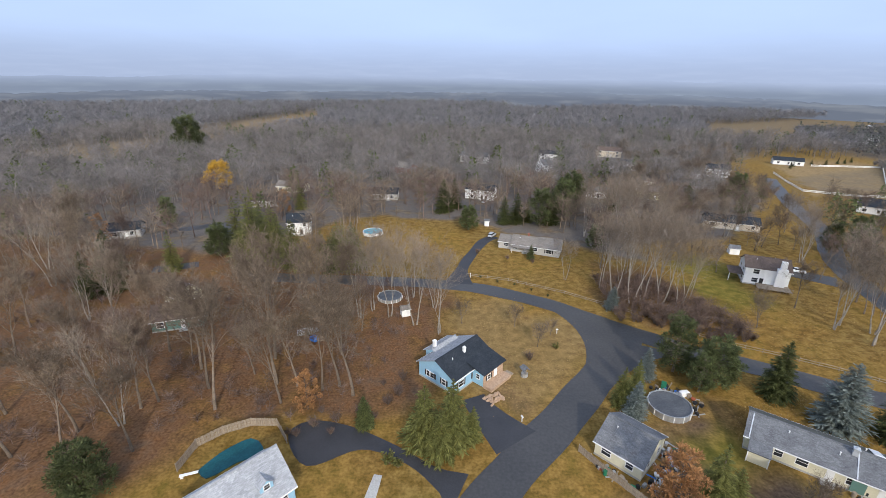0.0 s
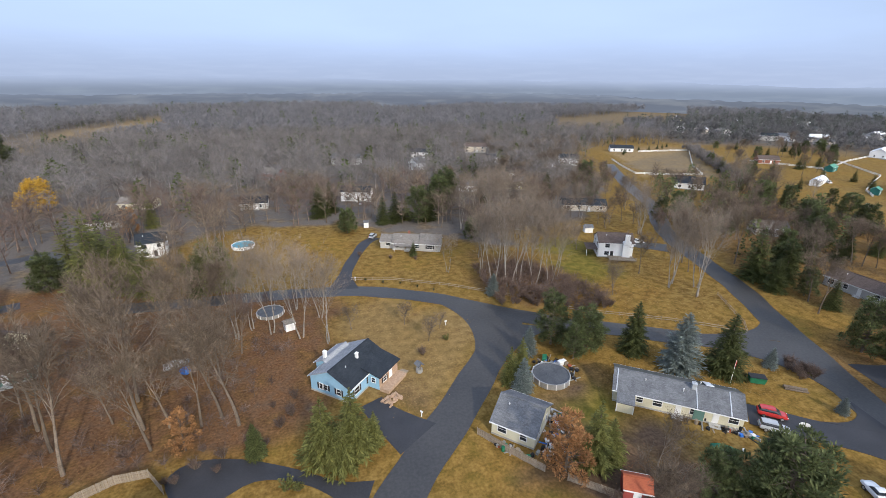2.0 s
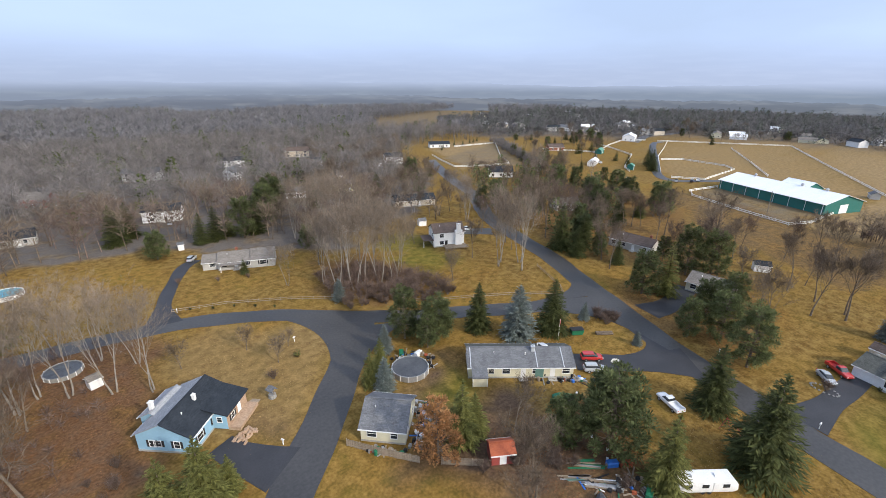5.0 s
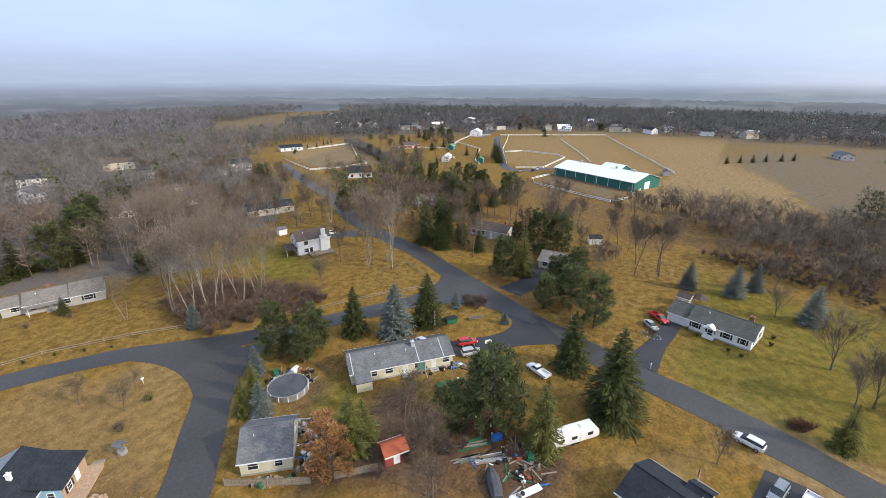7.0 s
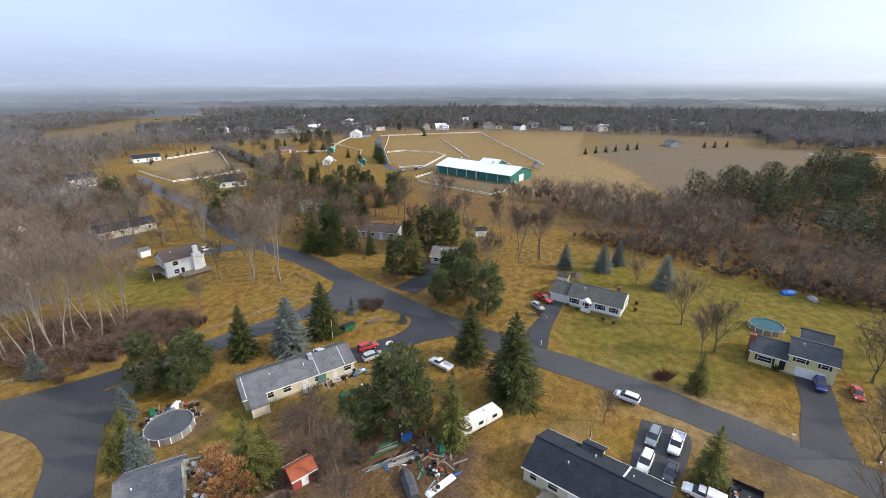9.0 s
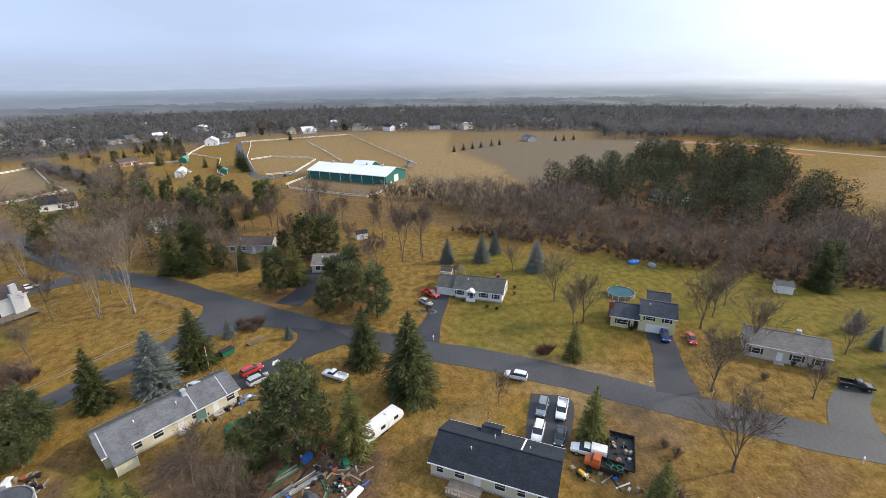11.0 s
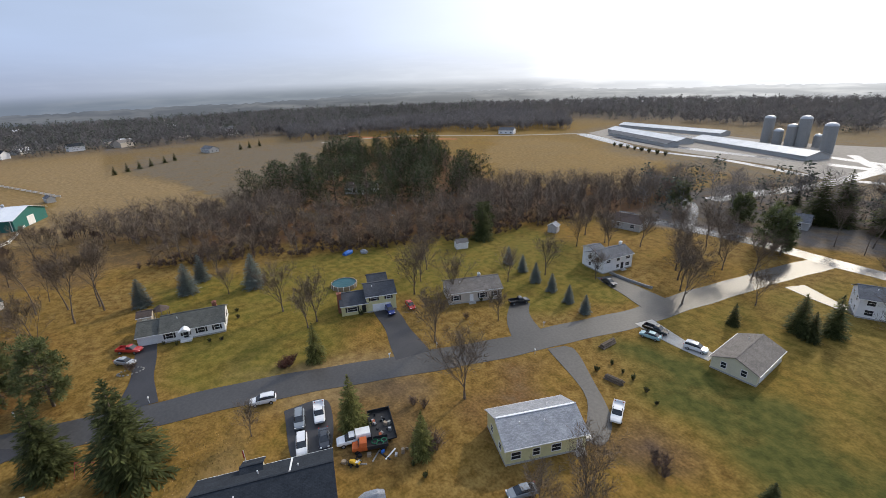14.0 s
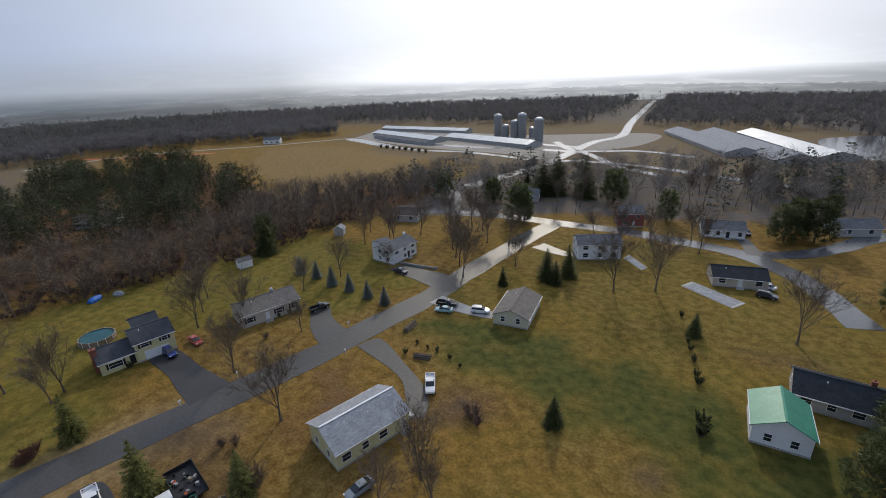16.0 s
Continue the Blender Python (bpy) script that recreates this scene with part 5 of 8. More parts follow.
for x, y, h in ((-13.4, 101, 20), (-6.6, 97.1, 20), (-0.5, 93.3, 19), (-18, 104, 18), (-2, 106, 16), (-8, 112, 17), (37.6, 125.3, 12), (101.3, 100.3, 22), (101.8, 90.8, 24), (106, 96, 21), (125, 144.8, 18), (122.5, 142.3, 19), (98, 98, 20),
                (48, 113, 22), (52, 110, 24), (56, 112, 25), (60, 110, 24), (64, 108, 20), (54, 118, 22), (62, 116, 23), (68, 112, 18), (47, 120, 20), (70, 168, 22), (60, 160, 22), (66, 158, 23), (55, 166, 20), (80, 160, 20), (75, 172, 22)):
    plant(rng.choice(POP), x, y, h / 24)
for x, y, h in ((54.6, -38.5, 14), (74, -44.9, 13), (72.5, -62.7, 8), (97.8, -54, 13.5), (100.3, -26.7, 12), (69.1, -3.6, 6), (84.1, -91.7, 11), (72.9, -100.6, 8), (8.9, -111.6, 15), (26.3, -37.8, 11), (29, -31, 9), (22, -34, 10),
                (87.7, -79.9, 9), (88.7, -60.8, 12), (49.7, -105.2, 14), (-1.1, -115.6, 16), (-28.6, -99.7, 15), (11.3, -144.4, 14), (53.6, -134.5, 13), (111.2, -21.4, 13), (98.6, -23.8, 10), (78.8, 98.1, 9),
                (18, 97, 6), (22, 88, 6), (26, 93, 4), (5, 98, 6), (132, -12, 8), (150, -12, 9), (104, -60, 11), (110, -66, 12), (58, -118, 13), (62, -124, 14), (54, -112, 12), (46, -136, 12), (38, -118, 9), (2, -150, 13), (-12, -148, 12),
                (-10, -160, 12), (66, -150, 14), (72, -142, 14), (60, -146, 13), (80, -134, 13), (90, -128, 12), (84, -122, 12), (20, -150, 10), (94, -118, 12), (100, -130, 13)):
    plant(rng.choice(YARD), x, y, h / 12)
for p, x, y, h in ((OLV[1], -2.6, 58.6, 12.0), (OLV[1], 2.0, 59.0, 12.5), (OLV[1], 0.2, 56.2, 9), (OLV[0], 5.5, 59.5, 7), (SPR[0], -13.3, 62.3, 6.5), (PIN[1], 49, 79.5, 13), (PIN[0], 54.5, 74.5, 11), (PIN[1], 51, 73, 9), (SPR[0], 65.5, 72, 12.5), (BLU[0], 70.5, 63.5, 13.5), (BLU[1], 42.3, 77.5, 7), (OLV[0], 34, 68.8, 8.5),
                   (BLU[1], 35.5, 66, 7.5), (OLV[0], 38, 72, 8), (SPR[1], 78.8, 60.1, 14), (SPR[0], 80.4, 24.1, 14), (SPR[1], 71.2, 13.2, 18), (PIN[0], 57.6, 30.5, 14.5), (OLV[0], 56.5, 20.6, 14), (PIN[2], 52, 36, 9), (PIN[1], 61, 34, 10),
                   (OLV[0], 38.5, 46.2, 12.5), (OLV[1], 42, 47, 8), (BLU[0], 139, 9, 8.3), (BLU[0], 140.1, -2.5, 9.4), (BLU[1], 147.8, -7.3, 8.6), (BLU[0], 132.5, -19.4, 10.5), (OLV[0], 84, -20.6, 9.3), (BLU[0], 90, 44.4, 3.6), (BLU[1], 90.3, 59.1, 5),
                   (PIN[1], 100.6, 25.3, 14.5), (PIN[2], 107.6, 33.5, 12), (PIN[1], 140.2, 57, 16), (PIN[2], 144.1, 51.2, 15), (OLV[0], 121.3, 53.8, 16), (SPR[0], 128, 96.2, 17), (SPR[1], 126.1, 87.9, 11), (SPR[0], 158.8, 103.2, 14), (PIN[0], 198.7, 96.8, 15.5),
                   (SPR[1], 189.4, 100.8, 10), (PIN[0], 203.5, 159.1, 14), (PIN[2], 215.4, 155.4, 12), (PIN[0], 221.4, 132.7, 13), (OLV[0], 60.3, -18.5, 11), (OLV[0], 48.1, -25, 8.5), (BLU[1], 97.5, -89.2, 6), (BLU[1], 90.3, -88.3, 5.7),
                   (BLU[1], 82.6, -86, 6), (BLU[1], 75.5, -85, 5.4), (BLU[1], 68.1, -83.3, 5.2), (BLU[1], 61.7, -81.9, 5.2), (SPR[0], 120.7, -97.8, 14.5), (PIN[1], 124, -101, 13), (SPR[1], 11.6, -56.5, 5.6), (SPR[1], -9.7, -95.2, 5.6), (SPR[0], 37.1, -104.1, 5.6),
                   (SPR[1], 26.9, -112.1, 9.5), (SPR[0], 21.8, -116.2, 10), (SPR[1], 24, -110, 7), (PIN[0], 51.3, -163.4, 15), (PIN[1], 48, -160, 13), (SPR[1], 53, -206, 20), (SPR[0], 46.7, -208, 21), (SPR[1], 33.2, -207, 20), (PIN[0], 20, -200, 15), (PIN[0], -36.5, -167.8, 12.5),
                   (PIN[0], -45.2, -171, 14), (PIN[2], -41, -176, 13), (PIN[0], -36, -66, 12), (PIN[2], -40, -74, 16), (PIN[0], -46, -62, 15), (PIN[1], -50, -90, 17), (OLV[0], -63.7, 142.4, 23), (OLV[1], -57, 141, 18), (OLV[0], -72, 147.5, 19), (OLV[1], -66, 153.6, 15), (OLV[0], -50, 137, 14), (OLV[1], -33.7, 133.7, 15), (SPR[0], -29.6, 136.2, 14), (SPR[1], -99, 122, 15), (OLV[0], -84, 128, 13),
                   (SPR[0], -95.9, 113, 9), (OLV[0], -65.6, 198.8, 13), (PIN[0], -50.9, 47.4, 9.5), (SPR[0], -82.2, 152.8, 9), (OLV[0], -41.7, 143.3, 9), (SPR[1], -36, 138, 11), (SPR[0], -58, 146, 12), (PIN[0], -75, 140, 11), (PIN[0], 10, 172, 10), (PIN[1], 40, 178, 16),
                   (SPR[1], 45, 182, 15), (PIN[2], 52, 190, 17), (PIN[0], 58, 200, 18), (SPR[0], 5, 205, 14), (SPR[1], 0, 198, 15), (SPR[0], 80, 205, 13), (SPR[1], 118, 212, 12), (PIN[0], 150, 150, 11), (PIN[1], 140, 152, 12), (PIN[2], 155, 158, 12), (SPR[1], 30, 142, 5),
                   (BLU[0], 45.5, 107, 6.5), (SPR[0], 25.5, 181, 12), (SPR[1], 31, 183, 13), (OLV[0], 36, 184, 11), (PIN[0], 176, 112, 12), (PIN[1], 182, 118, 14), (PIN[2], 192, 130, 13), (SPR[0], 168, 100, 10), (PIN[1], 146, 102, 13), (SPR[1], 135, 92, 14),
                   (PIN[0], 115, 40, 11), (PIN[2], 125, 38, 11), (PIN[1], 103, 39, 10), (PIN[2], 116, 58, 13), (PIN[0], 208, 118, 13), (OLV[1], -62, 136, 22), (OLV[0], -59, 133, 15), (OLV[1], -47, 131, 16), (OLV[0], -53, 135, 17), (OLV[0], -31, 129.5, 17), (OLV[1], -27.5, 131.5, 14), (SPR[1], -35, 128, 12), (PIN[1], -110, 171, 12), (SPR[0], -97, 110, 13), (SPR[1], -92, 113, 10), (PIN[0], -31, -59, 12), (PIN[2], -52, -122, 15), (PIN[0], -57, -113, 16), (SPR[0], 310, 160, 14), (SPR[1], 318, 166, 13), (SPR[0], 326, 172, 14), (SPR[1], 303, 156, 12)):
    base = {"spruce_tree": 14, "blue_spruce": 12, "pine_tree": 15}[p.name.split(".")[0]]
    plant(p, x, y, h / base)
for x, y, h in ((32.9, 45.4, 12), (34.5, 47.5, 9), (-24.5, 66.5, 8), (-70, 190, 11), (-122, 150, 11), (196, 128, 10)):
    plant(LEAFY, x, y, h / 12)
plant(GOLD, -118, 232, 1.25)
plant(PIN[0], -186, 330, 1.9)
for x, y in ((263, 341), (277, 340), (287, 339), (307, 346), (248, 322), (256, 330), (317, 352), (300, 344), (404, 6), (412, -2), (420, -10), (430, -20), (438, -28), (395, 14), (470, -95), (476, -106), (466, -86)):
    plant(SPR[1], x, y, 0.3 if y > 100 else 0.45)
r4 = random.Random(17)
for x, y, sc in [(r4.uniform(112, 185), r4.uniform(18, 135), r4.uniform(0.55, 0.95)) for _ in range(46)]:
    if min(math.hypot(x - a, y - b) for a, b in ((150, 81), (133, 46), (163, 43), (175, 131), (120, 60), (116, 50), (125, 50), (126, 120), (122, 100), (118, 85))) > 9:
        plant(r4.choice(OAK + OAKR), x, y, sc)
for x, y in ((128, 128), (134, 122), (150, 135), (160, 140), (146, 118), (168, 120), (185, 150), (178, 160), (194, 172), (212, 180), (222, 190), (230, 176), (238, 160), (250, 190), (112, 168), (92, 172), (96, 190), (140, 175), (132, 190), (150, 205), (160, 222), (120, 246), (142, 250)):
    plant(r4.choice(OAK + POP + OAKR), x, y, r4.uniform(0.5, 0.85))
# trees between the houses
HOUSE_AT = [(o.matrix_basis.translation.x, o.matrix_basis.translation.y) for o in bpy.data.objects if o.parent is None and o.name.split(".")[0] in ("house", "garage", "shed", "swimming_pool", "barn")]
LINES = [(q.x, q.y) for pts in ([(208, 285), (158, 178), (124, 111), (102, 56), (86, 11), (70, -38)], [(103, 62), (68, 81), (40, 99), (8, 119), (-25, 122)], [(5, 121), (8, 139), (15, 159)], [(122, 126), (112, 133)],
                                      [(110, -164), (34, -164), (-6, -158), (-39, -129)], [(70, -38), (53, -89), (36, -165)]) for q in curve(pts, 5)]
for region, count, kinds in (([(112, 55), (135, 100), (170, 170), (205, 240), (245, 205), (215, 140), (180, 105), (150, 55), (125, 35)], 52, OAK + OAKR + PIN + YARD + [SPR[0], OLV[0]]),
                             ([(45, 125), (70, 100), (110, 108), (140, 170), (180, 250), (120, 265), (60, 215), (35, 165)], 60, OAK + OAKR + YARD + YARD + [PIN[0], SPR[1]]),
                             ([(110, -175), (20, -178), (-60, -172), (-110, -215), (-60, -245), (60, -235), (105, -215)], 34, OAK + OAKR + [PIN[0], SPR[0], PIN[2]]),
                             ([(215, 150), (285, 140), (300, 170), (430, 262), (420, 330), (330, 345), (250, 230)], 46, OAK + [PIN[0], PIN[2], SPR[0], PIN[1]]),
                             ([(480, 190), (560, 140), (640, 180), (660, 300), (560, 300), (470, 270)], 34, OAK + [PIN[0], PIN[2], SPR[0], PIN[1]])):
    xs, ys = [q[0] for q in region], [q[1] for q in region]
    left = count
    while left:
        x, y = r4.uniform(min(xs), max(xs)), r4.uniform(min(ys), max(ys))
        if soft_mask(np.array([x]), np.array([y]), region)[0]:
            left -= 1
            if min(math.hypot(x - a, y - b) for a, b in HOUSE_AT) > 12 and min(math.hypot(x - a, y - b) for a, b in LINES) > 7:
                plant(r4.choice(kinds), x, y, r4.uniform(0.45, 0.85))
# pine grove
grove = [(227, -34), (225, -58), (176, -70), (166, -95), (183, -150), (268, -200), (325, -203), (378, -140), (321, -108), (282, -60)]
r3 = random.Random(5)
n = 0
while n < 140:
    x, y = r3.uniform(160, 380), r3.uniform(-205, -32)
    if soft_mask(np.array([x]), np.array([y]), grove)[0] and math.hypot(x - 222, y + 97) > 13:
        plant(GRV[n % 2], x, y, r3.uniform(0.78, 1.25))
        n += 1


# ---- woods ----
def scatter(seed, count, boxes, avoid=(), keep=None):
    """Random places inside outlines."""
    r = np.random.RandomState(seed)
    out = []
    for poly, share in boxes:
        p = np.array(poly)
        need = int(count * share)
        got = 0
        while got < need:
            q = r.uniform(p.min(0), p.max(0), (need * 3, 2))
            ok = soft_mask(q[:, 0], q[:, 1], poly) > 0
            for a in avoid:
                ok &= soft_mask(q[:, 0], q[:, 1], a) == 0
            q = q[ok][: need - got]
            out.append(q)
            got += len(q)
            if not len(q):
                break
    return np.concatenate(out)


ROADS_CLEAR = [(a.x, a.y) for a in curve([(208, 285), (158, 178), (124, 111), (102, 56), (86, 11), (70, -38), (53, -89), (36, -165)], 6)]
CLEAR = [(h_[0], h_[1], 13) for h_ in FAR] + [(-64, 98, 9), (-56, 166, 8), (206, 206, 13), (30, 151, 16), (222, -97, 12), (-27, 165, 6), (-14, 110, 5), (-62, 138, 15), (-46, 132, 13), (-30, 126, 12), (-78, 142, 12), (-60, 90, 9), (-27, 155, 12), (-118, 222, 14), (-55, 121, 13), (-36, 121, 12), (-68, 127, 10), (-58, 150, 8)] + [(x, y, 9) for x, y in [(-108.7, 164.4), (-99.0, 169.1), (-90.7, 173.9), (-81.8, 162.3), (-90.7, 127.9), (-82.0, 131.4), (-78.8, 132.9)]] + [(x, y, 7) for x, y in ROADS_CLEAR]


def clear_of(q):
    ok = np.ones(len(q), bool)
    for x, y, d in CLEAR:
        ok &= np.hypot(q[:, 0] - x, q[:, 1] - y) > d
    return q[ok]


FIELDS = [poly for key, poly, amount in ZONES if key in ("plough", "dry")]
OPEN = FIELDS + [[(a * k, b * k) for a, b in poly] for poly in FIELDS if math.hypot(*poly[0]) > 400 for k in (0.9,)] + [
    [(-36, 150), (-24, 182), (24, 186), (46, 140), (38, 112), (5, 124), (-10, 150)], [(205, 240), (320, 335), (330, 360), (240, 365)],
    [(95, 217), (126, 217), (126, 243), (98, 243)], [(160, 272), (195, 268), (195, 292), (165, 298)], [(105, 288), (132, 288), (138, 358), (118, 358)]]
near_wood = clear_of(scatter(1, 66, [([(-22, 68), (-14, 92), (-14, 120), (-60, 135), (-130, 150), (-140, 30), (-70, 50), (-44, 64)], 1.0)]))
for i, (x, y) in enumerate(near_wood):
    if y > 104 and -78 < x < -20:
        continue
    plant((OAK + OAKR + POP)[i % 8], x, y, rng.uniform(0.7, 1.05))


def wood_stuff(name, label, places, seed, h0, h1, twigs, material, width=0.06):
    """Many bare trees as one mesh: a tapered trunk each and rising twigs."""
    r = np.random.RandomState(seed)
    n = len(places)
    h = r.uniform(h0, h1, n)
    base = np.concatenate([places, np.zeros((n, 1))], 1)
    # trunks: three-sided spikes
    ang = np.array([0, 2.1, 4.2])
    tri = np.stack([np.cos(ang), np.sin(ang), 0 * ang], 1)
    low = base[:, None, :] + tri[None] * (h * 0.014)[:, None, None]
    top = base + np.stack([r.normal(0, 0.04, n) * h, r.normal(0, 0.04, n) * h, h * 0.8], 1)
    tv = np.concatenate([low, top[:, None, :]], 1).reshape(-1, 3)
    k = np.arange(n)[:, None, None] * 4
    tf = (k + np.array([[0, 1, 3], [1, 2, 3], [2, 0, 3]])[None]).reshape(-1, 3)
    # twigs
    f = r.uniform(0.32, 0.95, (n, twigs))
    az_ = r.uniform(0, 2 * np.pi, (n, twigs))
    reach = h[:, None] * 0.3 * np.sin(np.pi * np.clip(1.12 - f, 0.08, 0.9)) * r.uniform(0.5, 1.15, (n, twigs))
    s0 = r.uniform(0.0, 0.55, (n, twigs))
    dirv = np.stack([np.cos(az_), np.sin(az_), r.uniform(0.35, 1.1, (n, twigs))], -1)
    start = base[:, None, :] + np.stack([0 * f, 0 * f, h[:, None] * f * 0.78], -1) + dirv * (reach * s0)[..., None]
    d2 = dirv + r.normal(0, 0.4, dirv.shape)
    end = start + d2 * (reach * 0.8 + 0.5)[..., None]
    side = np.cross(d2, r.normal(0, 1, d2.shape))
    side /= np.linalg.norm(side, axis=-1, keepdims=True) + 1e-6
    side *= width * r.uniform(0.6, 1.6, (n, twigs))[..., None]
    wv = np.stack([start - side, start + side, end], 2).reshape(-1, 3)
    wf = np.arange(len(wv)).reshape(-1, 3) + len(tv)
    me = bpy.data.meshes.new(name)
    v = np.concatenate([tv, wv])
    fc = np.concatenate([tf, wf])
    me.vertices.add(len(v))
    me.vertices.foreach_set("co", v.ravel())
    me.loops.add(len(fc) * 3)
    me.loops.foreach_set("vertex_index", fc.ravel())
    me.polygons.add(len(fc))
    me.polygons.foreach_set("loop_start", np.arange(0, len(fc) * 3, 3))
    me.materials.append(material)
    me.update(calc_edges=True)
    return tagged(new(name, me), label, "woods", "", "stuff")


def evergreen_stuff(name, label, places, seed, h0, h1, material, tufts=60):
    """Many far conifers as one mesh of needle tufts."""
    r = np.random.RandomState(seed)
    n = len(places)
    h = r.uniform(h0, h1, n)
    f = r.uniform(0.05, 1.0, (n, tufts)) ** 1.2
    a = r.uniform(0, 2 * np.pi, (n, tufts))
    rad = h[:, None] * 0.27 * (1 - f) ** 0.7 * r.uniform(0.3, 1.05, (n, tufts)) + 0.1
    c = np.concatenate([places, np.zeros((n, 1))], 1)[:, None, :] + np.stack([np.cos(a) * rad, np.sin(a) * rad, h[:, None] * f], -1)
    d = np.stack([np.cos(a), np.sin(a), r.uniform(-0.3, 0.5, (n, tufts))], -1) + r.normal(0, 0.4, (n, tufts, 3))
    side = np.cross(d, r.normal(0, 1, d.shape))
    side /= np.linalg.norm(side, axis=-1, keepdims=True) + 1e-6
    sz = h[:, None, None] * 0.065
    v = np.stack([c, c + d * sz * 0.5 + side * sz * 0.45, c + d * sz * 1.2, c + d * sz * 0.5 - side * sz * 0.45], 2).reshape(-1, 3)
    me = bpy.data.meshes.new(name)
    me.from_pydata(v.tolist(), [], np.arange(len(v)).reshape(-1, 4).tolist())
    me.materials.append(material)
    me.update()
    return tagged(new(name, me), label, "woods", "", "stuff")


W_NW = [(-60, 135), (-10, 185), (20, 190), (70, 140), (75, 165), (115, 200), (200, 300), (225, 370), (330, 365), (330, 480), (200, 480), (-330, 480), (-330, 60), (-140, 30), (-130, 150)]
mid = clear_of(scatter(2, 3300, [(W_NW, 1.0)], OPEN))
# twig colours for the distance, greyed and paled to stand in for haze
M["twig_haze"] = leaf_mat("haze_grey_twigs", (0.125, 0.112, 0.105), (0.225, 0.205, 0.193), 0.05, 0.1, 0.2)
M["twig_far"] = leaf_mat("far_haze_twigs", (0.14, 0.134, 0.136), (0.225, 0.217, 0.22), 0.05, 0.1, 0.35)
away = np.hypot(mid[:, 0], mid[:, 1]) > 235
wood_stuff("woods", "bare grey-brown winter woods", mid[~away][::2], 3, 13, 20, 95, M["twig"], 0.06)
wood_stuff("woods", "bare reddish-brown winter woods", mid[~away][1::2], 4, 12, 19, 95, M["twig_red"], 0.06)
wood_stuff("woods", "winter woods in haze-greyed twigs", mid[away], 33, 12, 20, 95, M["twig_haze"], 0.07)
under = clear_of(scatter(22, 800, [([(-24, 62), (-10, 76), (-8, 118), (-60, 135), (-130, 150), (-140, 30), (-70, 40), (-44, 62)], 1.0)]))
wood_stuff("undergrowth", "low brown brush under the bare trees", under, 23, 1.5, 4.5, 60, M["twig_red"], 0.035)
W_FAR = [(-330, 60), (-330, 480), (330, 480), (340, 370), (420, 560), (850, 620), (600, 850), (0, 1020), (-700, 760), (-950, 60)]
far = scatter(5, 9500, [(W_FAR, 1.0)], OPEN)
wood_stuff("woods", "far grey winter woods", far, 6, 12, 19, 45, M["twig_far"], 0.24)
HEDGE = [(185, -2), (240, 40), (236, -28), (226, -55), (172, -66), (160, -92), (182, -156), (150, -190), (125, -228), (106, -215), (108, -165), (122, -146), (138, -92), (152, -60), (180, -22)]
hedge = clear_of(scatter(7, 1450, [(HEDGE, 1.0)]))
wood_stuff("hedgerow_trees", "bare trees of the brown hedgerow", hedge[::2], 8, 4, 15, 100, M["twig_pale"], 0.045)
wood_stuff("hedgerow_brush", "reddish-brown brush of the hedgerow", hedge[1::3], 28, 2, 6, 80, M["twig_red"], 0.05)
brush = clear_of(scatter(24, 260, [([(44, 106), (52, 103), (62, 96), (72, 91), (76, 96), (70, 112), (60, 122), (46, 124)], 1.0)]))
wood_stuff("undergrowth", "tall reddish-brown brush beside the street", brush, 25, 1.5, 5.5, 90, M["twig_red"], 0.035)
fill = clear_of(scatter(26, 330, [([(112, 150), (135, 175), (172, 250), (195, 305), (235, 375), (150, 390), (95, 330), (85, 250), (80, 190)], 1.0)], OPEN))
wood_stuff("woods", "bare trees between the far houses", fill, 27, 8, 15, 95, M["twig"], 0.06)
EDGE = [(171, 12), (159, -17), (143, -46), (132, -74), (120, -98), (119, -120)] + [(106, -160), (122, -146), (140, -92), (154, -60), (182, -22)]
edge_brush = clear_of(scatter(34, 620, [(EDGE, 1.0)]))
wood_stuff("hedgerow_brush", "low red-brown brush along the lawns", edge_brush, 35, 0.8, 3.6, 70, M["twig_red"], 0.04)
wood_stuff("hedgerow_trees", "slender bare trees along the lawns", edge_brush[::7], 36, 6, 12, 130, M["twig"], 0.04)
lane_brush = clear_of(scatter(37, 260, [([(330, 330), (320, 336), (236, 203), (246, 197)], 1.0)]))
wood_stuff("hedgerow_brush", "brown brush along the power line", lane_brush, 38, 3, 8, 90, M["twig_haze"], 0.06)
GAP = [(140, 112), (180, 106), (205, 118), (232, 165), (250, 205), (222, 232), (196, 232), (165, 190), (150, 150)]
gap_trees = clear_of(scatter(39, 150, [(GAP, 1.0)]))
wood_stuff("woods", "bare trees between the street and the paddocks", gap_trees[::2], 40, 7, 14, 110, M["twig"], 0.05)
evergreen_stuff("evergreens", "dark evergreens between the street and the paddocks", gap_trees[1::3], 41, 8, 14, M["pine"], 160)
S_WOOD = [(112, -170), (60, -185), (40, -215), (-20, -195), (-130, -205), (-160, -300), (0, -290), (70, -255), (110, -250), (135, -235)]
swood = clear_of(scatter(9, 360, [(S_WOOD, 1.0)]))
wood_stuff("woods", "bare trees among the houses", swood, 10, 10, 18, 100, M["twig_haze"], 0.055)
E_FAR = [(560, 260), (480, 260), (430, 330), (340, 370), (420, 560), (800, 620), (980, 300), (980, -300), (780, -620), (560, -500), (560, -230), (560, -60), (570, 120)]
efar = scatter(11, 7500, [(E_FAR, 1.0)])
for vx, vy in VILLAGE:
    efar = efar[np.hypot(efar[:, 0] - vx * 0.98, efar[:, 1] - vy * 0.98) > 15]
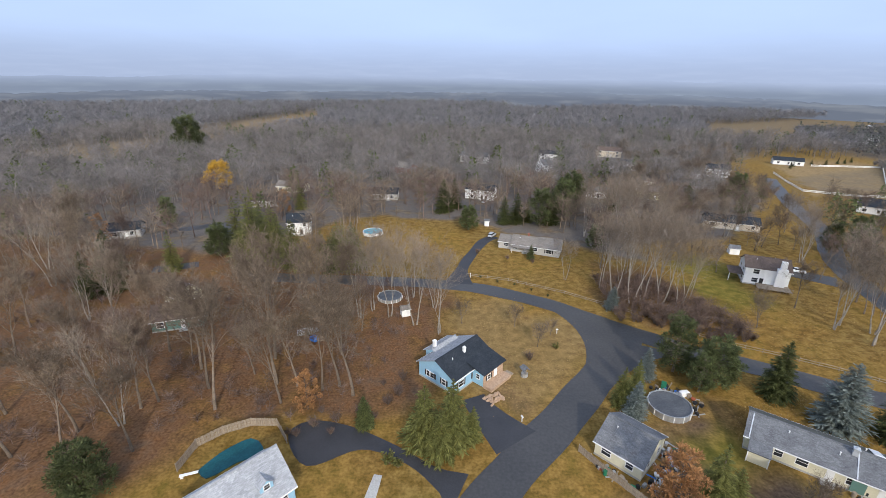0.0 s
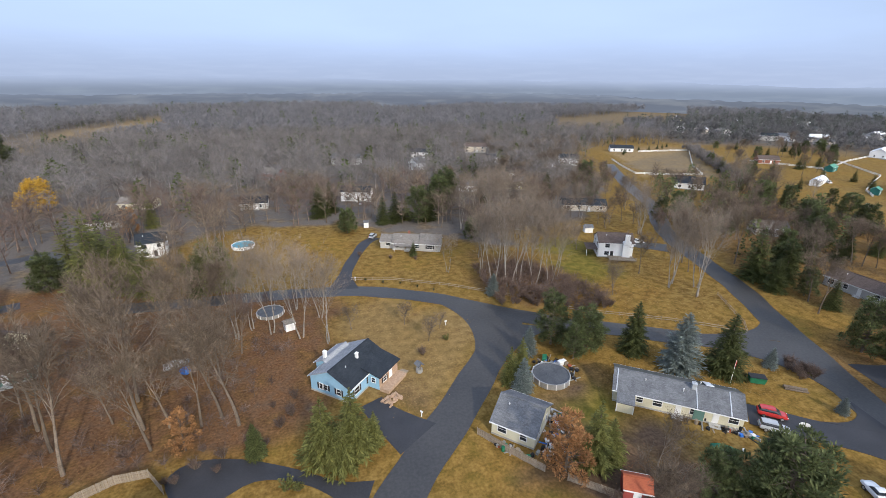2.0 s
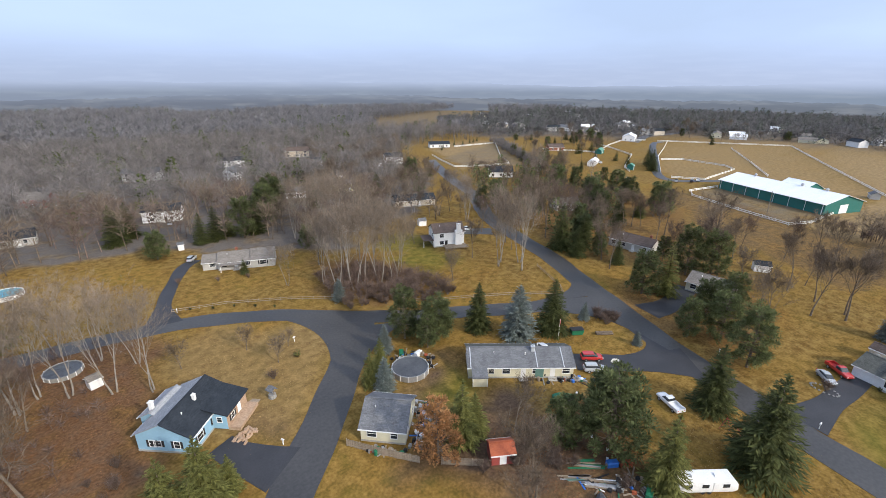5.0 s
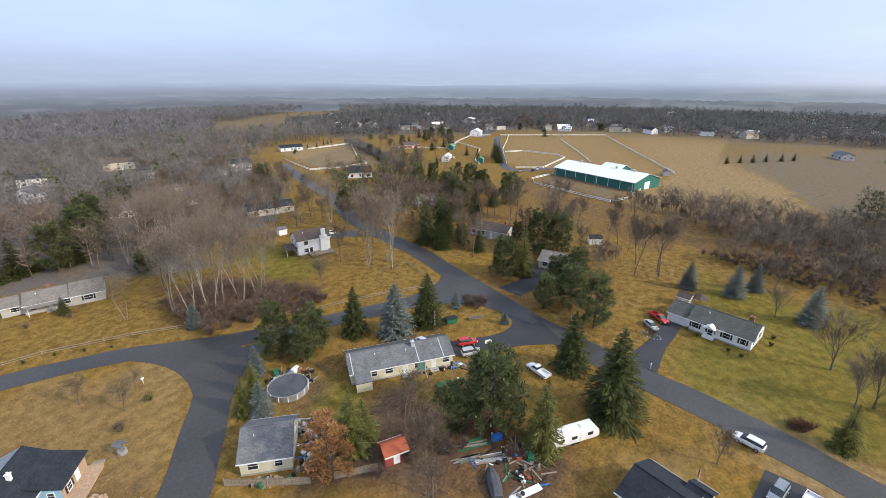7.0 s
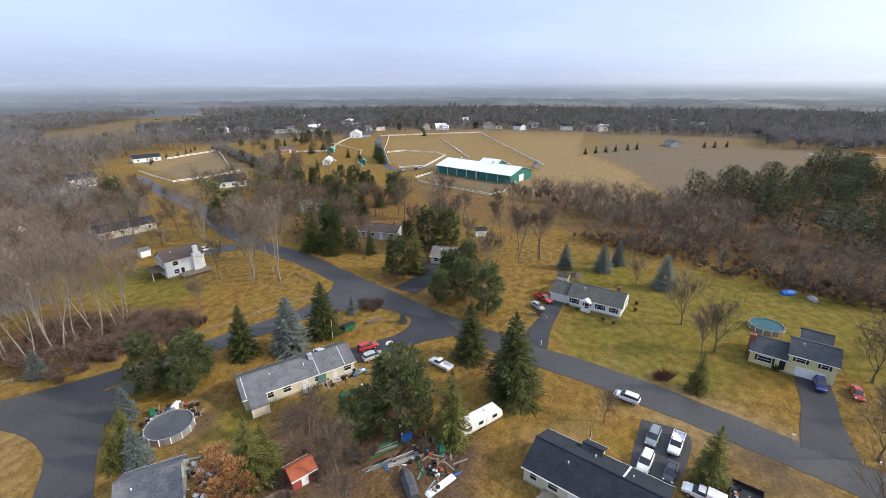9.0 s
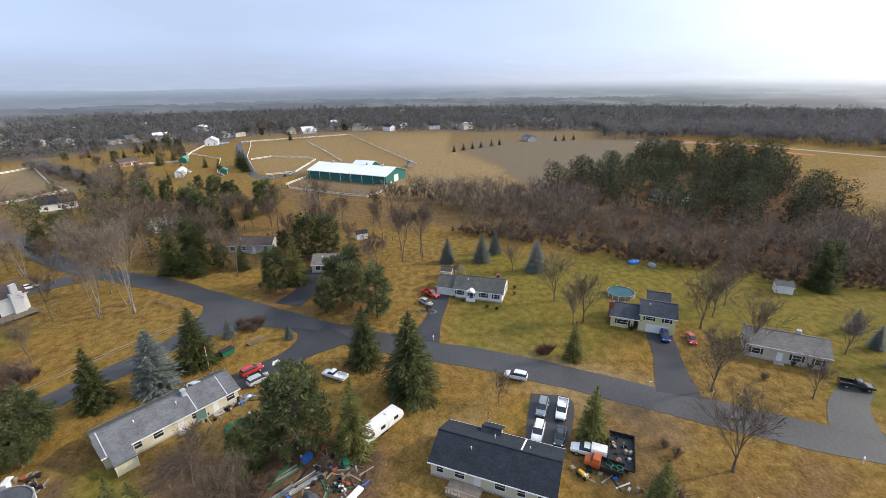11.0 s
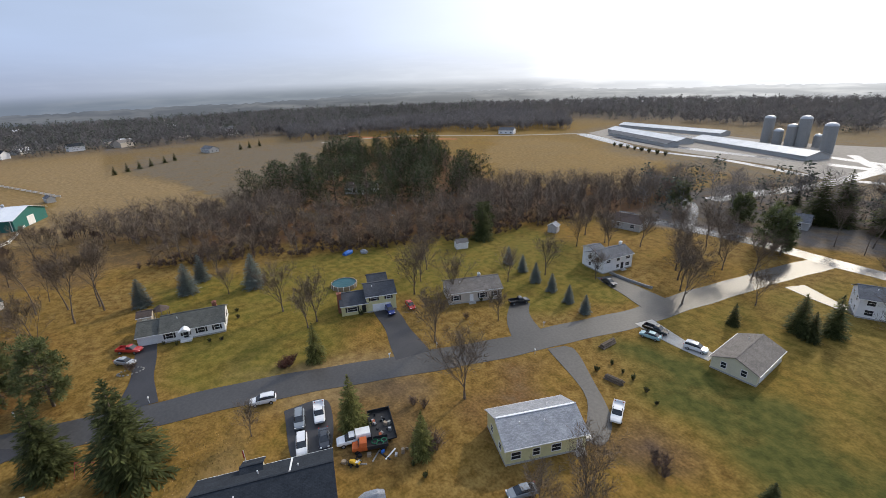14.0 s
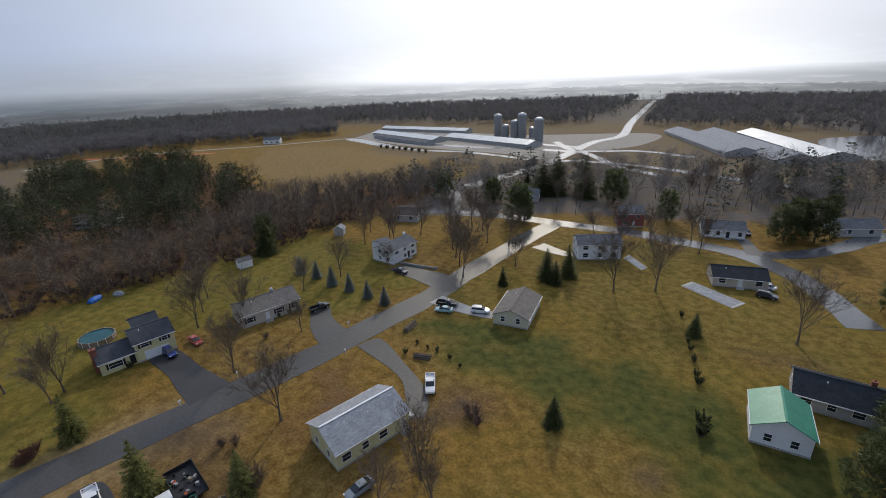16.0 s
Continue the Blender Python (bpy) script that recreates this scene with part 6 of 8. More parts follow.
# another paler twig copy with the haze put into its colour
M["twig_mist"] = leaf_mat("pale_haze_twigs", (0.125, 0.117, 0.115), (0.2, 0.19, 0.186), 0.05, 0.1, 0.35)
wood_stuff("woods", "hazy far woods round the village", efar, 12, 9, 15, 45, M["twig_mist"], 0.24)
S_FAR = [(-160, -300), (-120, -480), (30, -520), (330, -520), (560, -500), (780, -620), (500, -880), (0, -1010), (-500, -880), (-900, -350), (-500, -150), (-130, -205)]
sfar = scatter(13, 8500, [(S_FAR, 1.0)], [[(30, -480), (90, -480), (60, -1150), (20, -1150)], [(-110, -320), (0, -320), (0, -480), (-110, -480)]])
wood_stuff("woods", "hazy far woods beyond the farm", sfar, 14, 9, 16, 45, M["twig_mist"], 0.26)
SE_WOOD = [(478, -140), (465, -238), (424, -296), (372, -342), (335, -402), (430, -500), (570, -500), (575, -150)]
sewood = scatter(29, 1500, [(SE_WOOD, 1.0)])
wood_stuff("woods", "grey woods beyond the gravel road", sewood, 30, 9, 16, 60, M["twig_far"], 0.17)
ever = np.concatenate([clear_of(scatter(15, 170, [(W_NW, 1.0)], OPEN)), scatter(16, 330, [(W_FAR, 1.0)], OPEN)])
evergreen_stuff("evergreens", "dark evergreens scattered in the bare woods", ever, 17, 10, 18, M["pine"], 110)
ever2 = np.concatenate([scatter(18, 1300, [(E_FAR, 1.0)]), scatter(19, 500, [(S_FAR, 1.0)]), clear_of(scatter(20, 60, [(S_WOOD, 1.0)]))])
# far needles, greyed in colour like the twigs to imitate haze
M["pine_far"] = leaf_mat("far_haze_needles", (0.075, 0.085, 0.068), (0.13, 0.145, 0.115), 0.05, 0.1, 0.3)
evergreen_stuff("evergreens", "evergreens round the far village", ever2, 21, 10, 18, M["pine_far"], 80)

# distant ridges as glowing backdrops, the haze painted into their emission
def ridge(name, radius, h0, h1, seed, material, hill=0, rough=0.0):
    s = Shape()
    r = random.Random(seed)
    ph = [r.uniform(0, 6.28) for _ in range(6)]
    k = 900
    for i in range(k + 1):
        a = 2 * math.pi * i / k
        hh = h0 + (h1 - h0) * (0.5 + 0.22 * math.sin(3 * a + ph[0]) + 0.16 * math.sin(7 * a + ph[1]) + 0.08 * math.sin(17 * a + ph[2]) + 0.05 * math.sin(41 * a + ph[3]))
        hill_a = min(1, abs(math.degrees(a) - 92) / 38)
        hh += hill * (1 - hill_a) ** 2 * (1 + 2 * hill_a) + (r.uniform(-rough, rough) if i < k else 0)
        s.v += [(radius * math.sin(a), radius * math.cos(a), -1), ((radius + 60) * math.sin(a), (radius + 60) * math.cos(a), hh * 0.75), ((radius + 160) * math.sin(a), (radius + 160) * math.cos(a), hh)]
    for i in range(k):
        n_ = 3 * i
        s.f += [(n_, n_ + 3, n_ + 4, n_ + 1), (n_ + 1, n_ + 4, n_ + 5, n_ + 2)]
    return structure(name, s, material, "glowing backdrop of far ridges with painted haze", "backdrop")


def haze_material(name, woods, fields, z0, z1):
    """The far distance, glowing: woods and pale fields with the haze painted into the emission, bluish away from the
    sun, white below it; each as five colours, from north by east to sunward.
    """
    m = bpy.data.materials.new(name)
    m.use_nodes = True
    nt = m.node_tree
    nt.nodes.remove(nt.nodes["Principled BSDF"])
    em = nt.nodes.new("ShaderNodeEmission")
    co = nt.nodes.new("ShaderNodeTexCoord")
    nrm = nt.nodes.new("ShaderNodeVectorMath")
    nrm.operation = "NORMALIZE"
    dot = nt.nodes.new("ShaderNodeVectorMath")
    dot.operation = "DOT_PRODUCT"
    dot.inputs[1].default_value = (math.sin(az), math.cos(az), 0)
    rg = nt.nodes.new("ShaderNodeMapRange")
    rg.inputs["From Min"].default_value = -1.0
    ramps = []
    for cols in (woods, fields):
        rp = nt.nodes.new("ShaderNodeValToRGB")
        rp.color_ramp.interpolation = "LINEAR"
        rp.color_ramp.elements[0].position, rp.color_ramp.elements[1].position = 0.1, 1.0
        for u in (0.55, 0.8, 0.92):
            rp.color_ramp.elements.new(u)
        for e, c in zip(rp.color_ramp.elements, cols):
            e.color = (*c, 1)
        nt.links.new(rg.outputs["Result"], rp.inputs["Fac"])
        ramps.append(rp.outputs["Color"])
    # long low streaks of fields between the woods
    mp = nt.nodes.new("ShaderNodeMapping")
    mp.inputs["Scale"].default_value = (0.011, 0.011, 0.1)
    streak = nt.nodes.new("ShaderNodeTexNoise")
    streak.inputs["Scale"].default_value, streak.inputs["Detail"].default_value = 1.0, 6
    st = nt.nodes.new("ShaderNodeMapRange")
    st.inputs["From Min"].default_value, st.inputs["From Max"].default_value = 0.46, 0.7
    mx = nt.nodes.new("ShaderNodeMix")
    mx.data_type = "RGBA"
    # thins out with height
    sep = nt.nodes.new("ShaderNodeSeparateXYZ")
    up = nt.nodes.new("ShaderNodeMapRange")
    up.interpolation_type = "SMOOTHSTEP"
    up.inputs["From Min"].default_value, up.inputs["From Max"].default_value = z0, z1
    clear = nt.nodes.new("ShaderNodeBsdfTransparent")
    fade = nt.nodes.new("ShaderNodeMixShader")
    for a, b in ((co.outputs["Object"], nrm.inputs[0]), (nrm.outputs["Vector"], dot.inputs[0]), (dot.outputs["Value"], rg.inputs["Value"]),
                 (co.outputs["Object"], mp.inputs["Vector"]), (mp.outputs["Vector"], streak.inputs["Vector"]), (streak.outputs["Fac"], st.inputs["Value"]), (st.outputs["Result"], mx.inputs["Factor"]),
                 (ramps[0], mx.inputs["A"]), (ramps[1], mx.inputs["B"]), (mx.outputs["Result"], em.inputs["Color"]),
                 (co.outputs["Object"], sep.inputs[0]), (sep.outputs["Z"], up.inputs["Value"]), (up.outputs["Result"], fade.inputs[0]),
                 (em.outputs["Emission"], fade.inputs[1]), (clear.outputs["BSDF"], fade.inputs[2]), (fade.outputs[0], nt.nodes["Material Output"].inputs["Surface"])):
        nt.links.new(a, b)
    return m


# emission colours carry the air light: blue-grey north, whitening sunward
ridge("backdrop_1", 1000, 16, 30, 1, haze_material("painted_haze_woods", ((0.18, 0.2, 0.245), (0.17, 0.19, 0.225), (0.19, 0.205, 0.225), (0.32, 0.33, 0.34), (0.7, 0.71, 0.72)),
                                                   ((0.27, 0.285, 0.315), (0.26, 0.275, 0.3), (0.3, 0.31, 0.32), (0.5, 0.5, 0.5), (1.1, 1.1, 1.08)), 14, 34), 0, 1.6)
ridge("backdrop_2", 1200, 44, 64, 3, haze_material("painted_haze_ridge", ((0.27, 0.31, 0.39), (0.26, 0.31, 0.39), (0.33, 0.37, 0.42), (0.6, 0.62, 0.65), (1.3, 1.32, 1.34)),
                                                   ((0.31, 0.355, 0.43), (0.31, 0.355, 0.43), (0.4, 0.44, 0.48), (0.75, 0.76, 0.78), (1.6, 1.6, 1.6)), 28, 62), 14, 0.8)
ridge("backdrop_3", 1400, 190, 200, 2, haze_material("painted_mist", ((0.46, 0.53, 0.69), (0.5, 0.57, 0.74), (0.76, 0.82, 0.92), (1.12, 1.15, 1.2), (2.6, 2.6, 2.6)),
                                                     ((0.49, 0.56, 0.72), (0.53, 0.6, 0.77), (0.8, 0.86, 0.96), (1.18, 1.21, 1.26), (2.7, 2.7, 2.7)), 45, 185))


# ---- vehicles ----
PAINT = {}


def paint(name, c):
    if name not in PAINT:
        m = mat(name + "_car_paint", tuple(v * 0.92 for v in c), c, 0.8, 0.25, spec=0.5)
        m.node_tree.nodes["Principled BSDF"].inputs["Coat Weight"].default_value = 0.6
        PAINT[name] = m
    return PAINT[name]


COLOURS = dict(white=(0.75, 0.76, 0.77), silver=(0.42, 0.44, 0.46), grey=(0.2, 0.23, 0.26), dark=(0.03, 0.035, 0.045), red=(0.45, 0.035, 0.03), blue=(0.03, 0.05, 0.2), teal=(0.3, 0.48, 0.5), orange=(0.6, 0.13, 0.03), black=(0.015, 0.016, 0.018))


def loft(s, stations):
    """A hull through cross-sections (x, half width below, half width above, bottom, top)."""
    n = len(s.v)
    for x, w0, w1, z0, z1 in stations:
        zm = z0 + (z1 - z0) * 0.55
        s.v += [(x, -w0 * 0.92, z0), (x, -w0, z0 + (z1 - z0) * 0.2), (x, -w0, zm), (x, -w1, z1 - 0.04), (x, -w1 * 0.9, z1),
                (x, w1 * 0.9, z1), (x, w1, z1 - 0.04), (x, w0, zm), (x, w0, z0 + (z1 - z0) * 0.2), (x, w0 * 0.92, z0)]
    for i in range(len(stations) - 1):
        for k in range(10):
            a, b = n + 10 * i + k, n + 10 * i + (k + 1) % 10
            s.f.append((a, b, b + 10, a + 10))
    s.f.append(tuple(n + k for k in reversed(range(10))))
    s.f.append(tuple(n + 10 * (len(stations) - 1) + k for k in range(10)))


def car(x, y, turn, kind, colour, label, z=0.08):
    """A parked vehicle heading along its own x."""
    c = thing({"pickup": "pickup_truck", "suv": "suv", "sedan": "car"}[kind], label, "truck" if kind == "pickup" else "car", x, y, turn, z, group="parked vehicles")
    pt = paint(colour, COLOURS[colour])
    body, glass, roof = Shape(), Shape(), Shape()
    if kind == "sedan":
        L, W = 4.6, 0.9
        loft(body, [(-2.3, .78, .7, .42, .8), (-2.15, .87, .8, .3, .98), (-1.2, W, .84, .25, 1.0), (0, W, .84, .24, .98), (1.0, W, .84, .25, .94), (1.9, .88, .78, .28, .8), (2.25, .74, .66, .36, .66)])
        loft(glass, [(-1.75, .72, .66, .96, 1.0), (-1.05, .76, .58, .96, 1.4), (0.3, .76, .58, .95, 1.43), (1.15, .74, .68, .92, .97)])
        loft(roof, [(-1.0, .58, .5, 1.38, 1.44), (-0.4, .6, .54, 1.4, 1.48), (0.3, .58, .5, 1.39, 1.46)])
        ax, wr_ = 1.38, 0.32
    elif kind == "suv":
        L, W = 4.7, 0.94
        loft(body, [(-2.35, .84, .78, .42, 1.0), (-2.2, .92, .86, .34, 1.08), (-1, W, .87, .3, 1.1), (0, W, .87, .3, 1.08), (1.1, W, .87, .3, 1.04), (2.0, .9, .82, .34, .92), (2.35, .78, .7, .42, .74)])
        loft(glass, [(-2.2, .78, .7, 1.06, 1.12), (-1.95, .8, .66, 1.06, 1.6), (0.35, .8, .66, 1.05, 1.62), (1.2, .78, .72, 1.0, 1.06)])
        loft(roof, [(-2.05, .66, .58, 1.58, 1.64), (-1, .68, .62, 1.6, 1.7), (0.35, .66, .58, 1.58, 1.66)])
        roof.box(-1.7, -.64, 1.69, 0.1, -.6, 1.75)
        roof.box(-1.7, .6, 1.69, 0.1, .64, 1.75)
        ax, wr_ = 1.4, 0.36
    else:
        L, W = 5.6, 0.97
        loft(body, [(-0.35, .95, .9, .45, 1.12), (0.3, W, .9, .42, 1.12), (1.3, W, .9, .42, 1.1), (2.3, .93, .86, .44, 1.02), (2.75, .86, .76, .5, .86)])
        loft(glass, [(-0.3, .8, .74, 1.1, 1.14), (-0.2, .82, .68, 1.1, 1.68), (0.7, .82, .68, 1.1, 1.7), (1.4, .8, .74, 1.06, 1.1)])
        loft(roof, [(-0.25, .68, .6, 1.66, 1.72), (0.25, .7, .64, 1.68, 1.77), (0.7, .68, .6, 1.66, 1.73)])
        bed = Shape()
        bed.box(-2.8, -.95, .5, -0.36, .95, .68)
        bed.box(-2.8, -.96, .68, -0.36, -.86, 1.14)
        bed.box(-2.8, .86, .68, -0.36, .96, 1.14)
        bed.box(-2.8, -.86, .68, -2.7, .86, 1.12)
        part("cargo_bed", bed, pt, c, "open cargo bed")
        ax, wr_ = 1.75, 0.38
    part("body", body, pt, c, smooth=False)
    part("glazing", glass, M["glass"], c, "dark tinted glass")
    part("roof", roof, pt, c)
    for sx in (-1, 1):
        for sy in (-1, 1):
            t = Shape()
            wx, wy = sx * ax, sy * (W - 0.1)
            t.tube((wx, wy - 0.12, wr_ - 0.08), (wx, wy + 0.12, wr_ - 0.08), wr_, wr_, 14)
            wheel = part("wheel", t, M["tyre"], c)
            t = Shape()
            e = wy + sy * 0.12
            t.tube((wx, e - 0.01, wr_ - 0.08), (wx, e + sy * 0.02 + 0.005, wr_ - 0.08), wr_ * 0.62, wr_ * 0.55, 10)
            part("rim", t, M["metal"], wheel, "metal rim")
    fx, bx = L / 2 - 0.12, -L / 2 + 0.02
    for sy in (-1, 1):
        t = Shape()
        t.box(fx - 0.1, sy * 0.62 - 0.16, 0.66, fx + 0.08, sy * 0.62 + 0.16, 0.8)
        part("headlight", t, M["trim"], c, "clear headlight")
        t = Shape()
        t.box(bx - 0.03, sy * 0.72 - 0.1, 0.8, bx + 0.1, sy * 0.72 + 0.1, 1.02)
        part("tail_light", t, paint("red", COLOURS["red"]), c, "red tail light")
    return c


car(76.7, -7.6, 72, "suv", "white", "white wagon parked at the street's edge")
car(67.3, -11.4, 162, "suv", "grey", "grey-blue wagon on the parking bay")
car(66.9, -14.9, 162, "pickup", "white", "white pickup with a dark open bed")
car(61.2, -9.8, 162, "suv", "white", "white estate parked nose to the house")
car(60.3, -13.3, 162, "sedan", "dark", "dark blue saloon parked by the house")
car(57.2, -17.2, 72, "pickup", "white", "white work truck with a canopy")
car(93.0, -43.6, 168, "suv", "blue", "deep blue car before the garage door")
car(92.0, -49.2, 168, "sedan", "red", "red car parked on the grass")
car(76.0, -73.0, 250, "pickup", "black", "black pickup in the turning bay")
car(68.6, -101.0, 172, "sedan", "dark", "dark car at the wet drive")
car(45.6, -84.2, 12, "sedan", "teal", "pale teal saloon beside the drive")
car(46.2, -87.4, 188, "pickup", "black", "black pickup on the concrete drive")
car(37.0, -87.2, 192, "suv", "white", "white estate at the garage")
car(35.0, -57.0, 118, "pickup", "white", "white crew-cab pickup under bare branches")
car(33.3, -32.4, 70, "sedan", "grey", "grey-blue car behind the house")
car(-26.8, -127.4, -30, "sedan", "white", "white saloon by the ranch house")
car(-26.2, -121.4, 165, "suv", "dark", "dark car on the drive end")
car(-27.0, -173.2, 100, "suv", "dark", "dark car by the white house")
car(-24.2, -175.0, 100, "suv", "silver", "silver car by the white house")
car(76.6, 47.3, -38, "suv", "red", "red station wagon beside the house")
car(73.6, 44.4, -38, "suv", "silver", "silver estate beside the house")
car(75.6, 29.4, 68, "pickup", "white", "white pickup loaded with scrap on grass", 0.0)
car(108.6, 13.6, 222, "sedan", "silver", "silver saloon at the drive's edge")
car(113.6, 12.6, 232, "pickup", "red", "small red pickup by the garage")
car(115.0, 133.6, -35, "sedan", "white", "white car beside the tall house")
car(19.0, 164.5, 60, "suv", "silver", "silver car at the end of the drive")
for i, (x, y, a, k, col) in enumerate(((280, 128, 20, "pickup", "silver"), (287, 122, 20, "suv", "dark"), (293, 121, 20, "pickup", "white"), (301, 196, 60, "suv", "white"), (308, 203, 60, "suv", "white"), (262, 150, 30, "suv", "white"), (20, 215, 70, "suv", "silver"), (62, 240, 20, "sedan", "dark"))):
    car(x, y, a, k, col, f"{col} vehicle by the far {'paddocks' if x > 200 else 'house'}", 0.06 if i < 3 else 0.0)
cap = Shape()
loft(cap, [(-2.8, .96, .84, 1.22, 1.95), (-0.4, .96, .84, 1.22, 2.0)])
tcap = thing("truck_canopy", "white canopy on a work truck", "canopy", 57.2, -17.2, 72)
part("canopy", cap, M["trim"], tcap)


# ---- fences ----
def rail_fence(name, label, pts, material, step, h, rails, post_w=0.12, rail_h=0.12, group="fences"):
    """Posts with level rails between them, along a line."""
    f = thing(name, label, "fence", pts[0][0], pts[0][1], group=group)
    ox, oy = pts[0]
    s = Shape()
    s.box(-post_w / 2, -post_w / 2, -0.1, post_w / 2, post_w / 2, h + 0.08, 0.02)
    post = s.mesh("post", material)
    s = Shape()
    s.box(0, -0.03, -rail_h, 1, 0.03, 0)
    rail = s.mesh("rail", material)
    rr = random.Random(len(pts) + int(abs(ox)))
    for n_seg, ((x0, y0), (x1, y1)) in enumerate(zip(pts[:-1], pts[1:])):
        ln = math.hypot(x1 - x0, y1 - y0)
        n_ = max(1, round(ln / step))
        ang = math.degrees(math.atan2(y1 - y0, x1 - x0))
        for i in range(n_ + (n_seg == len(pts) - 2)):
            u = i / n_
            ob = new("post", post)
            ob.parent = f
            ob.location = (x0 + (x1 - x0) * u - ox, y0 + (y1 - y0) * u - oy, 0)
        for i in range(n_):
            u = i / n_
            for k in range(rails):
                ob = new("rail", rail)
                ob.parent = f
                z = h * (k + 0.75) / rails + rr.uniform(-0.03, 0.03)
                ob.matrix_basis = pose(x0 + (x1 - x0) * u - ox, y0 + (y1 - y0) * u - oy, z, 0, rr.uniform(-0.5, 0.5), ang) @ Matrix.Diagonal((ln / n_, 1, 1, 1))
    return f


WF = ("white_fence", "white three-rail paddock fence on dry grass")
for pts in ([(222, 301), (212, 276), (203, 249), (224, 238), (245, 236)], [(245, 236), (262, 262), (320, 328), (270, 331)],
            [(469, 240), (500, 195), (536, 142), (430, 90), (331, 40)], [(474, 232), (420, 208), (368, 186), (303, 150)],
            [(354, 176), (368, 166), (364, 134), (353, 123), (300, 120), (290, 136)], [(260, 110), (250, 105), (238, 78), (229, 55), (240, 50), (268, 48)], [(260, 111), (284, 106)],
            [(324, 271), (346, 232), (340, 226), (302, 198)], [(342, 228), (400, 252), (451, 267), (463, 250)], [(288, 164), (300, 175), (330, 190), (357, 203)], [(395, 258), (358, 204)], [(470, 170), (400, 130), (345, 100)]):
    rail_fence(*WF, pts, M["fence_white"], 6.0, 1.4, 2, 0.26, 0.34, group="paddock fences")
rail_fence("split_rail_fence", "grey split-rail fence beside the street", [(7.5, 127), (20, 123.5), (35, 115.5), (50, 104.5)], M["wood"], 3.0, 1.0, 2)
rail_fence("split_rail_fence", "weathered split-rail fence along the lawn", [(62, 93.5), (67, 90), (76, 85.5), (85, 80.5), (98, 71.5), (101, 75), (108, 90)], M["wood"], 3.0, 1.1, 2)


def board_fence(label, pts, h, material, name="board_fence"):
    f = thing(name, label, "fence", pts[0][0], pts[0][1], group="board fences")
    ox, oy = pts[0]
    s = Shape()
    s.box(-0.09, -0.012, 0.05, 0.09, 0.012, h)
    me = s.mesh("board", material)
    rr = random.Random(3)
    rails = Shape()
    for (x0, y0), (x1, y1) in zip(pts[:-1], pts[1:]):
        ln, ang = math.hypot(x1 - x0, y1 - y0), math.atan2(y1 - y0, x1 - x0)
        n_ = int(ln / 0.2)
        for i in range(n_):
            u = (i + 0.5) / n_
            ob = new("board", me)
            ob.parent = f
            ob.matrix_basis = pose(x0 + (x1 - x0) * u - ox, y0 + (y1 - y0) * u - oy, rr.uniform(-0.03, 0.03), 0, rr.uniform(-1, 1), math.degrees(ang))
        for z in (0.4, h - 0.35):
            rails.tube((x0 - ox, y0 - oy, z), (x1 - ox, y1 - oy, z), 0.05, 0.05)
        for k in range(int(ln / 2.4) + 1):
            u = min(1, k * 2.4 / ln)
            px_, py_ = x0 + (x1 - x0) * u - ox, y0 + (y1 - y0) * u - oy
            post = Shape()
            post.box(px_ - 0.06, py_ - 0.06, 0, px_ + 0.06, py_ + 0.06, h + 0.1)
            part("post", post, M["wood"], f)
    part("cross_rails", rails, M["wood"], f)
    return f


board_fence("weathered board fence round the covered pool", [(-40.5, 52), (-40, 57), (-37, 60), (-33, 62), (-28.5, 62), (-25.5, 58)], 1.7, M["wood"])
board_fence("grey board fence behind the garage", [(22.9, 57.3), (26.5, 52), (30.4, 46.9)], 1.5, M["wood"])
board_fence("leaning grey board fence by the red shed", [(33, 44.6), (38, 40.2)], 1.5, M["wood"])


# ---- pools ----
def round_pool(label, x, y, r, h, inner, wall, z_in=None, lift=0.0):
    p = thing("swimming_pool", label, "pool", x, y, group="above-ground pools")
    s = Shape()
    k = 28
    z_in = h - 0.15 if z_in is None else z_in
    for i in range(k):
        a, b = 2 * math.pi * i / k, 2 * math.pi * (i + 1) / k
        for r0, r1, z0, z1 in ((r, r, 0, h), (r, r - 0.2, h, h), (r - 0.2, r - 0.2, h, z_in)):
            s.face([(r0 * math.cos(a), r0 * math.sin(a), z0), (r0 * math.cos(b), r0 * math.sin(b), z0), (r1 * math.cos(b), r1 * math.sin(b), z1), (r1 * math.cos(a), r1 * math.sin(a), z1)])
    part("pool_wall", s, wall, p, "pale metal pool wall with rim")
    for i in range(0, k, 2):
        a = 2 * math.pi * i / k
        s = Shape()
        s.box(r * math.cos(a) - 0.07, r * math.sin(a) - 0.07, 0, r * math.cos(a) + 0.07, r * math.sin(a) + 0.07, h + 0.03)
        part("upright", s, M["trim"], p)
    s = Shape()
    rr = random.Random(int(x))
    pts = [[(rad * r / 5 * math.cos(2 * math.pi * i / k) * 0.97, rad * r / 5 * math.sin(2 * math.pi * i / k) * 0.97, z_in - (0.12 if rad < 5 else 0) + rr.uniform(-0.03, 0.03)) for i in range(k)] for rad in range(1, 6)]
    for q in range(4):
        for i in range(k):
            s.face([pts[q][i], pts[q + 1][i], pts[q + 1][(i + 1) % k], pts[q][(i + 1) % k]])
    s.face(pts[0])
    part("pool_cover", s, inner, p, "sagging pool cover")
    return p


round_pool("above-ground pool with sagging dark cover", 42.8, 68.0, 3.9, 1.25, M["darkcover"], M["metal"])
round_pool("pale blue round pool on the lawn", -27.5, 165.5, 3.9, 1.2, M["water"], M["trim"])
round_pool("dark covered pool with grey rim in leaf litter", -14.5, 111.2, 3.4, 0.9, M["darkcover"], M["stone"])
